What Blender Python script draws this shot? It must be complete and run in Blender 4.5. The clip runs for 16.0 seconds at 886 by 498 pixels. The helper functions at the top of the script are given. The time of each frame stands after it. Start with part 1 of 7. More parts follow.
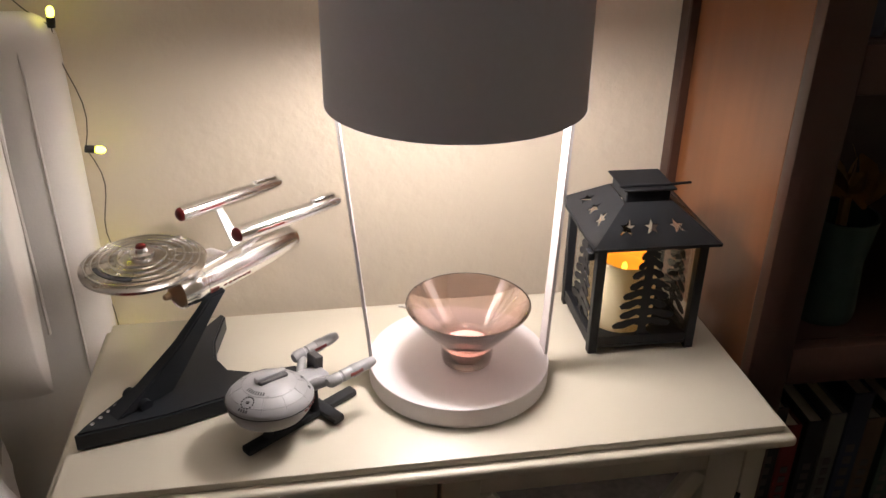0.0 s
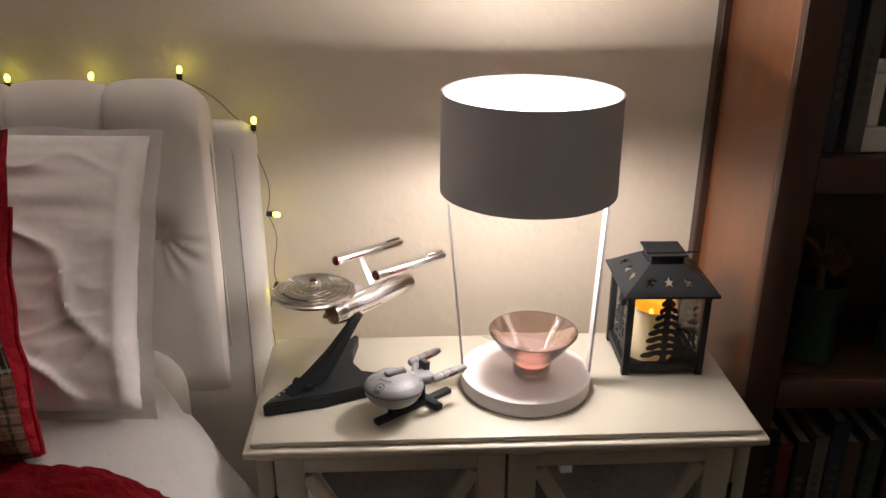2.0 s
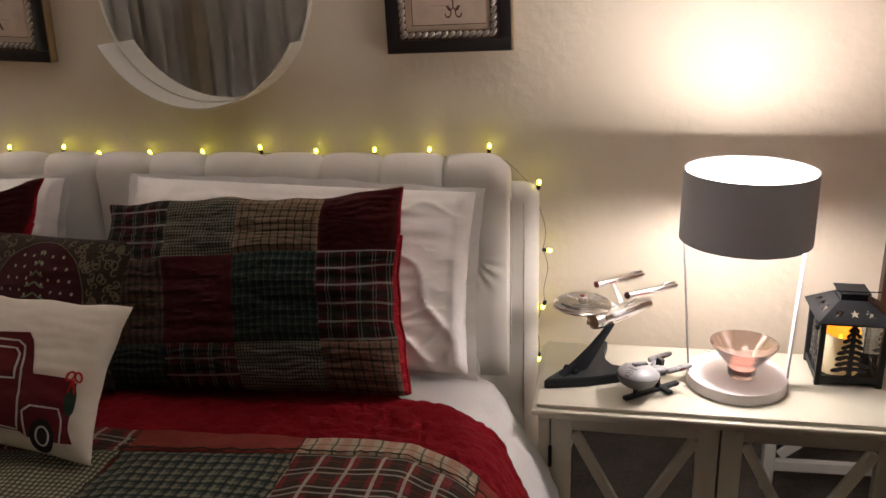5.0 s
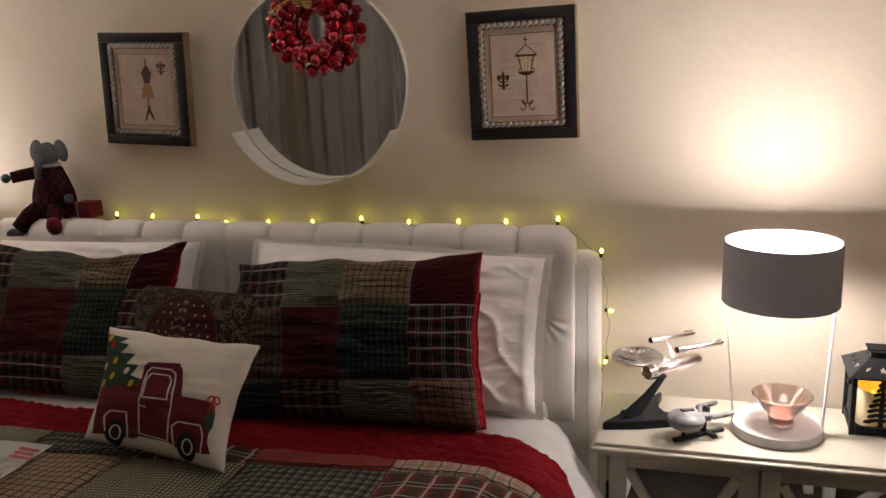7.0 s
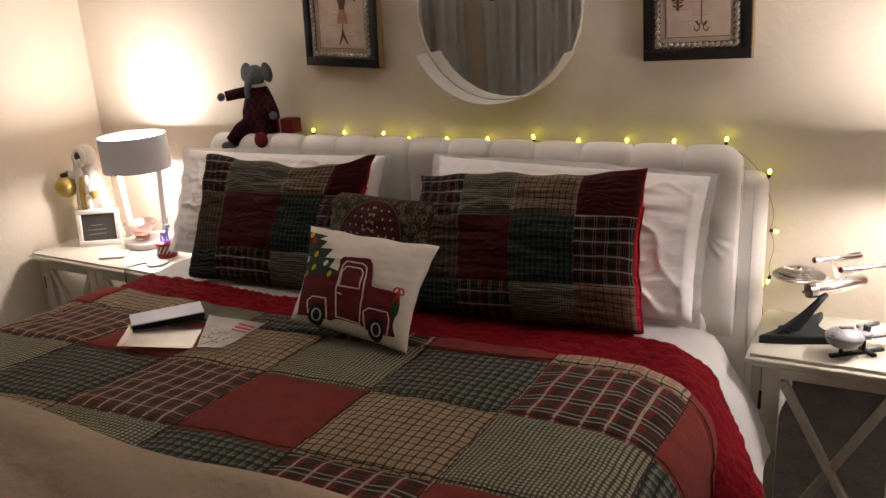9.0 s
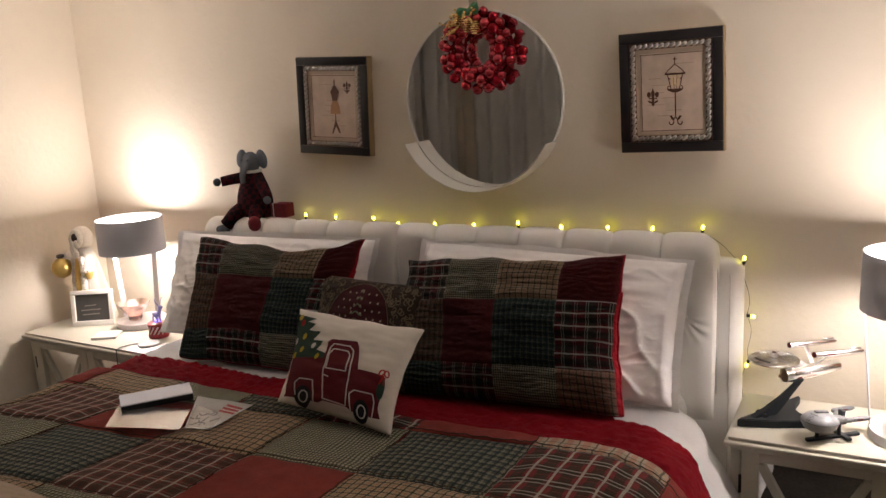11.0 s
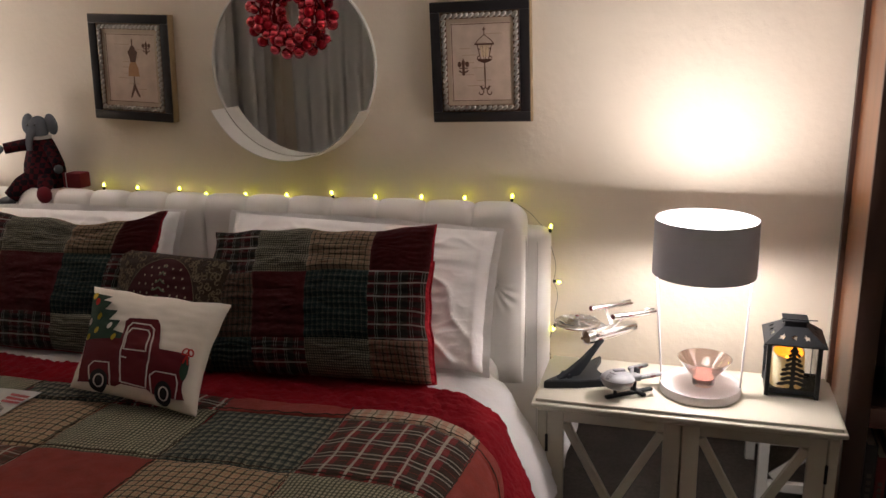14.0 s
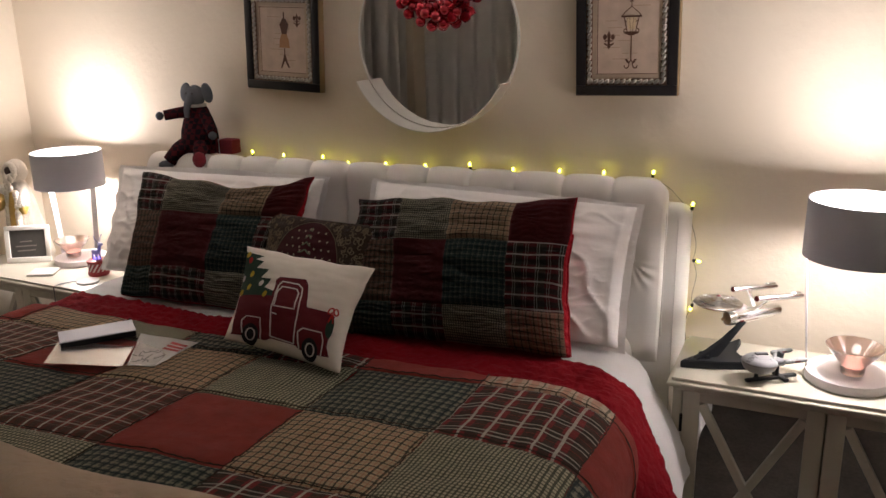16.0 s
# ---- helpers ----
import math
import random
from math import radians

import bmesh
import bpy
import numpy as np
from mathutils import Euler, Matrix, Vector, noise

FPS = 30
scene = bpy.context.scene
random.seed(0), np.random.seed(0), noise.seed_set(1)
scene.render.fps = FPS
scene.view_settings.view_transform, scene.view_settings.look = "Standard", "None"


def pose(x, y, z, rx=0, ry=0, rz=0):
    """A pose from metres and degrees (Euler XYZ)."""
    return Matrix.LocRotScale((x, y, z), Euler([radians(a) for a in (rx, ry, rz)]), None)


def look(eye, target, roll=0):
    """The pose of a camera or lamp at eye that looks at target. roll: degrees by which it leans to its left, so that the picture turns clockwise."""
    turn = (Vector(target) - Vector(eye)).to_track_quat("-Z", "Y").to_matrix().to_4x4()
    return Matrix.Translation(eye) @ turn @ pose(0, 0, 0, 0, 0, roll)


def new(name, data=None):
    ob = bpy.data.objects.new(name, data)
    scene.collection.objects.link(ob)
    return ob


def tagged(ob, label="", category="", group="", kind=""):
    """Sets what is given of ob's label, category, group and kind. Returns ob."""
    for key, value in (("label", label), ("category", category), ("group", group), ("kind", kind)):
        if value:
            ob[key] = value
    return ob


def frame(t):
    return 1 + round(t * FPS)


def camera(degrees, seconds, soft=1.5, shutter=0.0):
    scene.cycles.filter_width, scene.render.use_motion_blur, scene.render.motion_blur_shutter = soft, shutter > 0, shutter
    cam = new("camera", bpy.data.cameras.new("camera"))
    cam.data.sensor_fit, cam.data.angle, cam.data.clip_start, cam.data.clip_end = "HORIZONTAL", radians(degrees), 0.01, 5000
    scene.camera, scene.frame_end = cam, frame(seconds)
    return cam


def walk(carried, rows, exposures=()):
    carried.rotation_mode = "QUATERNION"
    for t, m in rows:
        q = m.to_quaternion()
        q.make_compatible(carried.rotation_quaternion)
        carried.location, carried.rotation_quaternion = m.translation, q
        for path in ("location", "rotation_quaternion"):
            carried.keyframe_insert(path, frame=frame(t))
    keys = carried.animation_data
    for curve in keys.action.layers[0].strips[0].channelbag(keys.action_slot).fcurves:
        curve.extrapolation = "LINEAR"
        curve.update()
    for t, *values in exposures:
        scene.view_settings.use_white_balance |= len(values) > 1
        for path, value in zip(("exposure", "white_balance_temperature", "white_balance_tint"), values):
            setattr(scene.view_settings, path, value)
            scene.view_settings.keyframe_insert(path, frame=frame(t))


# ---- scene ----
cam = camera(56.4, 16.0)
EXPOSURES = [(0.0, -0.42, 6500, 10), (1.0, -0.38, 6500, 10), (2.0, -0.38, 6500, 10), (3.0, -0.20, 6500, 10), (3.7, -0.12, 6500, 10), (5.8, 0.04, 6500, 10), (7.0, -0.06, 6500, 10), (7.9, 0.12, 6500, 10), (8.5, 0.3, 6500, 10), (10.8, 0.15, 6500, 10), (11.6, 0.07, 6450, 10), (13.0, 0.05, 6300, 10), (14.9, 0.14, 6300, 10), (16.0, 0.08, 6300, 10)]
PATH = [
    (0, (0.262, -0.979, 1.207), (0.494, 0.783, 0.291), 0.6),
    (0.5, (0.273, -1.053, 1.235), (0.45, 0.723, 0.332), 0.2),
    (1, (0.295, -1.135, 1.269), (0.397, 0.666, 0.405), -0.2),
    (1.5, (0.27, -1.211, 1.303), (0.342, 0.62, 0.501), -0.1),
    (2, (0.233, -1.305, 1.328), (0.269, 0.544, 0.568), 0.2),
    (2.5, (0.201, -1.411, 1.356), (0.145, 0.448, 0.623), 0.9),
    (3, (0.2, -1.499, 1.379), (-0.029, 0.355, 0.664), 0.5),
    (3.5, (0.213, -1.568, 1.396), (-0.187, 0.261, 0.693), -0.2),
    (3.7, (0.213, -1.585, 1.404), (-0.246, 0.23, 0.7), -0.5),
    (5.8, (0.128, -1.913, 1.504), (-0.299, -0.028, 0.988), -2.3),
    (6, (0.153, -1.936, 1.511), (-0.329, -0.054, 1.035), -2.3),
    (6.5, (0.216, -1.995, 1.53), (-0.391, -0.143, 1.083), -2.4),
    (7, (0.238, -2.051, 1.521), (-0.393, -0.21, 1.057), -2.4),
    (7.5, (0.2, -2.112, 1.523), (-0.426, -0.279, 1.027), -3.1),
    (8, (0.184, -2.15, 1.515), (-0.543, -0.374, 0.95), -3.6),
    (8.5, (0.244, -2.167, 1.514), (-0.668, -0.496, 0.901), -3.0),
    (8.7, (0.276, -2.182, 1.516), (-0.698, -0.55, 0.895), -3.4),
    (10.8, (0.345, -2.233, 1.547), (-0.656, -0.557, 1.112), -3.4),
    (11, (0.349, -2.237, 1.546), (-0.643, -0.552, 1.124), -3.2),
    (11.5, (0.358, -2.241, 1.55), (-0.605, -0.542, 1.12), -3.1),
    (12, (0.365, -2.243, 1.548), (-0.554, -0.523, 1.104), -3.0),
    (12.5, (0.368, -2.234, 1.546), (-0.482, -0.482, 1.09), -2.5),
    (13, (0.365, -2.216, 1.544), (-0.407, -0.432, 1.075), -1.9),
    (13.5, (0.368, -2.194, 1.541), (-0.307, -0.375, 1.054), -1.5),
    (14, (0.369, -2.19, 1.535), (-0.24, -0.353, 1.029), -1.2),
    (14.5, (0.371, -2.201, 1.532), (-0.21, -0.366, 0.989), -0.9),
    (15, (0.364, -2.221, 1.533), (-0.233, -0.39, 0.993), -0.6),
    (15.5, (0.356, -2.237, 1.535), (-0.341, -0.437, 1.011), -0.9),
    (16, (0.328, -2.232, 1.523), (-0.537, -0.514, 0.973), -1.2),
]
walk(cam, [(t, look(eye, target, roll)) for t, eye, target, roll in PATH], EXPOSURES)

# ---- world and lights: a dark evening room lit by two shaded table lamps ----
world = bpy.data.worlds.new("evening")
scene.world = world
world.use_nodes = True
world.node_tree.nodes["Background"].inputs[0].default_value = (0.9, 0.75, 0.6, 1)
world.node_tree.nodes["Background"].inputs[1].default_value = 0.01
FAR_TOP = 0.655  # height of the far nightstand's top
LAMP_R, LAMP_L = (0.364, -0.278, 0.70), (-2.219, -0.186, FAR_TOP)
LAMP_TINT, GLOW_UP, GLOW_DOWN = (1.0, 0.912, 0.875), 170.0, 182.0  # the lit disc in the top of each shade and the bulb below it
FILL_BEAM = 540.0  # watts of the spot added over each shade to bounce fill off the ceiling


# ---- building helpers ----
ROOT = {}


def thing(name, at=(0, 0, 0), label="", category="", group="", kind="", turn=0.0):
    ob = new(name)
    ob.empty_display_size = 0.05
    ob.matrix_basis = pose(*at, 0, 0, turn)
    ROOT[ob] = ob.matrix_basis.copy()
    return tagged(ob, label, category, group, kind)


def mesh_of(name, bm, materials, smooth=40):
    me = bpy.data.meshes.new(name)
    bmesh.ops.recalc_face_normals(bm, faces=bm.faces)
    bm.to_mesh(me)
    bm.free()
    for m in materials if isinstance(materials, (list, tuple)) else [materials]:
        me.materials.append(m)
    if smooth:
        for p in me.polygons:
            p.use_smooth = True
        me.set_sharp_from_angle(angle=radians(smooth))
    return me


def part(name, bm, materials, parent, label="", world_space=False, smooth=40):
    """One mesh object under a thing or a part."""
    root = parent
    while root.parent:
        root = root.parent
    if world_space:
        bm.transform(ROOT[root].inverted())
    ob = new(name, mesh_of(name, bm, materials, smooth))
    ob.parent = parent
    return tagged(ob, label)


def single(name, bm, materials, label, category, kind="", group="", smooth=40):
    """A top-level thing of one mesh, its origin at the middle of its foot."""
    v = [w.co for w in bm.verts]
    at = Vector(((min(c.x for c in v) + max(c.x for c in v)) / 2, (min(c.y for c in v) + max(c.y for c in v)) / 2, min(c.z for c in v)))
    bm.transform(Matrix.Translation(-at))
    ob = new(name, mesh_of(name, bm, materials, smooth))
    ob.location = at
    ROOT[ob] = Matrix.Translation(at)
    return tagged(ob, label, category, group, kind)


def add_box(bm, x0, x1, y0, y1, z0, z1, bevel=0.0, seg=2, m=None, slot=0):
    made = bmesh.ops.create_cube(bm, size=1)["verts"]
    size = Matrix.Diagonal((x1 - x0, y1 - y0, z1 - z0, 1))
    at = Matrix.Translation(((x0 + x1) / 2, (y0 + y1) / 2, (z0 + z1) / 2))
    bmesh.ops.transform(bm, matrix=at @ size, verts=made)
    faces = {f for v in made for f in v.link_faces}
    if bevel:
        edges = {e for v in made for e in v.link_edges}
        out = bmesh.ops.bevel(bm, geom=list(edges), offset=bevel, segments=seg, affect="EDGES", profile=0.5)
        faces = {f for f in faces if f.is_valid} | set(out["faces"])
        made = list({v for f in faces for v in f.verts})
    for f in faces:
        f.material_index = slot
    if m is not None:
        bmesh.ops.transform(bm, matrix=m, verts=made)
    return bm


def boxed(*a, **k):
    return add_box(bmesh.new(), *a, **k)


def add_lathe(bm, profile, seg=48, m=None, slot=0, close=False):
    """Turns a profile of (radius, height) round z."""
    rings = []
    for r, z in profile:
        if r < 1e-6:
            rings.append([bm.verts.new((0, 0, z))])
        else:
            rings.append([bm.verts.new((r * math.cos(2 * math.pi * k / seg), r * math.sin(2 * math.pi * k / seg), z)) for k in range(seg)])
    pairs = list(zip(rings, rings[1:])) + ([(rings[-1], rings[0])] if close else [])
    for a, b in pairs:
        for k in range(seg):
            n = (k + 1) % seg
            ring = [a[k % len(a)], a[n % len(a)], b[n % len(b)], b[k % len(b)]]
            ring = list(dict.fromkeys(ring))
            if len(ring) > 2:
                bm.faces.new(ring).material_index = slot
    if m is not None:
        bmesh.ops.transform(bm, matrix=m, verts=[v for r in rings for v in r])
    return bm


def lathed(profile, seg=48, m=None, close=False):
    return add_lathe(bmesh.new(), profile, seg, m, 0, close)


def add_tube(bm, pts, r, seg=8, slot=0, closed=False):
    """Sweeps a round section along points; r is a radius or one for each point."""
    pts = [Vector(p) for p in pts]
    n = len(pts)
    radii = r if isinstance(r, (list, tuple)) else [r] * n
    rings, side = [], None
    for i, p in enumerate(pts):
        a, b = (pts[i - 1], pts[(i + 1) % n]) if closed else (pts[max(i - 1, 0)], pts[min(i + 1, n - 1)])
        along = (b - a).normalized()
        side = side if side is not None else along.orthogonal().normalized()
        side = (side - along * side.dot(along)).normalized()
        other = along.cross(side)
        rings.append([bm.verts.new(p + radii[i] * (math.cos(2 * math.pi * k / seg) * side + math.sin(2 * math.pi * k / seg) * other)) for k in range(seg)])
    pairs = list(zip(rings, rings[1:])) + ([(rings[-1], rings[0])] if closed else [])
    for a, b in pairs:
        for k in range(seg):
            bm.faces.new((a[k], a[(k + 1) % seg], b[(k + 1) % seg], b[k])).material_index = slot
    if not closed:
        bm.faces.new(rings[0][::-1]).material_index = slot
        bm.faces.new(rings[-1]).material_index = slot
    return bm


def tubed(pts, r, seg=8, closed=False):
    return add_tube(bmesh.new(), pts, r, seg, 0, closed)


def add_ball(bm, at, r, sub=2, scale=(1, 1, 1), m=None, slot=0):
    made = bmesh.ops.create_icosphere(bm, subdivisions=sub, radius=r)["verts"]
    mm = Matrix.Translation(at) @ (m or Matrix()) @ Matrix.Diagonal((*scale, 1))
    bmesh.ops.transform(bm, matrix=mm, verts=made)
    for f in {f for v in made for f in v.link_faces}:
        f.material_index = slot
    return bm


def add_grid(bm, f, nu, nv, uv=None, slot=0):
    """A sheet of nu x nv cells through f(i / nu, j / nv); uv gives its pattern coordinates in metres."""
    vs = [[bm.verts.new(f(i / nu, j / nv)) for i in range(nu + 1)] for j in range(nv + 1)]
    layer = bm.loops.layers.uv.verify()
    for j in range(nv):
        for i in range(nu):
            face = bm.faces.new((vs[j][i], vs[j][i + 1], vs[j + 1][i + 1], vs[j + 1][i]))
            face.material_index = slot
            if uv:
                for loop, (a, b) in zip(face.loops, ((i, j), (i + 1, j), (i + 1, j + 1), (i, j + 1))):
                    loop[layer].uv = uv(a / nu, b / nv)
    return bm


def add_decal(bm, loops, place, longest=0.02, slot=0, depth=None):
    """A flat shape of 2D loops (the first the outline, the others holes), cut fine and laid on place(u, v)."""
    from mathutils.geometry import tessellate_polygon
    flat = [p for loop in loops for p in loop]
    tris = tessellate_polygon([[Vector((u, v, 0)) for u, v in loop] for loop in loops])
    work = bmesh.new()
    vs = [work.verts.new((u, v, 0)) for u, v in flat]
    for t in tris:
        try:
            work.faces.new([vs[k] for k in t])
        except ValueError:
            pass
    for _ in range(4):
        long_edges = [e for e in work.edges if e.calc_length() > longest]
        if not long_edges:
            break
        bmesh.ops.subdivide_edges(work, edges=long_edges, cuts=1)
        bmesh.ops.triangulate(work, faces=[f for f in work.faces if len(f.verts) > 3])
    copy = {v: bm.verts.new(place(v.co.x, v.co.y)) for v in work.verts}
    made = []
    for f in work.faces:
        face = bm.faces.new([copy[v] for v in f.verts])
        face.material_index = slot
        made.append(face)
    work.free()
    if depth:
        out = bmesh.ops.extrude_face_region(bm, geom=made)
        moved = [g for g in out["geom"] if isinstance(g, bmesh.types.BMVert)]
        bmesh.ops.translate(bm, vec=depth, verts=moved)
    return bm


def add_ribbon(bm, line, width, place, slot=0, step=0.01, closed=False):
    """A flat line of that width along 2D points, laid on place(u, v)."""
    pts = [Vector(p) for p in (list(line) + [line[0]] if closed else line)]
    fine = []
    for a, b in zip(pts, pts[1:]):
        n = max(1, round((b - a).length / step))
        fine += [a.lerp(b, k / n) for k in range(n)]
    fine.append(pts[-1])
    rows = []
    for k, p in enumerate(fine):
        d = (fine[min(k + 1, len(fine) - 1)] - fine[max(k - 1, 0)]).normalized()
        s = Vector((-d.y, d.x)) * width / 2
        rows.append([bm.verts.new(place(*(p + s))), bm.verts.new(place(*(p - s)))])
    for a, b in zip(rows, rows[1:]):
        bm.faces.new((a[0], a[1], b[1], b[0])).material_index = slot
    return bm


def ring_of(cx, cy, rx, ry, n=20, turn=0.0):
    c, s = math.cos(turn), math.sin(turn)
    out = []
    for k in range(n):
        a, b = rx * math.cos(2 * math.pi * k / n), ry * math.sin(2 * math.pi * k / n)
        out.append((cx + a * c - b * s, cy + a * s + b * c))
    return out


def star_of(cx, cy, r, inner=0.42, turn=0.0):
    return [(cx + (r if k % 2 == 0 else r * inner) * math.sin(turn + math.pi * k / 5), cy + (r if k % 2 == 0 else r * inner) * math.cos(turn + math.pi * k / 5)) for k in range(10)]


# ---- materials ----
def material(name, color, rough=0.5, metal=0.0, var=0.10, scale=40.0, bump=0.1, bump_scale=200.0, depth=0.001, coat=0.0, sheen=0.0, spec=0.5, stretch=(1, 1, 1), per_object=0.0):
    m = bpy.data.materials.new(name)
    m.use_nodes = True
    nt = m.node_tree
    n, l = nt.nodes, nt.links
    b = n["Principled BSDF"]
    tex = n.new("ShaderNodeTexCoord")
    stretched = n.new("ShaderNodeMapping")
    stretched.inputs["Scale"].default_value = stretch
    l.new(tex.outputs["Object"], stretched.inputs[0])
    fine, coarse = n.new("ShaderNodeTexNoise"), n.new("ShaderNodeTexNoise")
    for node, s in ((fine, scale), (coarse, scale * 0.13)):
        node.inputs["Scale"].default_value, node.inputs["Detail"].default_value = s, 5
        l.new(stretched.outputs[0], node.inputs["Vector"])
    add = n.new("ShaderNodeMath")
    l.new(fine.outputs[0], add.inputs[0]), l.new(coarse.outputs[0], add.inputs[1])
    last = add
    if per_object:
        info, more = n.new("ShaderNodeObjectInfo"), n.new("ShaderNodeMath")
        more.operation = "MULTIPLY_ADD"
        more.inputs[1].default_value = per_object
        l.new(info.outputs["Random"], more.inputs[0]), l.new(add.outputs[0], more.inputs[2])
        last = more
    ramp = n.new("ShaderNodeValToRGB")
    ramp.color_ramp.elements[0].position, ramp.color_ramp.elements[1].position = 0.0, 1.0
    lo, hi = [max(0, c * (1 - 1.6 * var)) for c in color], [min(1, c * (1 + 1.6 * var)) for c in color]
    ramp.color_ramp.elements[0].color, ramp.color_ramp.elements[1].color = (*lo, 1), (*hi, 1)
    half = n.new("ShaderNodeMath")
    half.operation = "MULTIPLY"
    half.inputs[1].default_value = 0.5
    l.new(last.outputs[0], half.inputs[0]), l.new(half.outputs[0], ramp.inputs[0])
    l.new(ramp.outputs[0], b.inputs["Base Color"])
    b.inputs["Roughness"].default_value, b.inputs["Metallic"].default_value = rough, metal
    b.inputs["Coat Weight"].default_value, b.inputs["Sheen Weight"].default_value = coat, sheen
    b.inputs["Specular IOR Level"].default_value = spec
    if bump:
        grain, bp = n.new("ShaderNodeTexNoise"), n.new("ShaderNodeBump")
        grain.inputs["Scale"].default_value, grain.inputs["Detail"].default_value = bump_scale, 4
        bp.inputs["Strength"].default_value, bp.inputs["Distance"].default_value = bump, depth
        l.new(stretched.outputs[0], grain.inputs["Vector"])
        l.new(grain.outputs[0], bp.inputs["Height"]), l.new(bp.outputs[0], b.inputs["Normal"])
    return m


def woven(name, base, stripes, rough=0.9, weave=420.0, crinkle=0.95):
    """Cloth with stripes (axis, period, centre, width, colour, strength) in pattern metres; axis 0 runs across, 1 up."""
    m = bpy.data.materials.new(name)
    m.use_nodes = True
    nt = m.node_tree
    n, l = nt.nodes, nt.links
    b = n["Principled BSDF"]
    b.inputs["Roughness"].default_value, b.inputs["Sheen Weight"].default_value, b.inputs["Specular IOR Level"].default_value = rough, 0.06, 0.2
    uv, cut = n.new("ShaderNodeUVMap"), n.new("ShaderNodeSeparateXYZ")
    wob, warp = n.new("ShaderNodeTexNoise"), n.new("ShaderNodeVectorMath")
    wob.inputs["Scale"].default_value = 14
    l.new(uv.outputs[0], wob.inputs["Vector"])
    warp.operation = "MULTIPLY_ADD"
    warp.inputs[1].default_value = (0.006, 0.006, 0)
    l.new(wob.outputs["Color"], warp.inputs[0]), l.new(uv.outputs[0], warp.inputs[2])
    l.new(warp.outputs[0], cut.inputs[0])
    col = n.new("ShaderNodeRGB")
    col.outputs[0].default_value = (*base, 1)
    now = col.outputs[0]
    for axis, period, centre, width, color, strength in stripes:
        div, fr, cmp_, amt = (n.new("ShaderNodeMath") for _ in range(4))
        mix = n.new("ShaderNodeMix")
        div.operation, fr.operation, cmp_.operation, amt.operation = "DIVIDE", "FRACT", "COMPARE", "MULTIPLY"
        div.inputs[1].default_value = period
        cmp_.inputs[1].default_value, cmp_.inputs[2].default_value = centre, width / 2
        amt.inputs[1].default_value = strength
        mix.data_type = "RGBA"
        mix.inputs["B"].default_value = (*color, 1)
        l.new(cut.outputs[axis], div.inputs[0]), l.new(div.outputs[0], fr.inputs[0]), l.new(fr.outputs[0], cmp_.inputs[0])
        l.new(cmp_.outputs[0], amt.inputs[0]), l.new(amt.outputs[0], mix.inputs["Factor"])
        l.new(now, mix.inputs["A"])
        now = mix.outputs["Result"]
    worn, hue = n.new("ShaderNodeTexNoise"), n.new("ShaderNodeHueSaturation")
    worn.inputs["Scale"].default_value, worn.inputs["Detail"].default_value = 30, 6
    l.new(uv.outputs[0], worn.inputs["Vector"])
    rng = n.new("ShaderNodeMapRange")
    rng.inputs["To Min"].default_value, rng.inputs["To Max"].default_value = 0.7, 1.3
    l.new(worn.outputs[0], rng.inputs[0]), l.new(rng.outputs[0], hue.inputs["Value"]), l.new(now, hue.inputs["Color"])
    l.new(hue.outputs[0], b.inputs["Base Color"])
    thread, folds, sum_, bp = n.new("ShaderNodeTexNoise"), n.new("ShaderNodeTexNoise"), n.new("ShaderNodeMath"), n.new("ShaderNodeBump")
    thread.inputs["Scale"].default_value, folds.inputs["Scale"].default_value = weave, 28
    folds.inputs["Detail"].default_value = 3
    l.new(uv.outputs[0], thread.inputs["Vector"]), l.new(uv.outputs[0], folds.inputs["Vector"])
    sum_.operation = "MULTIPLY_ADD"
    sum_.inputs[1].default_value = 4.0
    l.new(folds.outputs[0], sum_.inputs[0]), l.new(thread.outputs[0], sum_.inputs[2])
    bp.inputs["Strength"].default_value, bp.inputs["Distance"].default_value = crinkle, 0.002
    l.new(sum_.outputs[0], bp.inputs["Height"]), l.new(bp.outputs[0], b.inputs["Normal"])
    return m


def glowing(name, color, strength):
    m = bpy.data.materials.new(name)
    m.use_nodes = True
    b = m.node_tree.nodes["Principled BSDF"]
    b.inputs["Base Color"].default_value = (*[min(1, c) for c in color], 1)
    b.inputs["Emission Color"].default_value, b.inputs["Emission Strength"].default_value = (*color, 1), strength
    return m


def glass(name, color=(1, 1, 1), rough=0.0, ior=1.45):
    m = bpy.data.materials.new(name)
    m.use_nodes = True
    b = m.node_tree.nodes["Principled BSDF"]
    b.inputs["Base Color"].default_value, b.inputs["Roughness"].default_value = (*color, 1), rough
    b.inputs["Transmission Weight"].default_value, b.inputs["IOR"].default_value = 1.0, ior
    return m


M_WALL = material("wall_paint", (0.755, 0.657, 0.534), 0.72, var=0.04, scale=12, bump=0.5, bump_scale=46, depth=0.0035)
M_CEIL = material("ceiling_paint", (0.90, 0.88, 0.85), 0.9, var=0.03, bump=0.3, bump_scale=60, depth=0.003)
M_CARPET = material("carpet", (0.11, 0.092, 0.08), 1.0, var=0.55, scale=70, bump=1.0, bump_scale=300, depth=0.006, spec=0.1)
M_CREAM = material("cream_painted_wood", (0.570, 0.527, 0.437), 0.38, var=0.03, scale=15, bump=0.06, bump_scale=120, depth=0.0006)
M_MIRROR = material("mirror_silver", (0.90, 0.90, 0.89), 0.02, 1.0, var=0.01, bump=0)
M_HINGE = material("black_iron", (0.03, 0.03, 0.03), 0.4, 0.7, bump=0.05)
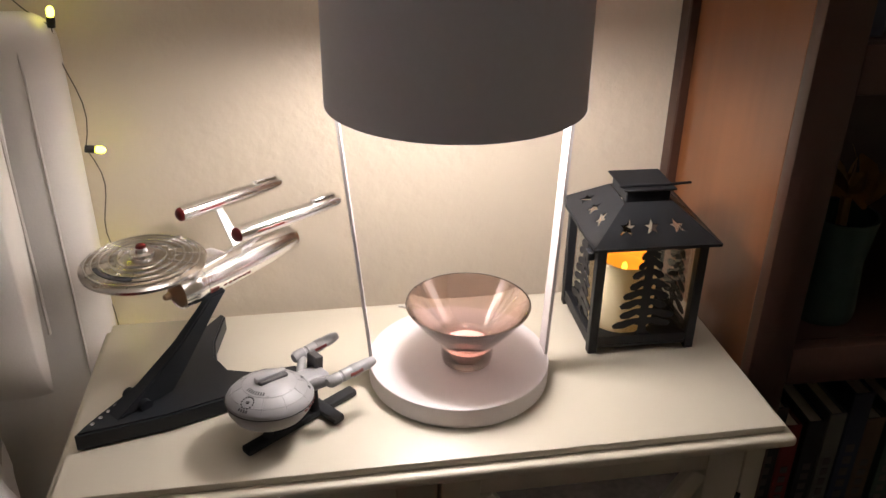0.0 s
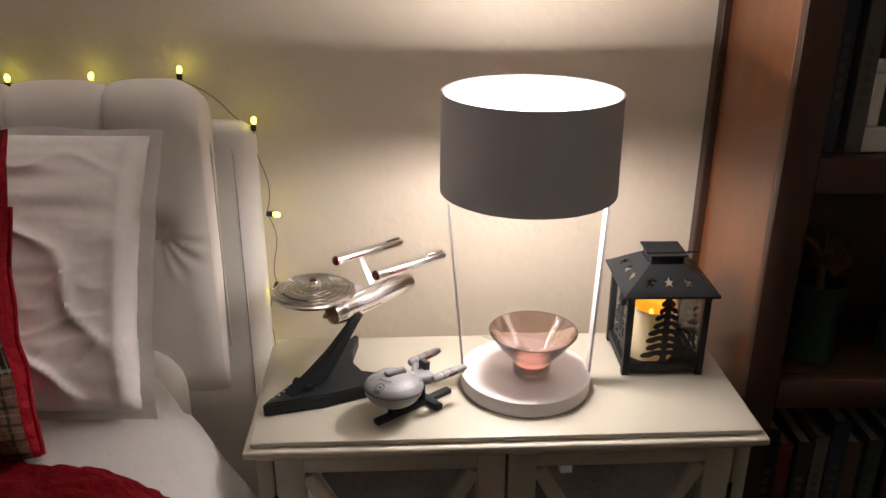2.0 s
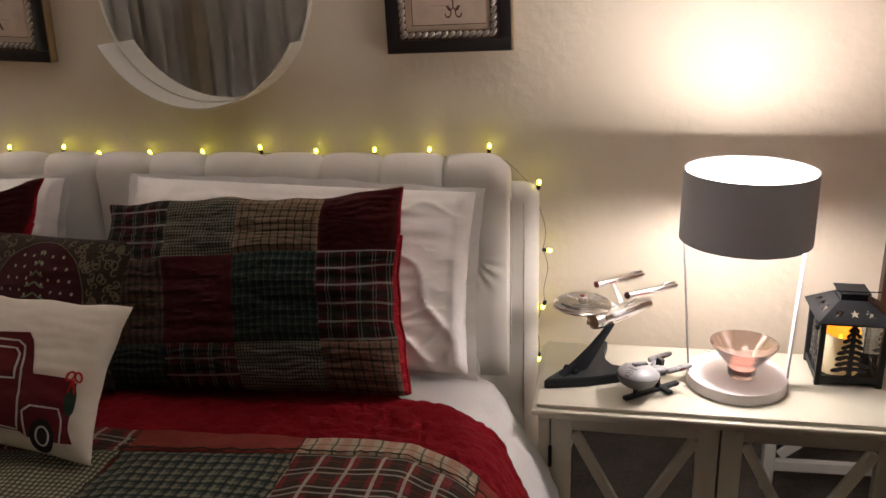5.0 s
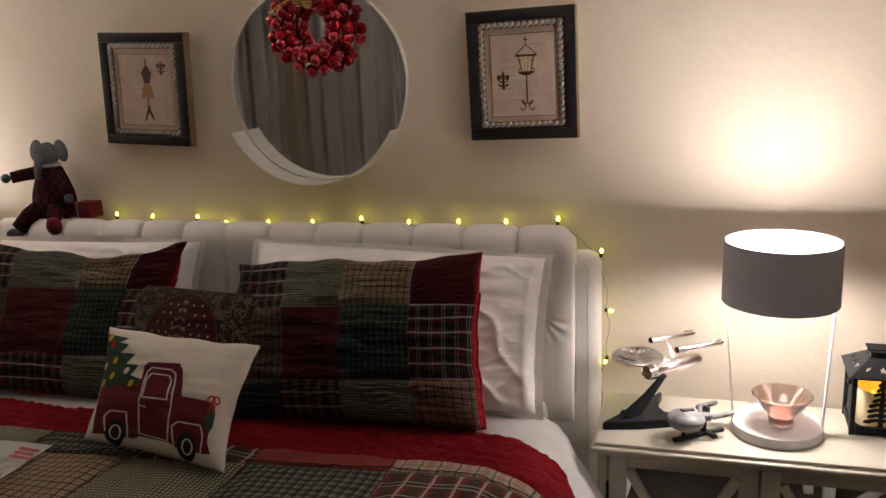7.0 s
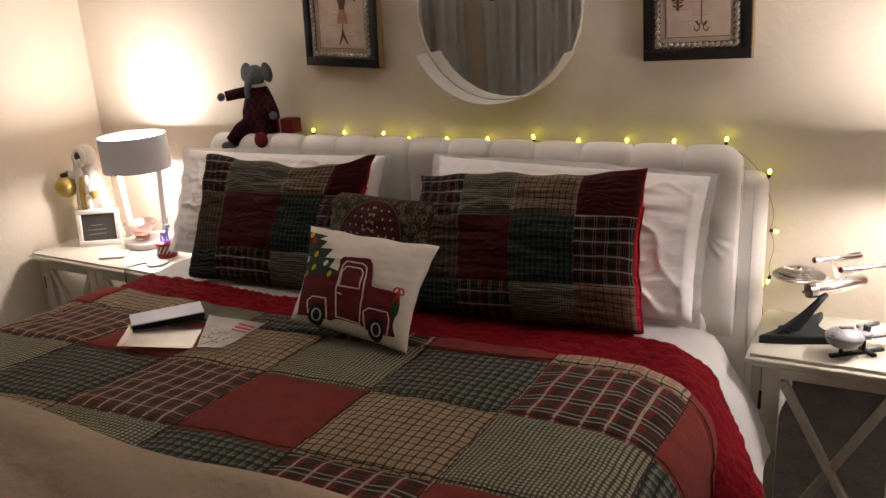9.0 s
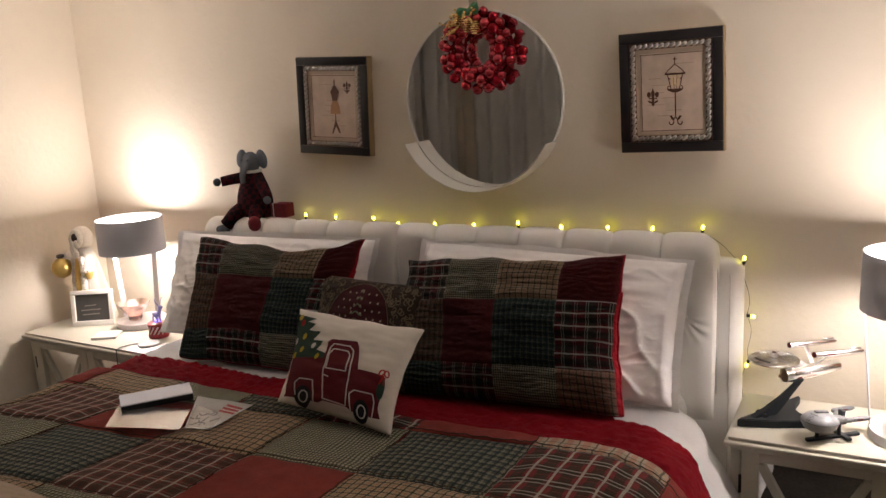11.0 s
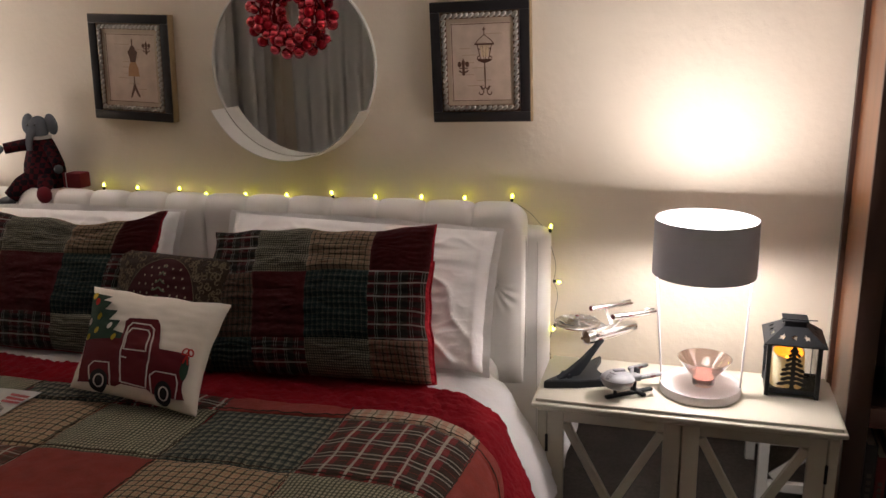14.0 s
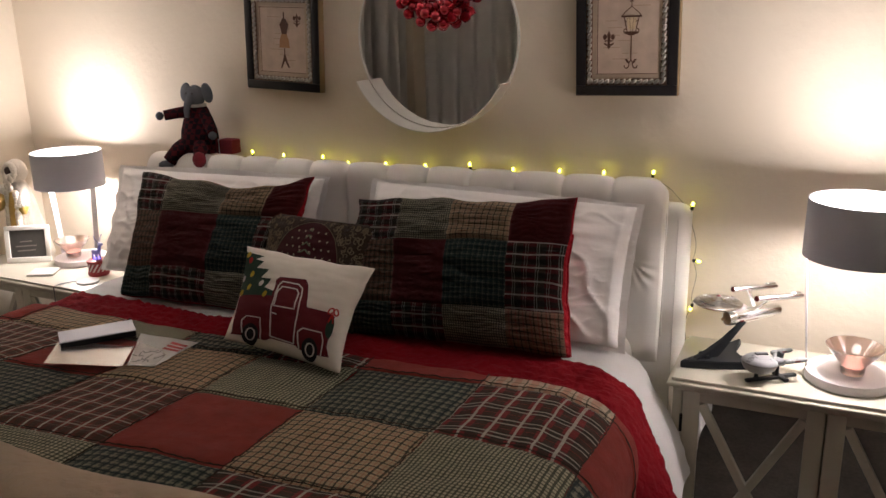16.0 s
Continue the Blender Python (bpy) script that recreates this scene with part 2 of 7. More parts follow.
M_GREY_SHADE = material("grey_lamp_shade", (0.58, 0.58, 0.64), 0.75, var=0.04, scale=200, bump=0.15, bump_scale=900, depth=0.0004)
M_SHADE_IN = material("white_shade_lining", (0.85, 0.84, 0.80), 0.6, var=0.01, bump=0)
# White coat, its faint pink painted in for light through the rose bowl.
M_WHITE_MATT = material("pink_tinged_powder_coat", (0.70, 0.655, 0.665), 0.35, var=0.02, bump=0.04, bump_scale=500, depth=0.0003)
M_GLOW_LENS = glowing("lit_lens_ring", LAMP_TINT, 7.0)
M_GLOW_UP, M_GLOW_DOWN = glowing("lit_upper_diffuser", LAMP_TINT, GLOW_UP), glowing("lit_lower_diffuser", LAMP_TINT, GLOW_DOWN)
M_BOWL = glass("rose_amber_glass", (0.88, 0.66, 0.59), 0.01, 1.8)
M_BOWL.node_tree.nodes["Principled BSDF"].inputs["Coat Weight"].default_value = 1.0
M_BOWL.node_tree.nodes["Principled BSDF"].inputs["Coat IOR"].default_value = 2.3
M_WAX = material("pink_wax", (0.66, 0.34, 0.29), 0.12, var=0.05, bump=0, coat=0.6)
M_LEATHER = material("white_leatherette", (0.84, 0.80, 0.755), 0.34, var=0.04, scale=18, bump=0.22, bump_scale=350, depth=0.0008)
M_BUTTON = material("white_button", (0.66, 0.62, 0.58), 0.35, bump=0.1)
M_SHEET = material("white_cotton_sheet", (0.92, 0.89, 0.88), 0.8, var=0.04, scale=15, bump=0.7, bump_scale=18, depth=0.009, sheen=0.1)
M_PILLOW = material("white_satin_pillow_case", (0.90, 0.865, 0.85), 0.40, var=0.04, scale=15, bump=0.6, bump_scale=14, depth=0.008, sheen=0.1)
M_RED = material("red_quilted_cotton", (0.31, 0.0125, 0.021), 0.9, var=0.18, scale=30, bump=1.0, bump_scale=60, depth=0.009, spec=0.12)
M_MATTRESS = material("mattress_ticking", (0.6, 0.57, 0.53), 0.9, bump=0.3)
M_BEDBASE = material("dark_bed_base", (0.05, 0.045, 0.045), 0.9, bump=0.3)
M_SEAM = material("frayed_seam", (0.060, 0.040, 0.030), 1.0, var=0.4, scale=300, bump=1, bump_scale=500, depth=0.002)
M_THROW = material("tan_fleece_throw", (0.66, 0.50, 0.36), 1.0, var=0.12, scale=14, bump=1.0, bump_scale=30, depth=0.012, sheen=0.15, spec=0.1)
M_CANVAS = material("cream_canvas", (0.70, 0.63, 0.55), 0.9, var=0.04, scale=30, bump=0.5, bump_scale=25, depth=0.004)

WHITE_T, GREEN_T = (0.62, 0.56, 0.46), (0.040, 0.043, 0.030)
PALE_T = (0.62, 0.585, 0.53)
C_BRICK = woven("brick_red_cotton", (0.37, 0.066, 0.050), [])
C_MAROON = woven("maroon_cotton", (0.102, 0.015, 0.016), [(1, 0.009, 0.5, 0.35, (0.088, 0.013, 0.015), 0.6)])
C_PLAID = woven("red_green_white_plaid", (0.27, 0.042, 0.042), [(0, 0.049, 0.5, 0.52, GREEN_T, 0.8), (1, 0.052, 0.5, 0.50, GREEN_T, 0.62), (0, 0.049, 0.97, 0.12, WHITE_T, 0.9), (0, 0.049, 0.0, 0.05, WHITE_T, 0.85), (1, 0.052, 0.36, 0.08, WHITE_T, 0.66), (1, 0.052, 0.62, 0.08, WHITE_T, 0.66), (1, 0.052, 0.0, 0.05, (0.45, 0.09, 0.07), 0.6)])
C_MAROON_PLAID = woven("maroon_white_plaid", (0.27, 0.070, 0.052), [(0, 0.037, 0.45, 0.42, (0.095, 0.064, 0.045), 0.75), (1, 0.044, 0.45, 0.45, (0.095, 0.064, 0.045), 0.55), (0, 0.037, 0.90, 0.13, WHITE_T, 0.95), (1, 0.044, 0.90, 0.09, WHITE_T, 0.6), (1, 0.022, 0.2, 0.08, WHITE_T, 0.22)])
C_SHAM_PLAID = woven("dark_maroon_plaid", (0.105, 0.020, 0.021), [(0, 0.080, 0.5, 0.42, GREEN_T, 0.75), (1, 0.046, 0.5, 0.40, (0.022, 0.026, 0.022), 0.75), (0, 0.080, 0.30, 0.030, PALE_T, 0.42), (0, 0.080, 0.40, 0.030, PALE_T, 0.42), (0, 0.080, 0.82, 0.030, PALE_T, 0.34), (0, 0.080, 0.92, 0.030, PALE_T, 0.30), (1, 0.046, 0.06, 0.13, PALE_T, 0.62)], crinkle=0.9)
C_TAN = woven("tan_check", (0.60, 0.455, 0.29), [(0, 0.019, 0.5, 0.22, GREEN_T, 0.84), (1, 0.019, 0.5, 0.20, GREEN_T, 0.80), (0, 0.019, 0.0, 0.22, (0.50, 0.19, 0.11), 0.6), (1, 0.019, 0.0, 0.22, (0.50, 0.19, 0.11), 0.5)])
C_BIG_CHECK = woven("beige_window_check", (0.62, 0.50, 0.37), [(0, 0.036, 0.5, 0.42, (0.60, 0.24, 0.15), 0.5), (0, 0.036, 0.0, 0.20, (0.07, 0.08, 0.05), 0.75), (1, 0.036, 0.0, 0.16, (0.07, 0.08, 0.05), 0.6)])
C_GREEN = woven("dark_green_check", (0.110, 0.122, 0.098), [(0, 0.019, 0.5, 0.24, (0.36, 0.33, 0.24), 0.72), (1, 0.019, 0.5, 0.24, (0.36, 0.33, 0.24), 0.72), (0, 0.019, 0.0, 0.42, (0.022, 0.036, 0.038), 0.85), (1, 0.019, 0.0, 0.42, (0.022, 0.036, 0.038), 0.85)])
# Next three: quilt checks darkened, with the shams' shade put into the colour.
C_SHAM_TAN = woven("shaded_crinkled_tan_check", (0.40, 0.295, 0.195), [(0, 0.021, 0.5, 0.17, GREEN_T, 0.8), (1, 0.021, 0.5, 0.17, GREEN_T, 0.8), (0, 0.021, 0.0, 0.2, (0.42, 0.17, 0.11), 0.45), (1, 0.021, 0.0, 0.2, (0.42, 0.17, 0.11), 0.35)], crinkle=0.9)
C_SHAM_SAGE = woven("shaded_crinkled_cream_check", (0.38, 0.345, 0.255), [(0, 0.0085, 0.5, 0.40, (0.05, 0.055, 0.045), 0.75), (1, 0.0085, 0.5, 0.40, (0.05, 0.055, 0.045), 0.75)], crinkle=0.9)
C_SHAM_GREEN = woven("shaded_crinkled_green_check", (0.034, 0.054, 0.047), [(0, 0.019, 0.5, 0.15, (0.17, 0.165, 0.13), 0.6), (1, 0.019, 0.5, 0.15, (0.17, 0.165, 0.13), 0.6), (0, 0.019, 0.0, 0.34, (0.014, 0.028, 0.034), 0.8), (1, 0.019, 0.0, 0.34, (0.014, 0.028, 0.034), 0.8)], crinkle=0.9)
C_ROSE_CHECK = woven("rose_brown_check", (0.30, 0.175, 0.125), [(0, 0.026, 0.5, 0.18, GREEN_T, 0.75), (1, 0.026, 0.5, 0.18, GREEN_T, 0.75), (0, 0.026, 0.0, 0.26, (0.30, 0.07, 0.055), 0.6), (1, 0.026, 0.0, 0.2, (0.42, 0.30, 0.20), 0.5)], crinkle=0.9)
C_SAGE = woven("sage_fine_check", (0.60, 0.55, 0.385), [(0, 0.0090, 0.5, 0.42, (0.075, 0.078, 0.050), 0.86), (1, 0.0090, 0.5, 0.40, (0.075, 0.078, 0.050), 0.74)])
C_SHAM_BROWN = woven("dark_brown_check", (0.15, 0.080, 0.055), [(0, 0.024, 0.5, 0.22, GREEN_T, 0.8), (1, 0.024, 0.5, 0.22, GREEN_T, 0.8), (0, 0.024, 0.0, 0.16, (0.30, 0.24, 0.18), 0.5)], crinkle=0.9)


# ---- the room ----
X_LEFT, X_RIGHT, Y_BACK, Z_TOP = -2.63, 1.75, -3.25, 2.44


def slab(name, x0, x1, y0, y1, z0, z1, mat_, label, category):
    return single(name, boxed(x0, x1, y0, y1, z0, z1), mat_, label, category, "structure", smooth=0)


slab("wall_north", X_LEFT - 0.1, X_RIGHT + 0.1, 0.0, 0.1, 0, Z_TOP, M_WALL, "cream painted textured wall behind the bed", "wall")
slab("wall_west", X_LEFT - 0.1, X_LEFT, Y_BACK, -0.0, 0, Z_TOP, M_WALL, "cream painted textured side wall", "wall")
slab("wall_east", X_RIGHT, X_RIGHT + 0.1, Y_BACK, -0.0, 0, Z_TOP, M_WALL, "cream painted textured side wall", "wall")
slab("wall_south", X_LEFT - 0.1, X_RIGHT + 0.1, Y_BACK - 0.1, Y_BACK, 0, Z_TOP, M_WALL, "cream painted wall behind curtains", "wall")
slab("floor", X_LEFT - 0.1, X_RIGHT + 0.1, Y_BACK - 0.1, 0.1, -0.1, 0.0, M_CARPET, "grey brown carpeted floor", "floor")
slab("ceiling", X_LEFT - 0.1, X_RIGHT + 0.1, Y_BACK - 0.1, 0.1, Z_TOP, Z_TOP + 0.1, M_CEIL, "off-white painted ceiling", "ceiling")

M_CURTAIN = material("pale_curtain", (0.88, 0.85, 0.81), 0.9, var=0.06, scale=10, bump=0.3, bump_scale=200)
M_ROD = material("curtain_rod_metal", (0.25, 0.24, 0.23), 0.35, 0.9, bump=0)


def curtain(a, b, seed):
    """Hangs from a to b, two places on the plan a little off the wall."""
    rng = random.Random(seed)
    a, b = Vector((*a, 0)), Vector((*b, 0))
    d = (b - a).normalized()
    out = Vector((-d.y, d.x, 0))
    t = thing("curtain", ((a.x + b.x) / 2, (a.y + b.y) / 2, 0.02), "pale full-length curtain hanging in soft folds", "curtain", "curtains on the walls behind")
    ph, ph2, ln = rng.uniform(0, 6), rng.uniform(0, 6), (b - a).length

    def sheet(u, v):
        s = ln * u
        return a + d * s + out * (0.032 * math.sin(s * 48 + ph + 0.5 * math.sin(v * 3 + s * 4)) + 0.018 * math.sin(s * 19 + ph2)) + Vector((0, 0, 0.02 + 2.23 * v))
    bm = add_grid(bmesh.new(), sheet, round(130 * ln), 8)
    bmesh.ops.solidify(bm, geom=bm.faces[:], thickness=0.003)
    part("drape", bm, M_CURTAIN, t, world_space=True, smooth=80)


k = 0
for a, b in ((-2.5, -1.62), (-1.60, -0.75), (-0.72, 0.1), (0.12, 0.95)):
    curtain((a, Y_BACK + 0.11), (b, Y_BACK + 0.11), k)
    curtain((X_LEFT + 0.11, -1.25 - 0.42 * k), (X_LEFT + 0.11, -1.655 - 0.42 * k), k + 10) if k < 4 else None
    k += 1
single("curtain_rod", tubed([(-2.45, Y_BACK + 0.11, 2.27), (1.1, Y_BACK + 0.11, 2.27)], 0.012, 12), M_ROD, "thin grey metal curtain rod", "curtain rod", "structure")
single("curtain_rod", tubed([(X_LEFT + 0.11, -1.15, 2.27), (X_LEFT + 0.11, -2.98, 2.27)], 0.012, 12), M_ROD, "thin grey metal curtain rod", "curtain rod", "structure")


# ---- the bed ----
BED_L, BED_R, BED_Z = -1.80, -0.02, 0.712
EDGE = 0.085


def bed_point(s, y, lift=0.0):
    """The bed's upper surface: s runs across it and on down its sides; lift is a height above the sheet."""
    near = min(max((y + 0.43) / 0.26, 0), 1)
    soft = min(max((y + 0.66) / 0.20, 0), 1)
    soft *= soft * (3 - 2 * soft)
    edge = EDGE + 0.12 * soft  # the shoulder is rounder and fuller beside the pillows
    lo, hi = BED_L + EDGE, BED_R - edge + 0.026 * soft * (1 - near) - 0.13 * near * near * (3 - 2 * near)
    if lo <= s <= hi:
        crown = 0.008 * math.sin(math.pi * (s - lo) / (hi - lo))
        return Vector((s, y, BED_Z + lift + crown + 0.016 * soft))
    far, side, sign, edge = (s - hi, hi, 1, edge) if s > hi else (lo - s, lo, -1, EDGE)
    r, quarter = edge + lift, edge * math.pi / 2
    if far < quarter:
        a = far / edge
        return Vector((side + sign * r * math.sin(a), y, BED_Z - edge + r * math.cos(a) + 0.016 * soft))
    return Vector((side + sign * (r + 0.06 * (far - quarter)), y, BED_Z - edge - (far - quarter) + 0.016 * soft))


bed = thing("bed", (-0.96, -1.05, 0), "wide bed with a mattress on a dark base", "bed")
part("mattress", boxed(BED_L + 0.012, BED_R - 0.125, -2.10, -0.12, 0.36, BED_Z - 0.012, 0.07, 4), M_MATTRESS, bed, world_space=True)
part("bed_base", boxed(BED_L + 0.03, BED_R - 0.14, -2.09, -0.12, 0.08, 0.355, 0.01), M_BEDBASE, bed, world_space=True)
for x in (BED_L + 0.1, BED_R - 0.22):
    for y in (-2.0, -0.2):
        part("leg", lathed([(0, 0), (0.025, 0), (0.03, 0.08), (0, 0.08)], 16, Matrix.Translation((x, y, 0))), M_BEDBASE, bed, world_space=True)


def cloth(y_top, y_foot, s0, s1, lift, thick, waves, nu=150, nv=70, flare=0.0):
    def sheet(u, v):
        s = s0 + (s1 - s0) * u
        yt, yf = y_top(s), y_foot(s)
        y = yt + (yf - yt) * v
        s = min(s, BED_R + 0.02) if y < -0.80 and s1 < BED_R + 0.15 else s
        drop = max(0.0, s - (BED_R - 0.02), (BED_L + 0.02) - s)
        if lift < 0.01:
            waves_ = waves * (1 + 2.8 * min(1, max(0, (y + 0.50) / 0.15)))
            crease = 0.010 * min(1, max(0, (y + 0.47) / 0.05)) * max(0.0, 1 - abs(3.2 * noise.noise(Vector((s * 4 - y * 3, y * 7 + s * 2, 12))))) ** 3
        else:
            waves_, crease = waves, 0.0
        h = crease + lift + waves_ * noise.noise(Vector((s * 5, y * 5, lift * 90))) + 0.4 * waves_ * noise.noise(Vector((s * 16, y * 13, 3)))
        if lift > 0.013:
            h += 0.0070 * abs(noise.noise(Vector((s * 19, y * 15, 8)))) - 0.002
            h += 0.0085 * abs(noise.noise(Vector((s * 34 + y * 12, y * 46 - s * 10, 4)))) - 0.002
            cell = 2.2 * noise.noise(Vector((s * 6, y * 6, 21)))
            h += 0.0042 * math.sqrt(abs(math.sin(s * 96 + cell) * math.sin(y * 96 + cell))) - 0.002
        p = bed_point(s, y, max(h, lift * 0.5))
        p.x += min(drop, 0.2) * 0.10 * math.sin(y * 17 + lift * 100) * (1 if s > 0 - 0.5 else -1)
        if s > -0.5:
            p.x += flare * max(0.0, BED_Z - 0.06 - p.z) * min(1.0, max(0.0, (y + 0.82) / 0.10)) * min(1.0, max(0.0, (-0.33 - y) / 0.12))
        return p
    bm = add_grid(bmesh.new(), sheet, nu, nv, lambda u, v: (s0 + (s1 - s0) * u, y_top(0) + (y_foot(0) - y_top(0)) * v))
    bmesh.ops.solidify(bm, geom=bm.faces[:], thickness=-thick)
    return bm


sheet_bm = cloth(lambda s: -0.16, lambda s: -2.06, BED_L - 0.28, BED_R + 0.185, 0.004, 0.002, 0.004, flare=0.42)
single("bed_sheet", sheet_bm, M_SHEET, "white cotton sheet hanging over the mattress edge", "sheet")
red_top = lambda s: max(-0.672, -0.42 - 0.042 * min(1, max(0, (s + 0.60) / 0.28)) - 0.044 * min(1, max(0, (s + 0.29) / 0.07)) - 0.184 * min(1, max(0, (-s - 0.3) / 0.9)) - 0.08 * max(0, s + 0.22) - 0.30 * max(0, s + 0.11) - 0.50 * max(0, s + 0.03)) + 0.008 * math.sin(s * 7)
red_bm = cloth(red_top, lambda s: -1.55, BED_L - 0.10, BED_R + 0.150, 0.014, 0.006, 0.010, 320, 200, flare=0.60)
single("red_blanket", red_bm, M_RED, "bright red stitched blanket folded under the quilt", "blanket")

# The patchwork quilt: columns across the bed, rows that run a little aslant.
COLS = [0.30, -0.062, -0.347, -0.628, -0.895, -1.168, -1.440, -1.725, -1.95]
ROWS_Y = [-0.676, -0.719, -0.956, -1.206, -1.482, -1.75, -2.02]
SKEW = 0.105
CLOTH_GRID = [
    (C_BRICK, C_BIG_CHECK, C_BRICK, C_PLAID, C_GREEN, C_SAGE, C_TAN, C_BRICK),
    (C_BRICK, C_PLAID, C_GREEN, C_SAGE, C_TAN, C_BRICK, C_MAROON_PLAID, C_TAN),
    (C_GREEN, C_SAGE, C_TAN, C_BRICK, C_MAROON_PLAID, C_GREEN, C_SAGE, C_MAROON_PLAID),
    (C_PLAID, C_BRICK, C_PLAID, C_GREEN, C_SAGE, C_TAN, C_BRICK, C_GREEN),
    (C_TAN, C_GREEN, C_SAGE, C_MAROON_PLAID, C_BRICK, C_PLAID, C_GREEN, C_SAGE),
    (C_SAGE, C_BRICK, C_TAN, C_GREEN, C_SAGE, C_BRICK, C_TAN, C_PLAID),
]
quilt = thing("patchwork_quilt", (-0.9, -1.3, 0.72), "patchwork quilt of red, green, tan and plaid cotton squares", "quilt")


def row_y(k, s):
    bend = 0.60 if k < 2 else 0.38
    if k == 0 and s < -0.35:
        return max(-0.742, ROWS_Y[0] + SKEW * (s + 0.35))
    if k == 1 and s < -0.35:
        return -0.719 + 0.17 * (s + 0.35) if s > -0.7 else max(-0.868, -0.7785 + 0.12 * (s + 0.7))
    return ROWS_Y[k] + SKEW * (min(max(s, -2.0), 0.06) + 0.35) - bend * min(0.21, max(0, s + 0.165))


def slant(s, y):
    """The columns lean a little towards the far side of the bed."""
    return s + 0.22 * min(1, max(0, (-s - 0.75) / 0.6)) * (y + 1.06)


def quilt_edge(y):
    """Where the quilt's side hem hangs, in metres across the bed and down its side."""
    return 0.30 + 0.012 * math.sin(y * 9)


def quilt_point(s, y, puff):
    w = 0.006 * noise.noise(Vector((s * 7, y * 7, 5))) + 0.003 * noise.noise(Vector((s * 22, y * 22, 9)))
    return bed_point(s, y, 0.026 + puff + w)


for r in range(len(ROWS_Y) - 1):
    for c in range(len(COLS) - 1):
        s1, s0 = COLS[c], COLS[c + 1]

        def patch(u, v, s0=s0, s1=s1, r=r, c=c):
            right = s1
            for _ in range(3 if c == 0 else 0):
                right = quilt_edge(row_y(r + 1, right) * (1 - v) + row_y(r, right) * v)
            s = s0 + (right - s0) * u
            s += 0.004 * noise.noise(Vector((v * 3 + r, u * 3, c)))
            y = row_y(r + 1, s) * (1 - v) + row_y(r, s) * v
            edge = min(u, 1 - u, 2 * v, 2 - 2 * v)
            return quilt_point(slant(s, y), y, 0.006 * min(1, edge * 7) - 0.001)
        bm = add_grid(bmesh.new(), patch, 26, 26 if r else 14, lambda u, v, a=s0, w=s1 - s0, lo_=row_y(r + 1, (s0 + s1) / 2), hi_=row_y(r, (s0 + s1) / 2): (a + w * u, lo_ + (hi_ - lo_) * v))
        bmesh.ops.solidify(bm, geom=bm.faces[:], thickness=-0.006)
        part("patch", bm, CLOTH_GRID[r][c], quilt, world_space=True, smooth=70)
rag = random.Random(5)


def ragged(line):
    bm = bmesh.new()
    n = len(line)
    radii = [0.0007 + 0.0010 * rag.random() for _ in range(n)]
    return add_tube(bm, [p + Vector((rag.uniform(-1, 1), rag.uniform(-1, 1), rag.uniform(-0.5, 0.8))) * 0.0018 for p in line], radii, 5)


for k in range(1, len(ROWS_Y)):
    n = 260
    part("seam", ragged([quilt_point(s, row_y(k, s), 0.006) for s in (COLS[-1] + (quilt_edge(row_y(k, 0.0)) - COLS[-1]) * i / n for i in range(n + 1))]), M_SEAM, quilt, "dark frayed seam", True)
for s in COLS[1:]:
    n = 180
    y0, y1 = row_y(0, s), row_y(len(ROWS_Y) - 1, s)
    part("seam", ragged([quilt_point(slant(s + 0.004 * noise.noise(Vector((i * 0.05, s, 0))), y0 + (y1 - y0) * i / n), y0 + (y1 - y0) * i / n, 0.002) for i in range(n + 1)]), M_SEAM, quilt, "dark frayed seam", True)

# The throw over the foot of the bed.
def throw_top(s):
    return -1.352 + 0.08 * max(0.0, s + 0.75) + 0.010 * math.sin(s * 9)


def throw_sheet(u, v):
    s = -1.98 + (0.20 + 1.98) * u
    yt = throw_top(s)
    y = yt + (-2.08 - yt) * v
    fold = 0.045 * min(1, v * 9) ** 0.5 + 0.012 * noise.noise(Vector((s * 4, y * 8, 2))) * min(1, v * 6) + 0.010 * math.sin(y * 38 + s * 6) * min(1, v * 4)
    return bed_point(s, y, 0.034 + fold)


bm = add_grid(bmesh.new(), throw_sheet, 120, 60)
bmesh.ops.solidify(bm, geom=bm.faces[:], thickness=-0.008)
single("throw_blanket", bm, M_THROW, "soft tan fleece throw spread over the foot of the bed", "blanket")

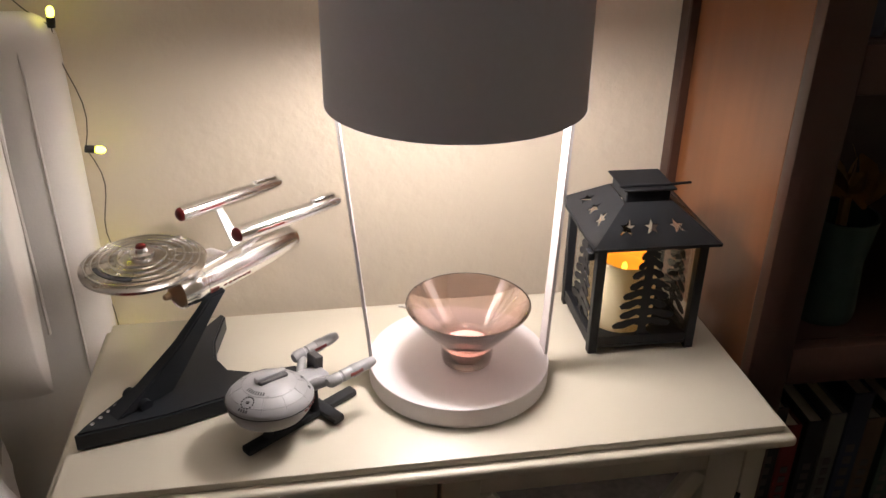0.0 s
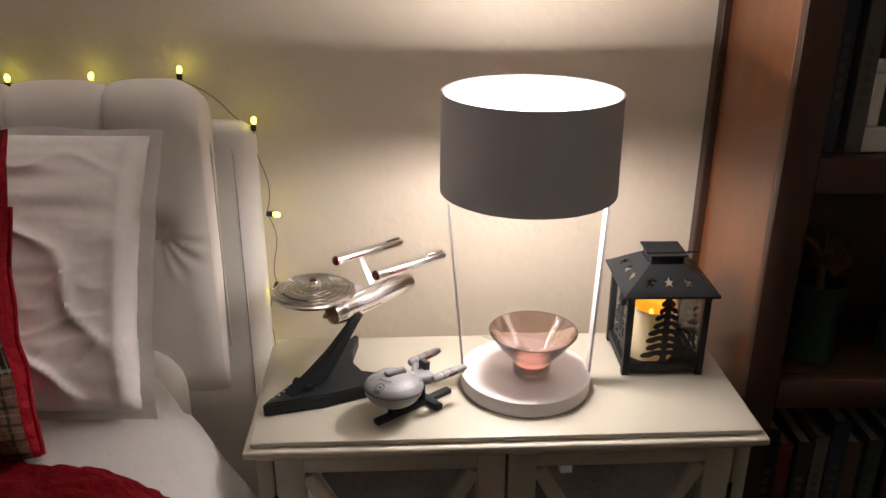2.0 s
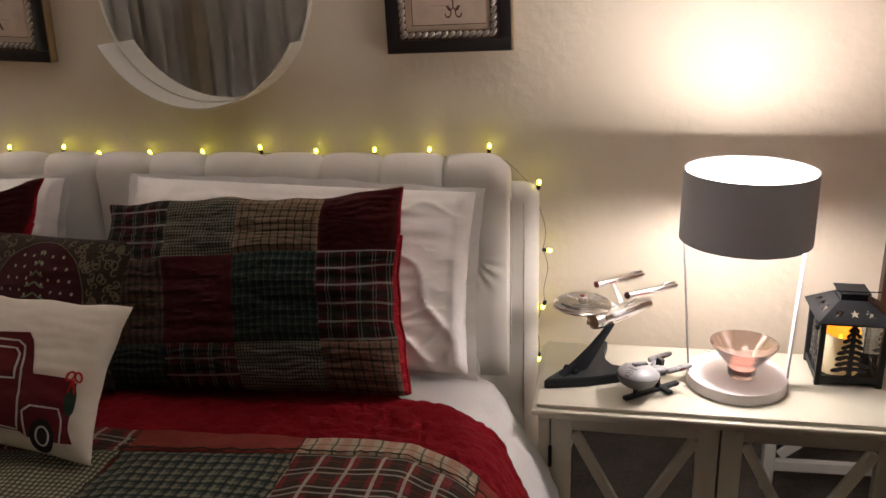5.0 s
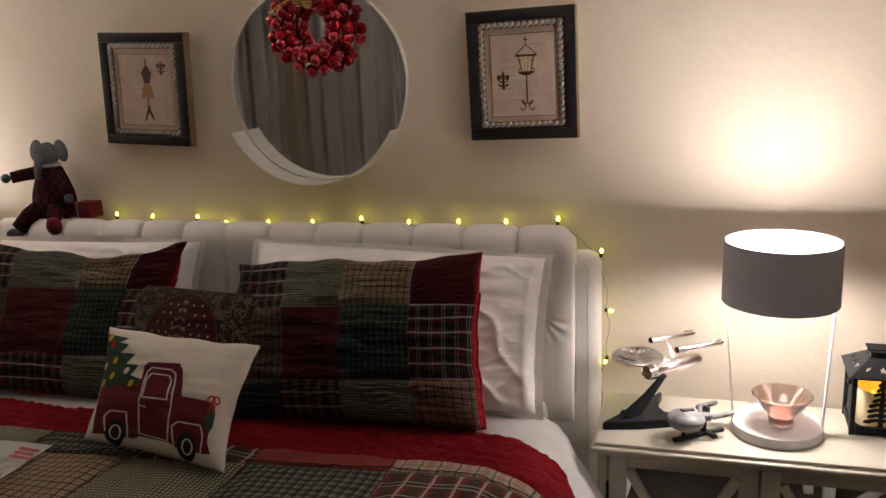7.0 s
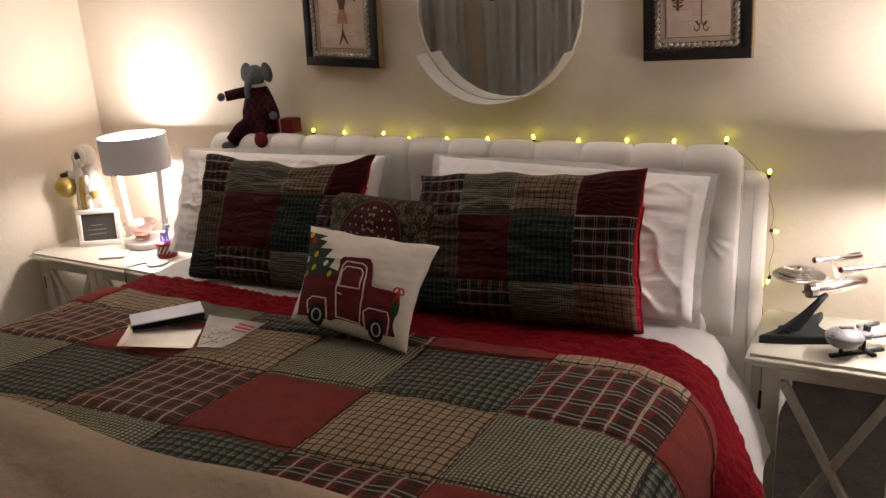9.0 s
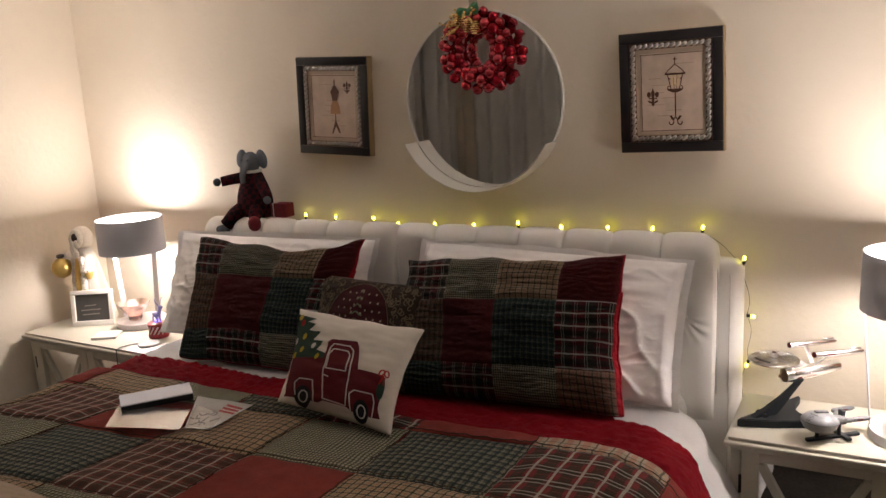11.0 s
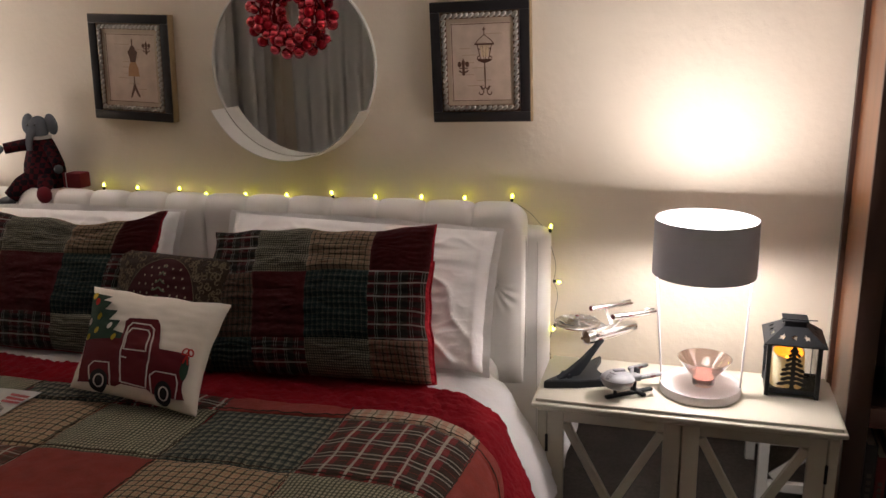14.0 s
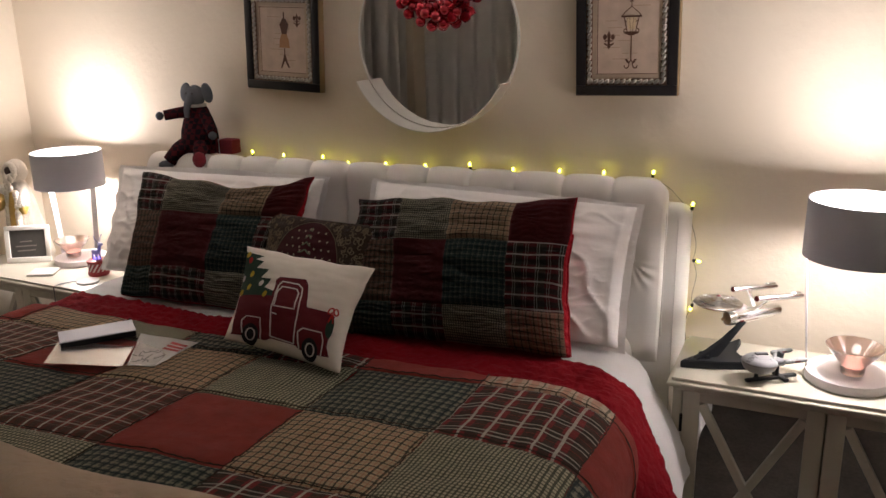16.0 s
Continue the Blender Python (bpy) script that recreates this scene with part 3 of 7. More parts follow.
# Headboard: a padded panel of upright channels before a plain padded back panel.
headboard = thing("headboard", (-0.96, -0.06, 0), "white leatherette headboard with padded upright channels", "headboard")
HB_L, HB_R = -1.865, -0.089
N_CH = 13
head_top = lambda x: 1.1125 + 0.0135 * (x + 0.15)  # the panel sags a little towards its far end
part("back_panel", boxed(-1.925, -0.034, -0.085, -0.012, 0.05, 1.027, 0.033, 6), M_LEATHER, headboard, world_space=True)
part("piping", tubed([(-0.062, -0.0852, 0.42), (-0.062, -0.0852, 0.97), (-0.064, -0.083, 0.994)], 0.0016, 6), M_BUTTON, headboard, "", True)
for k in range(N_CH):
    a, b = HB_L + (HB_R - HB_L) * k / N_CH, HB_L + (HB_R - HB_L) * (k + 1) / N_CH
    end_r, end_l = k == N_CH - 1, k == 0

    def channel(u, v, a=a, b=b, end_r=end_r, end_l=end_l):
        # v climbs the front, rolls over the top and goes down the back
        e = abs(2 * u - 1)
        swell = math.sqrt(max(0, 1 - e ** 3))
        x = a + (b - a) * u
        if end_r or end_l:
            outer = (u if end_r else 1 - u)
            swell = math.sqrt(max(0, 1 - abs(2 * min(outer, 0.5) - 1) ** 3)) if outer < 0.5 else 1 - 0.55 * max(0, (outer - 0.72) / 0.28) ** 2.2
        deep = 0.063 + 0.019 * swell
        top = head_top(x) - 0.021 + 0.014 * swell
        if end_r or end_l:
            top -= 0.022 * max(0, (outer - 0.6) / 0.4) ** 2.5
        if v < 0.7:
            z = 0.605 + (top - 0.05 - 0.605) * v / 0.7
            dimple = 0.016 * math.exp(-((z - 0.885) ** 2) / 0.0011 - ((u - (0.42 if end_r else 0.0)) * (b - a)) ** 2 / 0.0007) if end_r else 0.0
            roll = 0.02 * max(0, 1 - v * 9) ** 2
            if end_r:
                dx, dz = (u - 0.42) * (b - a), z - 0.885
                rr, ang = math.hypot(dx, dz), math.atan2(dz, dx)
                deep += 0.0045 * math.cos(ang * 15) * math.exp(-((rr - 0.045) / 0.028) ** 2) * math.exp(-((ang + 0.6) / 0.55) ** 2) - 0.003 * math.exp(-(rr / 0.03) ** 2)
            return Vector((x, -0.086 - deep + dimple + roll, z))
        w = (v - 0.7) / 0.3 * math.pi
        return Vector((x, -0.086 - deep / 2 - deep / 2 * math.cos(w) + 0.0, top - 0.05 + 0.05 * math.sin(w)))
    bm = add_grid(bmesh.new(), channel, *((56, 120) if end_r else (20, 60)))
    if end_r:
        rim = [v for v in bm.verts if abs(v.co.x - b) < 1e-6]
        edges = [e for e in bm.edges if e.verts[0] in rim and e.verts[1] in rim]
        bmesh.ops.contextual_create(bm, geom=edges)
    part("channel", bm, M_LEATHER, headboard, world_space=True, smooth=70)
for k in range(1, N_CH + 1):
    x = HB_L + (HB_R - HB_L) * (k - (0.58 if k == N_CH else 0.0)) / N_CH
    y = -0.148 if k == N_CH else -0.138
    bm = add_ball(bmesh.new(), (x, y - 0.004, 0.885), 0.016 if k == N_CH else 0.012, 2, (1, 0.45, 1))
    part("button", bm, M_BUTTON, headboard, "covered tufting button", True)
part("piping", tubed([Vector((HB_R + 0.001, -0.112, 0.67)), Vector((HB_R + 0.001, -0.112, 1.0)), Vector((HB_R - 0.008, -0.108, 1.035))], 0.0022, 6), M_BUTTON, headboard, "", True)


# ---- pillows ----
def pillow_map(tl, tr, br, bl, thick, pinch=0.05, seed=0, power=0.42, rough_=0.006, creased=False, frayed=0.0, ear=0.0, sag=0.0):
    tl, tr, br, bl = (Vector(p) for p in (tl, tr, br, bl))
    n = ((tr - tl) + (br - bl)).cross((tl - bl) + (tr - br)).normalized()

    def place(u, v, side=1.0, lift=0.0):
        a, b = 2 * u - 1, 2 * v - 1
        uu, vv = 0.5 + 0.5 * a * (1 - pinch * (1 - b * b)), 0.5 + 0.5 * b * (1 - pinch * (1 - a * a))
        p = bl * (1 - uu) * (1 - vv) + br * uu * (1 - vv) + tr * uu * vv + tl * (1 - uu) * vv
        swell = max(0.0, (1 - a * a) * (1 - b * b)) ** power
        if frayed:
            mid_ = (bl + br + tr + tl) / 4
            p = mid_ + (p - mid_) * (1 - 0.012 * (a * a * b * b) ** 4)
            rim_w = max(abs(a), abs(b)) ** 6 * (0.25 + 0.75 * v)
            p += (tl - bl).normalized() * frayed * rim_w * noise.noise(Vector((u * 6, v * 6, seed + 1))) + (tr - tl).normalized() * frayed * rim_w * noise.noise(Vector((u * 6, v * 6, seed + 2)))
            p += (tl - bl).normalized() * ear * (math.exp(-((1 - u) ** 2 / 0.009 + (1 - v) ** 2 / 0.03)) - 0.6 * math.exp(-((0.72 - u) ** 2 / 0.02 + (1 - v) ** 2 / 0.03)))
            p += (bl - tl).normalized() * sag * v ** 5 * math.sin(math.pi * u ** 1.25) + (tl - tr).normalized() * 0.012 * a * a * a * (1 - b * b)
        rim = min(1, 4 * (1 - max(abs(a), abs(b))))
        w = rough_ * (noise.noise(Vector((u * 5, v * 4, seed))) + 0.6 * noise.noise(Vector((u * 6, v * 17, seed + 3)))) * (0.3 + 0.7 * rim)
        if creased:
            ridge = 1 - abs(2 * noise.noise(Vector((u * 7 + 2 * v, v * 3.2 - u, seed + 9))))
            w += 0.021 * max(0, ridge) ** 4 * (1 - 0.7 * v) * rim
            fine_ = 1 - abs(2.4 * noise.noise(Vector((u * 15 - 5 * v, v * 8 + 4 * u, seed + 4))))
            w += 0.008 * max(0, fine_) ** 3 * (1 - v) ** 1.5 * rim
            w += 0.0055 * math.exp(-((abs(a) - 0.945) / 0.018) ** 2) * (1 + 0.8 * noise.noise(Vector((u, v * 11, seed)))) * min(1, 8 * (1 - abs(b)))
        return p + n * side * (thick * swell + lift + w * (1 if side > 0 else 0.3))
    return place


def pillow_body(t, place, mat_front, mat_back=None, name="cover", n=64, label=""):
    bm = bmesh.new()
    add_grid(bm, lambda u, v: place(u, v, 1.0), n, n, lambda u, v: (u * 0.6, v * 0.4), 0)
    add_grid(bm, lambda u, v: place(1 - u, v, -1.0), n, n, lambda u, v: (u * 0.6, v * 0.4), 1)
    bmesh.ops.remove_doubles(bm, verts=bm.verts, dist=0.0006)
    return part(name, bm, [mat_front, mat_back or mat_front], t, label, True, 80)


def flange(t, place, mat_, width, label=""):
    """The flat hem round a pillow case."""
    bm = bmesh.new()
    loop = [(k / 30, 0) for k in range(30)] + [(1, k / 24) for k in range(24)] + [(1 - k / 30, 1) for k in range(30)] + [(0, 1 - k / 24) for k in range(24)]
    mid = place(0.5, 0.5, 0)
    rings = []
    for u, v in loop:
        p = place(u, v, 0)
        d = (p - mid).normalized()
        wave = 0.004 * math.sin(37 * u + 29 * v) + 0.006 * noise.noise(Vector((u * 9, v * 14, 2)))
        rings.append([bm.verts.new(p - d * 0.01), bm.verts.new(p + d * width + (place(u, v, 1, 1) - place(u, v, 1, 0)) * wave)])
    for a, b in zip(rings, rings[1:] + rings[:1]):
        bm.faces.new((a[0], b[0], b[1], a[1]))
    bmesh.ops.solidify(bm, geom=bm.faces[:], thickness=0.003)
    return part("hem", bm, mat_, t, label, True, 70)


for name, corners, seed in (("r", ((-0.905, -0.200, 1.056), (-0.143, -0.205, 1.043), (-0.124, -0.420, 0.745), (-0.88, -0.430, 0.748)), 11), ("l", ((-1.884, -0.235, 1.040), (-1.085, -0.205, 1.050), (-1.10, -0.300, 0.735), (-1.866, -0.38, 0.728)), 17)):
    white = thing("white_pillow", Vector(corners[2]).lerp(Vector(corners[3]), 0.5), "plump white satin pillow leaning on the headboard", "pillow", "white pillows")
    pm = pillow_map(*corners, 0.062, 0.03, seed, 0.42, 0.010, True)
    pillow_body(white, pm, M_PILLOW, n=120)
    flange(white, pm, M_PILLOW, 0.020)

SHAM_V = [0, 0.245, 0.685, 1]
SHAM_CLOTH = [(C_SHAM_GREEN, C_SHAM_PLAID, C_SHAM_SAGE, C_ROSE_CHECK), (C_SHAM_BROWN, C_MAROON, C_SHAM_GREEN, C_SHAM_PLAID), (C_SHAM_PLAID, C_SHAM_SAGE, C_SHAM_TAN, C_MAROON)]


def sham(corners, seed, ear, cuts, plump, sag=0.0):
    t = thing("patchwork_sham", Vector(corners[2]).lerp(Vector(corners[3]), 0.5), "patchwork pillow sham of plaid and plain squares with red back", "pillow", "patchwork shams")
    place = pillow_map(*corners, plump, 0.025, seed, 0.40, 0.011, frayed=0.014, ear=ear, sag=sag)
    pillow_body(t, place, M_RED, M_RED, "backing")
    for j in range(3):
        for i in range(4):
            u0, u1, v0, v1 = cuts[i], cuts[i + 1], SHAM_V[j], SHAM_V[j + 1]

            def patch(a, b):
                u, v = u0 + (u1 - u0) * a, v0 + (v1 - v0) * b
                e = min(a, 1 - a, b, 1 - b)
                if 0 < v < 1:
                    v += 0.05 * (u - 0.5) * math.sin(math.pi * v) + 0.012 * noise.noise(Vector((u * 4, v * 4, seed + 7)))
                crink = 0.0017 * math.sin(v * 200 + 9 * noise.noise(Vector((u * 9, v * 9, seed)))) + 0.0022 * noise.noise(Vector((u * 24, v * 60, seed + 5)))
                return place(min(max(u, 0.006), 0.997 - 0.007 * min(1, max(0, (0.80 - v) / 0.35))), min(max(v, 0.006), 0.994), 1.0, 0.002 + 0.004 * min(1, e * 8) + crink * min(1, e * 8))
            bm = add_grid(bmesh.new(), patch, 22, 34, lambda a, b: ((u0 + (u1 - u0) * a) * 0.84, (v0 + (v1 - v0) * b) * 0.54))
            bmesh.ops.solidify(bm, geom=bm.faces[:], thickness=-0.003)
            part("patch", bm, SHAM_CLOTH[j][i], t, world_space=True, smooth=70)
    edge = [place(1, 0.78 * k / 40, 0) + Vector((0.0005, 0.004, 0)) for k in range(41)]
    part("piping", tubed(edge, 0.0032, 7), M_RED, t, "red edge piping", True)


sham(((-0.862, -0.375, 1.044), (-0.243, -0.372, 1.090), (-0.214, -0.500, 0.736), (-0.800, -0.570, 0.734)), 3, 0.008, (0, 0.25, 0.49, 0.755, 1), 0.074)
sham(((-1.678, -0.345, 1.060), (-0.997, -0.375, 1.081), (-1.030, -0.545, 0.734), (-1.590, -0.575, 0.730)), 8, 0.016, (0, 0.225, 0.585, 0.82, 1), 0.052, 0.026)

# Tapestry pillow between the shams.
M_TAPESTRY = woven("dark_tapestry", (0.040, 0.024, 0.015), [(0, 0.004, 0.5, 0.5, (0.03, 0.018, 0.011), 0.7)])
M_TAP_RED = woven("tapestry_red", (0.062, 0.010, 0.013), [(0, 0.006, 0.5, 0.4, (0.045, 0.008, 0.010), 0.7)])
M_TAP_CREAM = material("tapestry_cream_thread", (0.30, 0.24, 0.16), 0.8, var=0.2, scale=200, bump=0.3)
M_TAP_GOLD = material("tapestry_gold_thread", (0.13, 0.095, 0.052), 0.8, var=0.2, bump=0.3)
M_TAP_GREEN = material("tapestry_green_thread", (0.12, 0.15, 0.08), 0.8, var=0.25, scale=200, bump=0.3)
tap = thing("tapestry_pillow", (-0.92, -0.50, 0.745), "dark tapestry pillow woven with ornaments and a tree", "pillow")
tp = pillow_map((-1.105, -0.435, 1.000), (-0.745, -0.450, 0.995), (-0.76, -0.59, 0.745), (-1.09, -0.575, 0.745), 0.055, 0.04, 23)
pillow_body(tap, tp, M_TAPESTRY)
on_tap = lambda u, v: tp(u, v, 1.0, 0.0022)
on_tap2 = lambda u, v: tp(u, v, 1.0, 0.004)
part("woven_ornament", add_decal(bmesh.new(), [ring_of(0.50, 0.44, 0.31, 0.50, 34)], lambda u, v: on_tap(u, max(v, 0.01)), 0.06), M_TAP_RED, tap, "dark red dotted ornament", True)
part("ornament_edge", add_ribbon(bmesh.new(), [(u, max(v, 0.012)) for u, v in ring_of(0.50, 0.44, 0.315, 0.505, 40)], 0.005, on_tap2, closed=True, step=0.03), M_TAP_GOLD, tap, "old gold woven edge", True)
for k in range(99):
    row, col = divmod(k, 9)
    u, v = 0.21 + 0.066 * col + 0.033 * (row % 2), 0.10 + 0.082 * row
    inside = ((u - 0.50) / 0.28) ** 2 + ((v - 0.44) / 0.46) ** 2 < 1
    if inside and abs(u - 0.50) > 0.035 + 0.12 * max(0, 0.80 - v):
        part("woven_dot", add_decal(bmesh.new(), [ring_of(u, v, 0.0085, 0.012, 8)], on_tap2, 0.06), M_TAP_CREAM, tap, world_space=True)
bm, flecks = bmesh.new(), bmesh.new()
for k in range(9):
    y, w = 0.88 - 0.075 * k, 0.016 + 0.013 * k
    for sg in (-1, 1):
        add_ribbon(bm, [(0.50, y), (0.50 + sg * w * 0.6, y - 0.030), (0.50 + sg * w, y - 0.034)], 0.013, lambda u, v: tp(u, v, 1, 0.0048), step=0.02)
        add_decal(flecks, [ring_of(0.50 + sg * w * 0.75, y - 0.016, 0.008, 0.011, 7)], lambda u, v: tp(u, v, 1, 0.0056), 0.06)
part("woven_tree", bm, M_TAP_GREEN, tap, "pale green woven tree", True)
part("woven_fleck", flecks, M_TAP_CREAM, tap, "cream flecks on the tree", True)
swirl = random.Random(4)
bm = bmesh.new()
for k in range(520):
    u, v = swirl.uniform(0.03, 0.97), swirl.uniform(0.1, 0.96)
    a0, turn_ = swirl.uniform(0, 6), swirl.choice((-0.75, 0.75))
    if ((u - 0.50) / 0.33) ** 2 + ((v - 0.44) / 0.53) ** 2 > 1:
        add_ribbon(bm, [(min(max(u + 0.022 * math.cos(a0 + t * turn_) * (1 - t / 9), 0.01), 0.99), min(max(v + 0.032 * math.sin(a0 + t * turn_) * (1 - t / 9), 0.02), 0.98)) for t in range(7)], 0.009, on_tap2, step=0.03)
tagged(part("woven_scrollwork", bm, M_TAP_GOLD, tap, "dull gold scrollwork", True), kind="stuff")

# Lumbar pillow with an appliqued truck.
F_TRUCK = woven("truck_red_felt", (0.105, 0.008, 0.012), [])
F_TREE = woven("tree_green_felt", (0.020, 0.045, 0.026), [])
F_LINE = material("white_stitch_yarn", (0.55, 0.50, 0.45), 0.9, bump=0.2)
F_BLACK = woven("tyre_black_felt", (0.012, 0.010, 0.012), [])
F_YELLOW = woven("ornament_yellow_felt", (0.42, 0.30, 0.02), [])
F_ORN_RED = woven("ornament_red_felt", (0.40, 0.02, 0.015), [])
truck = thing("truck_pillow", (-0.80, -0.82, 0.765), "small cream pillow with an appliqued red truck and tree", "pillow")
TRUCK_CORNERS = ((-1.010, -0.668, 0.972), (-0.634, -0.668, 0.957), (-0.634, -0.838, 0.760), (-0.977, -0.822, 0.781))
kp = pillow_map(*TRUCK_CORNERS, 0.038, 0.05, 31, 0.42, 0.005, frayed=0.004)
pillow_body(truck, kp, M_CANVAS)


def on_truck(lift):
    def place(u, v):
        u, v = min(max(u, 0.0), 1.0), min(max(v, 0.0), 1.0)
        return kp(u + 0.072 * math.sin(math.pi * u) ** 0.6, v - 0.045 * math.sin(math.pi * v) ** 0.6, 1.0, lift)
    return place


BODY = [(0.027, 0.491), (0.313, 0.545), (0.308, 0.71), (0.332, 0.746), (0.532, 0.771), (0.563, 0.725), (0.614, 0.514), (0.812, 0.521), (0.87, 0.499), (0.866, 0.323), (0.853, 0.209), (0.885, 0.12), (0.808, 0.104), (0.617, 0.098), (0.576, 0.126), (0.373, 0.123), (0.329, 0.089), (0.152, 0.087), (0.05, 0.074), (0.055, 0.109)]
TREE = [(0.008, 0.936), (0.159, 0.92), (0.102, 0.875), (0.171, 0.865), (0.126, 0.793), (0.23, 0.797), (0.182, 0.704), (0.268, 0.709), (0.234, 0.615), (0.309, 0.598), (0.313, 0.525), (0.03, 0.475), (0.01, 0.576), (0.008, 0.765)]
part("tree_applique", add_decal(bmesh.new(), [TREE], on_truck(0.0022), 0.05), F_TREE, truck, "dark green felt tree", True)
part("truck_applique", add_decal(bmesh.new(), [BODY], on_truck(0.0030), 0.05), F_TRUCK, truck, "dark red felt truck", True)
for line, closed in (([(0.141, 0.114), (0.116, 0.241), (0.153, 0.294), (0.271, 0.301), (0.297, 0.087)], False), ([(0.615, 0.097), (0.589, 0.261), (0.63, 0.308), (0.79, 0.32), (0.816, 0.253), (0.808, 0.104)], False), ([(0.371, 0.143), (0.344, 0.403), (0.340, 0.66), (0.365, 0.705), (0.493, 0.71), (0.528, 0.68), (0.553, 0.501), (0.568, 0.136)], True), ([(0.358, 0.447), (0.352, 0.605), (0.374, 0.655), (0.490, 0.66), (0.510, 0.626), (0.522, 0.464)], True), ([(0.345, 0.379), (0.395, 0.372)], False)):
    part("yarn_line", add_ribbon(bmesh.new(), line, 0.012, on_truck(0.0045), closed=closed, step=0.03), F_LINE, truck, "white yarn outline", True)
for cx, cy in ((0.207, 0.115), (0.705, 0.125)):
    wheel = part("wheel_applique", add_decal(bmesh.new(), [ring_of(cx, cy, 0.070, 0.115, 26)], on_truck(0.0042), 0.05), F_BLACK, truck, "black felt wheel", True)
    part("yarn_line", add_ribbon(bmesh.new(), ring_of(cx + 0.004, cy, 0.036, 0.062, 22), 0.012, on_truck(0.0056), closed=True, step=0.03), F_LINE, wheel, "white yarn hub", True)
for k, (u, v) in enumerate(((0.04, 0.903), (0.103, 0.721), (0.104, 0.59), (0.253, 0.549), (0.048, 0.518), (0.029, 0.664), (0.203, 0.647), (0.066, 0.852))):
    mat_ = F_YELLOW if k < 5 else F_LINE if k < 7 else F_ORN_RED
    part("felt_ornament", add_decal(bmesh.new(), [ring_of(u, v, 0.016, 0.034, 12, -0.2)], on_truck(0.0045), 0.05), mat_, truck, "", True)
part("wreath_applique", add_decal(bmesh.new(), [ring_of(0.852, 0.39, 0.036, 0.105, 16)], on_truck(0.0045), 0.05), F_TREE, truck, "green felt wreath", True)
bm = bmesh.new()
for sx in (-1, 1):
    add_ribbon(bm, ring_of(0.852 + sx * 0.024, 0.535, 0.020, 0.030, 12, sx * 0.5), 0.014, on_truck(0.006), closed=True, step=0.03)
    add_ribbon(bm, [(0.852, 0.515), (0.852 + sx * 0.022, 0.43)], 0.014, on_truck(0.006), step=0.03)
part("yarn_bow", bm, F_ORN_RED, truck, "red yarn bow", True)


# ---- nightstands ----
NS_W, NS_D = 0.684, 0.286


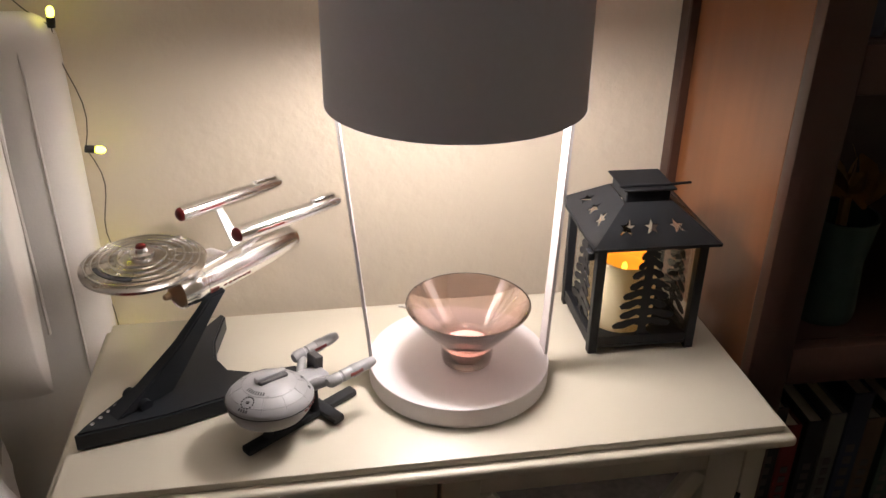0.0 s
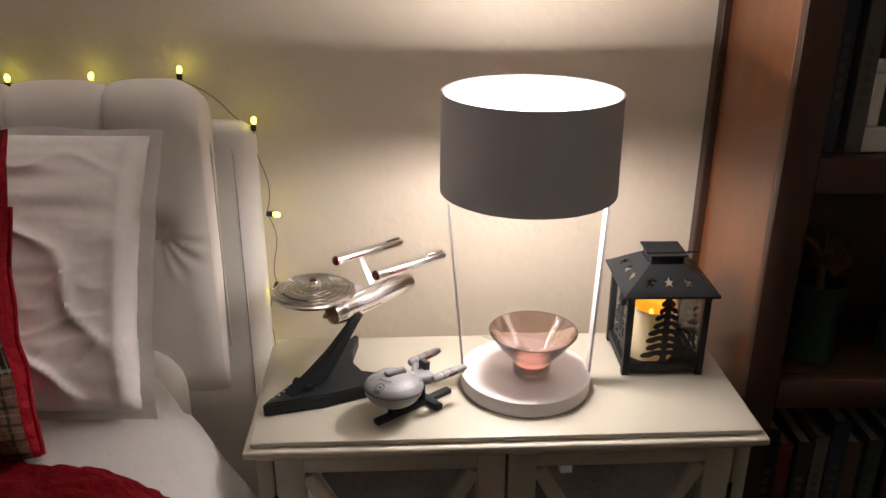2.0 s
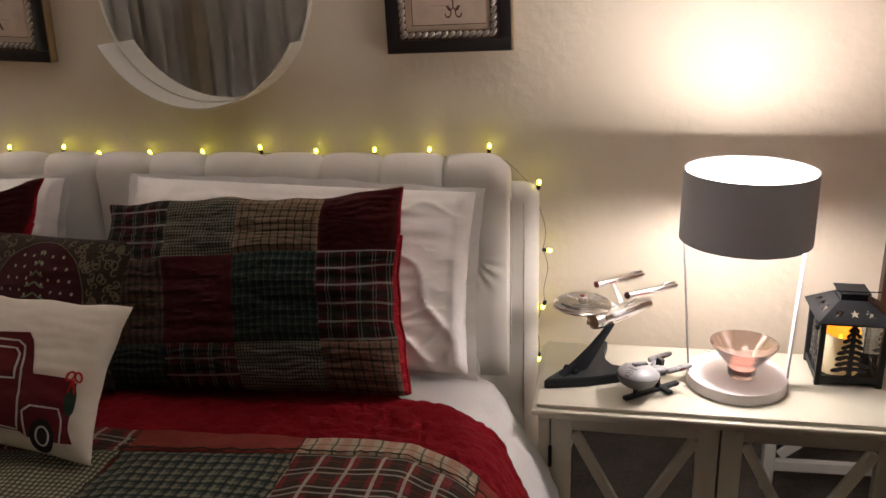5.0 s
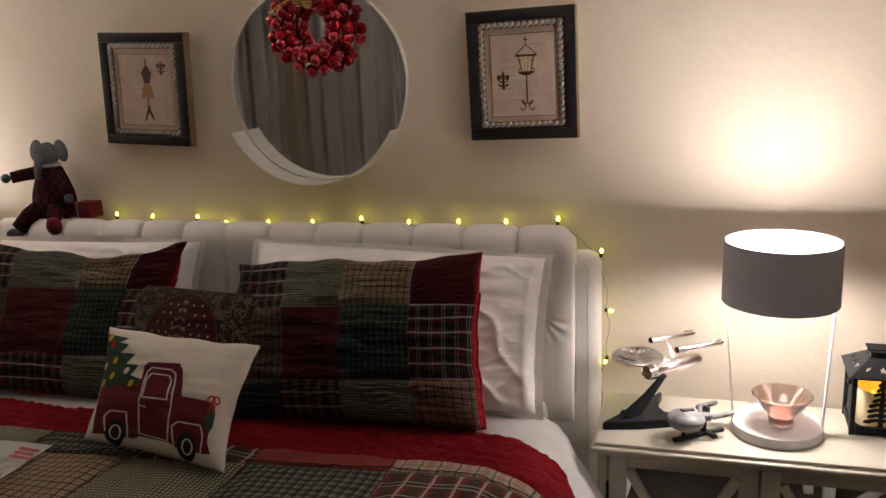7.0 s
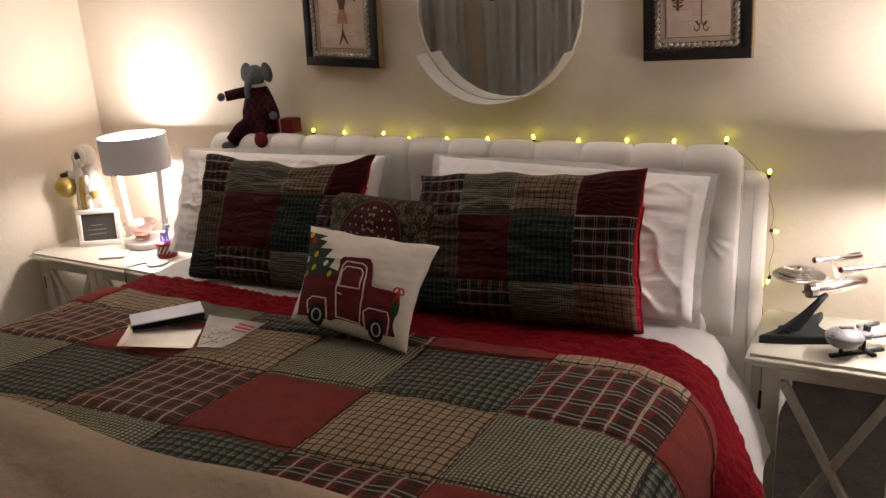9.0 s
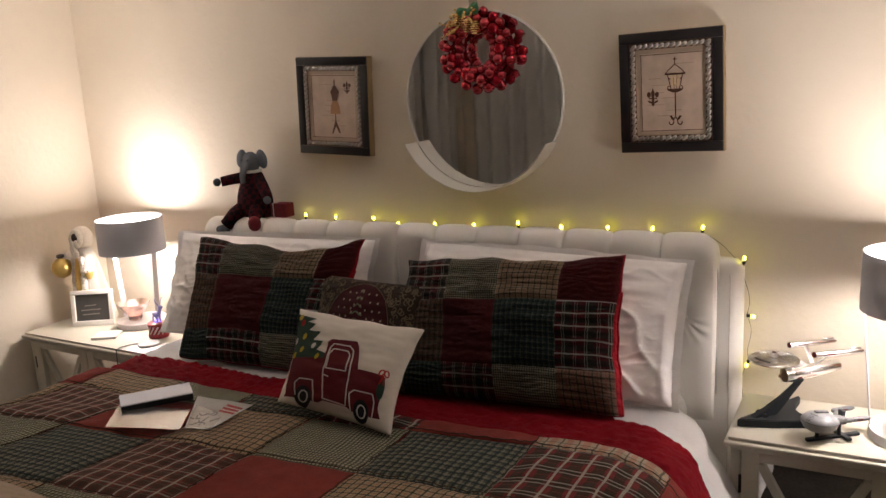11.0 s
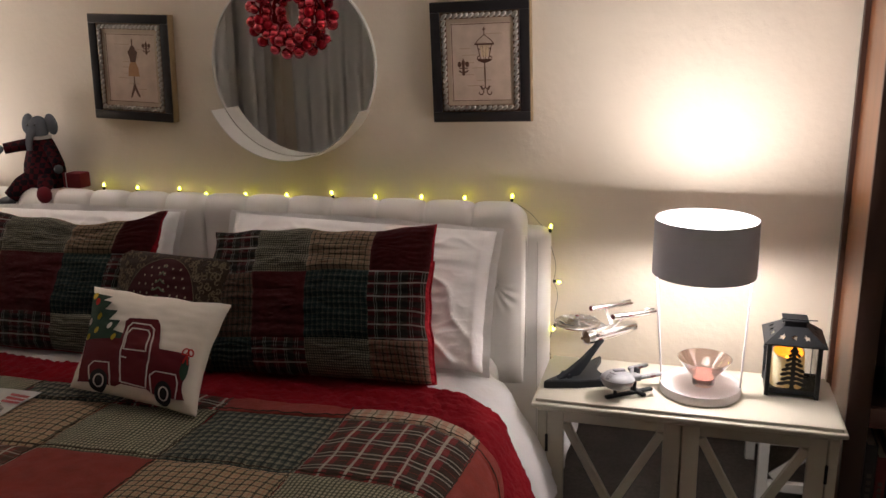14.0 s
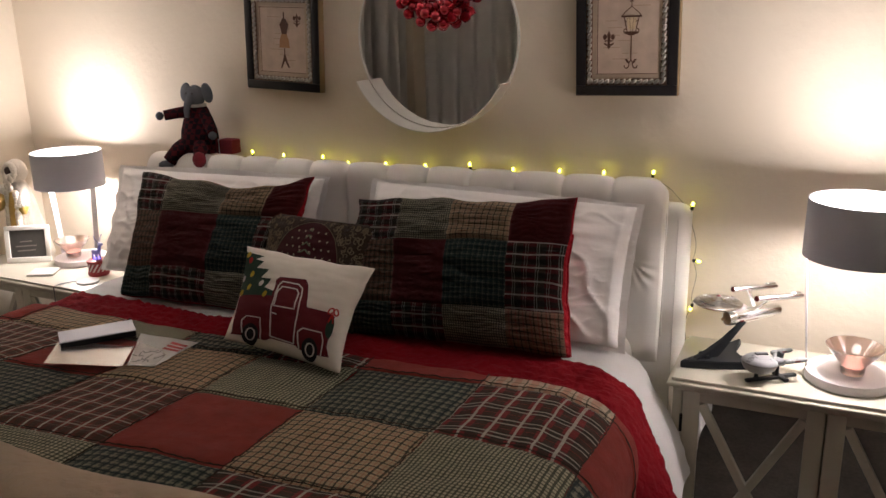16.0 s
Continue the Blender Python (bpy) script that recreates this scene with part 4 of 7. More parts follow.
def nightstand(at, label, turn=0.0, h=0.70):
    """Origin: the floor under the left end of the top's front edge; x runs along the front, y to the wall."""
    t = thing("nightstand", at, label, "nightstand", "nightstands by the bed", turn=turn)
    w, d = NS_W, NS_D
    top = bmesh.new()
    add_box(top, 0.009, w - 0.009, 0.010, d, h - 0.0085, h - 0.0005, 0.002, 2)
    part("top", top, M_CREAM, t)
    part("top_lip", boxed(0, w, 0, d, h - 0.0205, h - 0.009, 0.004, 3), M_CREAM, t)
    part("moulding", boxed(0.012, w - 0.012, 0.014, d, h - 0.034, h - 0.021, 0.006, 3), M_CREAM, t)
    body = bmesh.new()
    part("side_panel", boxed(0.014, 0.030, 0.0585, d - 0.01, 0.06, h - 0.0345, 0.002), M_CREAM, t)
    part("side_panel", boxed(w - 0.030, w - 0.014, 0.0585, d - 0.01, 0.06, h - 0.0345, 0.002), M_CREAM, t)
    part("back_panel", boxed(0.0302, w - 0.0302, d - 0.02, d - 0.01, 0.06, h - 0.036), M_CREAM, t)
    part("shelf", boxed(0.0304, w - 0.0304, 0.06, d - 0.0205, 0.10, 0.118), M_CREAM, t)
    for x in (0.012, w - 0.012 - 0.021):
        for y in (0.026, d - 0.06):
            part("leg", boxed(x, x + 0.021, y, y + 0.032, 0, h - 0.0345, 0.002), M_CREAM, t)
    part("rail", boxed(0.0335, w - 0.0335, 0.034, 0.052, 0.06, 0.098, 0.002), M_CREAM, t)
    mid = w / 2
    for x0, x1, hinge in ((0.0358, mid - 0.002, 0.0340), (mid + 0.002, w - 0.0358, w - 0.0340)):
        st, z0, z1, yf = 0.038, 0.102, h - 0.036, 0.024
        top_rail, low_rail = 0.024, 0.110
        door = part("door", boxed(x0, x0 + st, yf, yf + 0.019, z0, z1, 0.0015), M_CREAM, t)
        part("stile", boxed(x1 - st, x1, yf, yf + 0.019, z0, z1, 0.0015), M_CREAM, door)
        part("door_rail", boxed(x0 + st, x1 - st, yf + 0.0005, yf + 0.0185, z1 - top_rail, z1, 0.001), M_CREAM, door)
        part("door_rail", boxed(x0 + st, x1 - st, yf + 0.0005, yf + 0.0185, z0, z0 + low_rail, 0.001), M_CREAM, door)
        part("mirror_pane", boxed(x0 + st - 0.004, x1 - st + 0.004, yf + 0.010, yf + 0.014, z0 + low_rail - 0.004, z1 - top_rail + 0.004), M_MIRROR, door, "mirrored door panel", smooth=0)
        gx0, gx1, gz0, gz1 = x0 + st, x1 - st, z0 + low_rail, z1 - top_rail
        for zc0, zc1 in ((gz1, gz0), (gz0, gz1)):
            a, b = Vector((gx0, 0, zc0)), Vector((gx1, 0, zc1))
            ang = math.atan2(b.z - a.z, b.x - a.x)
            ln = (b - a).length
            lift = 0.0 if zc0 > zc1 else 0.0012
            m = Matrix.Translation(((gx0 + gx1) / 2, yf + 0.004 + lift, (gz0 + gz1) / 2)) @ Matrix.Rotation(-ang, 4, "Y")
            part("cross_bar", boxed(-ln / 2 + 0.008, ln / 2 - 0.008, -0.003, 0.0055, -0.0095, 0.0095, 0.001, 1, m), M_CREAM, door)
        for hz in (0.18, h - 0.12):
            part("hinge", lathed([(0, -0.022), (0.004, -0.022), (0.004, 0.022), (0, 0.022)], 10, Matrix.Translation((hinge, yf + 0.002, hz))), M_HINGE, t, "small black hinge")
        kx = x1 - 0.022 if x0 < mid - 0.1 else x0 + 0.022
        part("knob", lathed([(0, 0), (0.006, 0), (0.005, 0.012), (0.011, 0.016), (0.012, 0.022), (0.007, 0.027), (0, 0.028)], 16, Matrix.Translation((kx, yf, 0.36)) @ Matrix.Rotation(radians(90), 4, "X")), M_HINGE, door, "small dark knob")
    return t


nightstand((-0.004, -0.434, 0), "cream painted nightstand with mirrored cross-barred doors by the bookcase", 1.85)
nightstand((-2.597, -0.446, 0), "cream painted nightstand with mirrored cross-barred doors by the side wall", h=FAR_TOP)


# ---- warmer lamps ----
def warmer_lamp(at, label, z0=0.290, z1=0.4185, r0=0.1155, foot=(0.0, 0.0), tilt=8.0):
    t = thing("warmer_lamp", at, label, "lamp", "candle warmer lamps")
    part("base", lathed([(0, 0), (0.090, 0), (0.0918, 0.0018), (0.0922, 0.0200), (0.0916, 0.0218), (0.0904, 0.0225), (0, 0.0225)], 72, Matrix.Translation((*foot, 0))), M_WHITE_MATT, t)
    r1 = r0 - 0.001
    shade = part("shade", lathed([(r0, z0), (r1, z1), (r1 - 0.002, z1), (r0 - 0.002, z0)], 72, close=True), M_GREY_SHADE, t, "round grey fabric lamp shade")
    part("lining", lathed([(r0 - 0.0025, z0 + 0.0015), (r1 - 0.0025, z1 - 0.0015), (r1 - 0.0035, z1 - 0.0015), (r0 - 0.0035, z0 + 0.0015)], 72, close=True), M_SHADE_IN, shade, "white shade lining")
    for sx in (-1, 1):
        bm = bmesh.new()
        vs = []
        for x, z, fx, fy in ((0.0890, 0.0225, *foot), (r0 - 0.0085, z0 + 0.012, 0, 0)):
            vs.append([bm.verts.new((sx * (x + dx) + fx, dy + fy, z)) for dx, dy in ((-0.0016, -0.011), (0.0016, -0.011), (0.0016, 0.011), (-0.0016, 0.011))])
        for k in range(4):
            bm.faces.new((vs[0][k], vs[0][(k + 1) % 4], vs[1][(k + 1) % 4], vs[1][k]))
        bm.faces.new(vs[0]), bm.faces.new(vs[1])
        part("arm", bm, M_WHITE_MATT, t, "flat white metal arm")
    top_plate, low_plate = z1 - 0.010, z0 + 0.042
    for z in (top_plate, low_plate):
        part("reflector_plate", lathed([(0, z - 0.001), (r1 - 0.0042, z - 0.001), (r1 - 0.0042, z + 0.001), (0, z + 0.001)], 64), M_SHADE_IN, shade, "white plate inside the shade")
    rr = 0.045
    part("upper_lens", lathed([(r1 - 0.0065, top_plate + 0.0012), (r1 - 0.0065, top_plate + 0.0020), (rr + 0.002, top_plate + 0.0030), (rr + 0.002, top_plate + 0.0012)], 48, close=True), M_GLOW_LENS, t, "glowing white ring")
    part("upper_diffuser", lathed([(rr, top_plate + 0.0015), (rr, top_plate + 0.0050), (rr * 0.9, top_plate + 0.0066), (0, top_plate + 0.0070)], 48), M_GLOW_UP, t, "glowing white diffuser disc")
    bulb = [(0.034 * math.cos(a * math.pi / 24), low_plate - 0.0015 - 0.046 * math.sin(a * math.pi / 24)) for a in range(12)]
    part("bulb", lathed(bulb + [(0, low_plate - 0.0475)], 40), M_GLOW_DOWN, t, "glowing frosted bulb")
    # Added fill spot: aimed at the ceiling so its bounce brightens the bed.
    fill_beam = bpy.data.lights.new("fill_beam", "SPOT")
    fill_beam.energy, fill_beam.color = FILL_BEAM, LAMP_TINT
    fill_beam.spot_size, fill_beam.spot_blend, fill_beam.shadow_soft_size = radians(36), 0.9, 0.03
    ob = new("fill_beam", fill_beam)
    ob.parent = t
    ob.matrix_basis = pose(0, 0, z1 + 0.002, 180 + tilt, 0, 0)
    return t


def glass_bowl(at, label):
    t = thing("glass_bowl", at, label, "bowl", "glass bowls on the warmer lamps")
    outer = [(0, 0.0), (0.0245, 0.0), (0.0265, 0.002), (0.0275, 0.010), (0.0285, 0.021), (0.031, 0.026), (0.039, 0.034), (0.053, 0.050), (0.0635, 0.0645), (0.0642, 0.0662)]
    inner = [(0.0622, 0.0662), (0.0612, 0.0645), (0.051, 0.0512), (0.0375, 0.0362), (0.029, 0.0280), (0.0258, 0.022), (0.024, 0.010), (0.022, 0.006), (0, 0.006)]
    part("bowl", lathed([(r * 0.96, z) for r, z in outer + inner], 72), M_BOWL, t)
    part("wax", lathed([(0, 0.0065), (0.0205, 0.0065), (0.0225, 0.011), (0.0236, 0.0195), (0, 0.0195)], 48), M_WAX, t, "melted pink wax")
    return t


warmer_lamp(LAMP_R, "white candle warmer lamp with round grey shade, lit", foot=(0.007, -0.004))
warmer_lamp(LAMP_L, "white candle warmer lamp with round grey shade, lit", 0.2885, 0.416, 0.1215, tilt=15.0)
glass_bowl((0.378, -0.292, 0.7228), "flared rose glass bowl with melted wax under a lamp")
glass_bowl((-2.232, -0.205, FAR_TOP + 0.0228), "flared rose glass bowl with melted wax under a lamp")
cord = [(0.388, -0.189, 0.7018), (0.372, -0.184, 0.7016), (0.352, -0.171, 0.7015), (0.325, -0.1475, 0.7015), (0.317, -0.1415, 0.6975), (0.315, -0.139, 0.68), (0.314, -0.134, 0.60), (0.31, -0.13, 0.30)]
single("lamp_cord", tubed(cord, 0.0014, 8), M_BUTTON, "thin white lamp cord trailing to the wall", "cord")

# ---- silver starship model on its stand ----
M_CHROME = material("bright_chrome_plastic", (0.92, 0.92, 0.92), 0.20, 1.0, var=0.05, scale=60, bump=0.04, bump_scale=90)
M_SILVER = material("brushed_silver_plastic", (0.66, 0.63, 0.60), 0.20, 1.0, var=0.10, scale=50, bump=0.06)
M_STAND = material("black_satin_plastic", (0.011, 0.013, 0.017), 0.5, spec=0.3, var=0.1, bump=0.15, bump_scale=500, depth=0.0004)
M_REDCAP = material("dark_red_cap", (0.14, 0.010, 0.010), 0.3, bump=0)
M_COPPER = material("dull_copper_dish", (0.35, 0.24, 0.15), 0.35, 0.8, bump=0.1)
M_MARK = material("dark_hull_marks", (0.05, 0.05, 0.06), 0.5, bump=0)
M_STUD = material("steel_stud", (0.45, 0.45, 0.47), 0.25, 0.9, bump=0)
ship = thing("starship_model", (0.135, -0.24, 0.70), "silver model starship on a swept black stand", "model")
AFT = Vector((0.725, 0.688, 0.0)).normalized()
SIDE = Vector((AFT.y, -AFT.x, 0))
UP = Vector((0, 0, 1))


def along(origin, fwd=AFT, side=SIDE, up=UP):
    """A frame whose z runs along fwd."""
    m = Matrix((side, up, fwd)).transposed().to_4x4()
    m.translation = origin
    return m


SAUCER = Vector((0.077, -0.283, 0.8485))
tip = Matrix.Translation(SAUCER) @ Matrix.Diagonal((0.89, 0.89, 1, 1))
saucer = part("saucer", lathed([(0, 0.006), (0.012, 0.006), (0.020, 0.0045), (0.040, 0.003), (0.060, 0.0012), (0.0635, -0.0015), (0.0635, -0.004), (0.060, -0.005), (0.035, -0.006), (0.026, -0.014), (0.018, -0.018), (0, -0.018)], 72, tip), M_SILVER, ship, "ringed silver saucer", True)
for r in (0.024, 0.033, 0.042, 0.050, 0.057):
    zz = 0.006 - 0.0048 * (r - 0.012) / 0.048
    part("hull_ring", lathed([(r - 0.0012, zz - 0.0006), (r - 0.0006, zz + 0.0011), (r + 0.0006, zz + 0.0011), (r + 0.0012, zz - 0.0006)], 64, tip), M_CHROME, saucer, world_space=True)
for k in range(14):
    a = 2 * math.pi * k / 14 + 0.15
    p0, p1 = (SAUCER + Vector((r * math.cos(a), r * math.sin(a), 0.0062 - 0.1 * (r - 0.012))) for r in (0.025, 0.054))
    part("hull_line", tubed([p0, p1], 0.00045, 4), M_CHROME, saucer, world_space=True)
part("bridge_dome", lathed([(0.013, 0.005), (0.012, 0.0095), (0.008, 0.0105), (0.007, 0.0135), (0.004, 0.0155), (0, 0.016)], 32, tip), M_CHROME, saucer, world_space=True)
part("dome_cap", lathed([(0.0062, 0.0138), (0.0045, 0.0165), (0, 0.0175)], 24, tip), M_REDCAP, saucer, "red dome light", True)
bm = bmesh.new()
for k in range(7):
    a = radians(236 + 9 * k - 27)
    c = SAUCER + Vector((0.042 * math.cos(a), 0.042 * math.sin(a), 0.0032))
    add_box(bm, -0.0020, 0.0020, -0.0035, 0.0035, 0, 0.0008, m=Matrix.Translation(c) @ Matrix.Rotation(a, 4, "Z"))
part("marking", bm, M_MARK, saucer, "row of dark hull marks", True)
HULL_F, HULL_B = Vector((0.094, -0.262, 0.800)), Vector((0.203, -0.159, 0.806))
hd = (HULL_B - HULL_F).normalized()
hm = along(HULL_F, hd, SIDE, SIDE.cross(hd) * -1)
HL = (HULL_B - HULL_F).length
hull = part("hull", lathed([(0, 0.010), (0.0165, 0.010), (0.0165, 0.004), (0.0180, 0.003), (0.0180, 0.014), (0.0188, 0.016), (0.0188, 0.024), (0.0180, 0.026), (0.0180, 0.060), (0.0172, HL * 0.75), (0.0150, HL - 0.006), (0.0138, HL), (0, HL)], 48, hm), M_CHROME, ship, world_space=True)
part("dish", lathed([(0, -0.012), (0.003, -0.010), (0.004, -0.004), (0.010, 0.000), (0.0150, 0.003), (0.0158, 0.006), (0, 0.006)], 40, hm), M_COPPER, hull, "copper coloured dish", True)
for z, r in ((0.029, 0.0184), (0.062, 0.0180), (0.10, 0.0160)):
    part("hull_band", lathed([(r - 0.0010, z), (r, z + 0.0006), (r - 0.0010, z + 0.0012)], 48, hm), M_SILVER, hull, world_space=True)
side_of = hm @ Matrix.Rotation(radians(20), 4, "Z")
part("marking", boxed(0.0172, 0.0184, -0.003, 0.002, 0.030, 0.040, m=side_of), M_REDCAP, hull, "red hull mark", True)
bm = bmesh.new()
for k in range(6):
    add_box(bm, 0.0168, 0.0181, -0.0012, 0.0012, 0.046 + 0.006 * k, 0.050 + 0.006 * k, m=side_of)
part("marking", bm, M_REDCAP, hull, "row of small red marks", True)
neck = bmesh.new()
prof = [(SAUCER + AFT * 0.028 + UP * -0.010, 0.0035, 0.018), (SAUCER.lerp(HULL_F + AFT * 0.045 + UP * 0.02, 0.5) + AFT * 0.016, 0.0035, 0.020), (HULL_F + AFT * 0.050 + UP * 0.012, 0.004, 0.026)]
rows = [[neck.verts.new(c + SIDE * sx * hw + AFT * sy * hl) for sx, sy in ((-1, -1), (1, -1), (1, 1), (-1, 1))] for c, hw, hl in prof]
for a, b in zip(rows, rows[1:]):
    for k in range(4):
        neck.faces.new((a[k], a[(k + 1) % 4], b[(k + 1) % 4], b[k]))
neck.faces.new(rows[0]), neck.faces.new(rows[-1])
part("neck", neck, M_CHROME, ship, world_space=True)
for front, back in ((Vector((0.097, -0.207, 0.858)), Vector((0.190, -0.116, 0.852))), (Vector((0.158, -0.266, 0.861)), Vector((0.254, -0.184, 0.857)))):
    d = (back - front).normalized()
    nm = along(front, d, SIDE, SIDE.cross(d) * -1)
    ln = (back - front).length
    nac = part("nacelle", lathed([(0, 0.004), (0.0074, 0.004), (0.0080, 0.008), (0.0079, ln * 0.6), (0.0070, ln - 0.006), (0.0062, ln), (0, ln)], 32, nm), M_CHROME, ship, "long chrome engine tube", True)
    part("nacelle_cap", lathed([(0, -0.001), (0.0042, -0.0002), (0.0066, 0.0018), (0.0074, 0.0045), (0, 0.0045)], 28, nm), M_REDCAP, nac, "dark red engine cap", True)
    part("fin", boxed(-0.0035, 0.0035, -0.0105, -0.003, ln - 0.032, ln - 0.004, 0.001, 1, nm), M_CHROME, nac, world_space=True)
    part("tail_ball", add_ball(bmesh.new(), back + d * 0.002, 0.0045, 2), M_CHROME, nac, world_space=True)
    part("marking", boxed(0.0076, 0.0086, -0.0014, 0.0004, 0.022, 0.052, m=nm), M_REDCAP, nac, "red stripe", True)
    foot = HULL_F + AFT * 0.083 + UP * 0.012
    head = front.lerp(back, 0.36)
    bm = bmesh.new()
    q = [[bm.verts.new(c + AFT * a + UP.cross(AFT) * s * 0.0016) for a, s in ((-w, -1), (w, -1), (w, 1), (-w, 1))] for c, w in ((foot, 0.0050), (head, 0.0042))]
    for k in range(4):
        bm.faces.new((q[0][k], q[0][(k + 1) % 4], q[1][(k + 1) % 4], q[1][k]))
    bm.faces.new(q[0]), bm.faces.new(q[1])
    part("pylon", bm, M_CHROME, ship, world_space=True)
# The stand: a thick swept delta plate with a blade that climbs to the hull.
STAND = [(0.012, -0.366), (0.018, -0.352), (0.070, -0.262), (0.095, -0.212), (0.120, -0.168), (0.125, -0.176), (0.120, -0.225), (0.124, -0.255), (0.138, -0.277), (0.165, -0.284), (0.205, -0.277), (0.212, -0.283), (0.205, -0.295), (0.150, -0.320), (0.090, -0.345)]
bm = add_decal(bmesh.new(), [STAND], lambda x, y: Vector((x, y, 0.7002)), 0.05, depth=(0, 0, 0.019))
bmesh.ops.bevel(bm, geom=[e for e in bm.edges if e.is_manifold and e.calc_face_angle(0) > 1.0], offset=0.002, segments=2, affect="EDGES")
base_plate = part("stand_base", bm, M_STAND, ship, "thick swept black plate", True)
blade = bmesh.new()
path = [((0.062, -0.322), 0.719, 0.030, 0.010), ((0.082, -0.303), 0.736, 0.022, 0.008), ((0.104, -0.278), 0.758, 0.014, 0.006), ((0.124, -0.256), 0.782, 0.010, 0.005), ((0.131, -0.245), 0.790, 0.010, 0.005)]
rows = [[blade.verts.new(Vector((x, y, z)) + AFT * a * hl + SIDE * s * hw) for a, s in ((-1, -1), (1, -1), (1, 1), (-1, 1))] for (x, y), z, hl, hw in path]
for a, b in zip(rows, rows[1:]):
    for k in range(4):
        blade.faces.new((a[k], a[(k + 1) % 4], b[(k + 1) % 4], b[k]))
blade.faces.new(rows[0]), blade.faces.new(rows[-1])
bmesh.ops.bevel(blade, geom=blade.edges[:], offset=0.0015, segments=2, affect="EDGES")
part("stand_blade", blade, M_STAND, ship, "slanting black support blade", True)
part("pivot", lathed([(0, -0.016), (0.006, -0.016), (0.006, 0.016), (0, 0.016)], 20, along((0.060, -0.322, 0.722), SIDE, UP, AFT)), M_STAND, ship, world_space=True)
for k in range(9):
    f = k / 8
    p = Vector((0.026, -0.352, 0.7192)).lerp(Vector((0.066, -0.283, 0.7192)), f)
    part("stud", lathed([(0.0024, 0), (0.0022, 0.0012), (0.001, 0.0020), (0, 0.0021)], 12, Matrix.Translation(p)), M_STUD, base_plate, "small steel stud", True)

# ---- small grey spacecraft toy ----
M_TOY = material("pale_grey_plastic", (0.27, 0.265, 0.275), 0.4, var=0.05, scale=70, bump=0.05)
M_TOY_MID = material("mid_grey_plastic", (0.23, 0.225, 0.235), 0.4, bump=0.05)
M_TOY_DARK = material("dark_grey_plastic", (0.035, 0.033, 0.036), 0.5, bump=0.05)
toy = thing("toy_spacecraft", (0.195, -0.345, 0.70), "pale grey toy spacecraft on a black clip stand", "toy")
TA = Vector((0.80, 0.60, 0)).normalized()
TS = Vector((TA.y, -TA.x, 0))
C0 = Vector((0.187, -0.361, 0.7445))
# The body is a domed upper shell over a deep bowl, with a rim line between.
fr = Matrix((TA, -TS, UP)).transposed().to_4x4()
fr.translation = C0
fr = fr @ Matrix.Rotation(radians(5), 4, "Y")
SHELL = [(0, 0.0190), (0.010, 0.0182), (0.020, 0.0150), (0.0285, 0.0098), (0.0338, 0.0042), (0.0350, 0.0012)]
wide = Matrix.Diagonal((1.16, 1.06, 1.0, 1))


def shell_z(r):
    """Height of the upper shell at a radius."""
    for (r0, z0), (r1, z1) in zip(SHELL, SHELL[1:]):
        if r <= r1:
            return z0 + (z1 - z0) * (r - r0) / (r1 - r0)
    return 0.0


def on_shell(r, a, lift=0.0):
    return fr @ wide @ Vector((r * math.cos(a), r * math.sin(a), shell_z(r) + lift))


def shell_patch(bm, r0, r1, a0, a1, lift=0.0005):
    """A thin printed mark that follows the shell."""
    add_grid(bm, lambda u, v: on_shell(r0 + (r1 - r0) * v, a0 + (a1 - a0) * u, lift), 4, 2)
    return bm


body = part("body", lathed(SHELL + [(0.0350, -0.0010), (0.0335, -0.0080), (0.0290, -0.0160), (0.0215, -0.0220), (0.012, -0.0250), (0, -0.0258)], 56, fr @ wide), M_TOY, toy, "rounded pale grey hull", True)
part("groove", tubed([fr @ wide @ Vector((0.0352 * math.cos(a), 0.0352 * math.sin(a), 0.0002)) for a in [2 * math.pi * k / 48 for k in range(48)]], 0.0006, 5, True), M_TOY_DARK, body, world_space=True)
part("hatch", boxed(-0.0125, 0.0165, -0.0050, 0.0020, 0.0172, 0.0208, 0.0008, 1, fr), M_TOY_DARK, body, "dark slot on the hull", True)
part("hatch_cover", boxed(-0.0135, 0.0175, -0.0008, 0.0058, 0.0168, 0.0228, 0.0016, 2, fr), M_TOY, body, "raised grey hatch cover", True)
for rr in (0.0215, 0.0300):
    part("panel_line", tubed([on_shell(rr, 2 * math.pi * k / 40, 0.0001) for k in range(40)], 0.0003, 5, True), M_TOY_MID, body, world_space=True)
for k in range(10):
    a = 2 * math.pi * k / 10 + 0.2
    part("panel_line", tubed([on_shell(r, a, 0.0001) for r in (0.0215, 0.026, 0.030, 0.0345)], 0.0003, 5), M_TOY_MID, body, world_space=True)
# Round emblem and bars of lettering on the nose, red strokes on the flank.
bm = bmesh.new()
nose = math.pi + 0.35
for k in range(14):
    b0 = 2 * math.pi * k / 14
    add_ball(bm, on_shell(0.0268 + 0.0042 * math.cos(b0), nose + 0.19 * math.sin(b0), 0.0003), 0.0009, 1)
add_ball(bm, on_shell(0.0268, nose, 0.0002), 0.0021, 1, (1, 1, 0.6))
part("emblem", bm, M_TOY_DARK, body, "round dark emblem", True)
bm = bmesh.new()
for k in range(8):
    shell_patch(bm, 0.0170, 0.0203, nose - 0.42 + 0.115 * k, nose - 0.35 + 0.115 * k)
for k in range(4):
    shell_patch(bm, 0.0318, 0.0336, nose - 0.14 + 0.07 * k, nose - 0.09 + 0.07 * k)
part("lettering_bar", bm, M_TOY_DARK, body, "dark bars of lettering", True)
marks = random.Random(2)
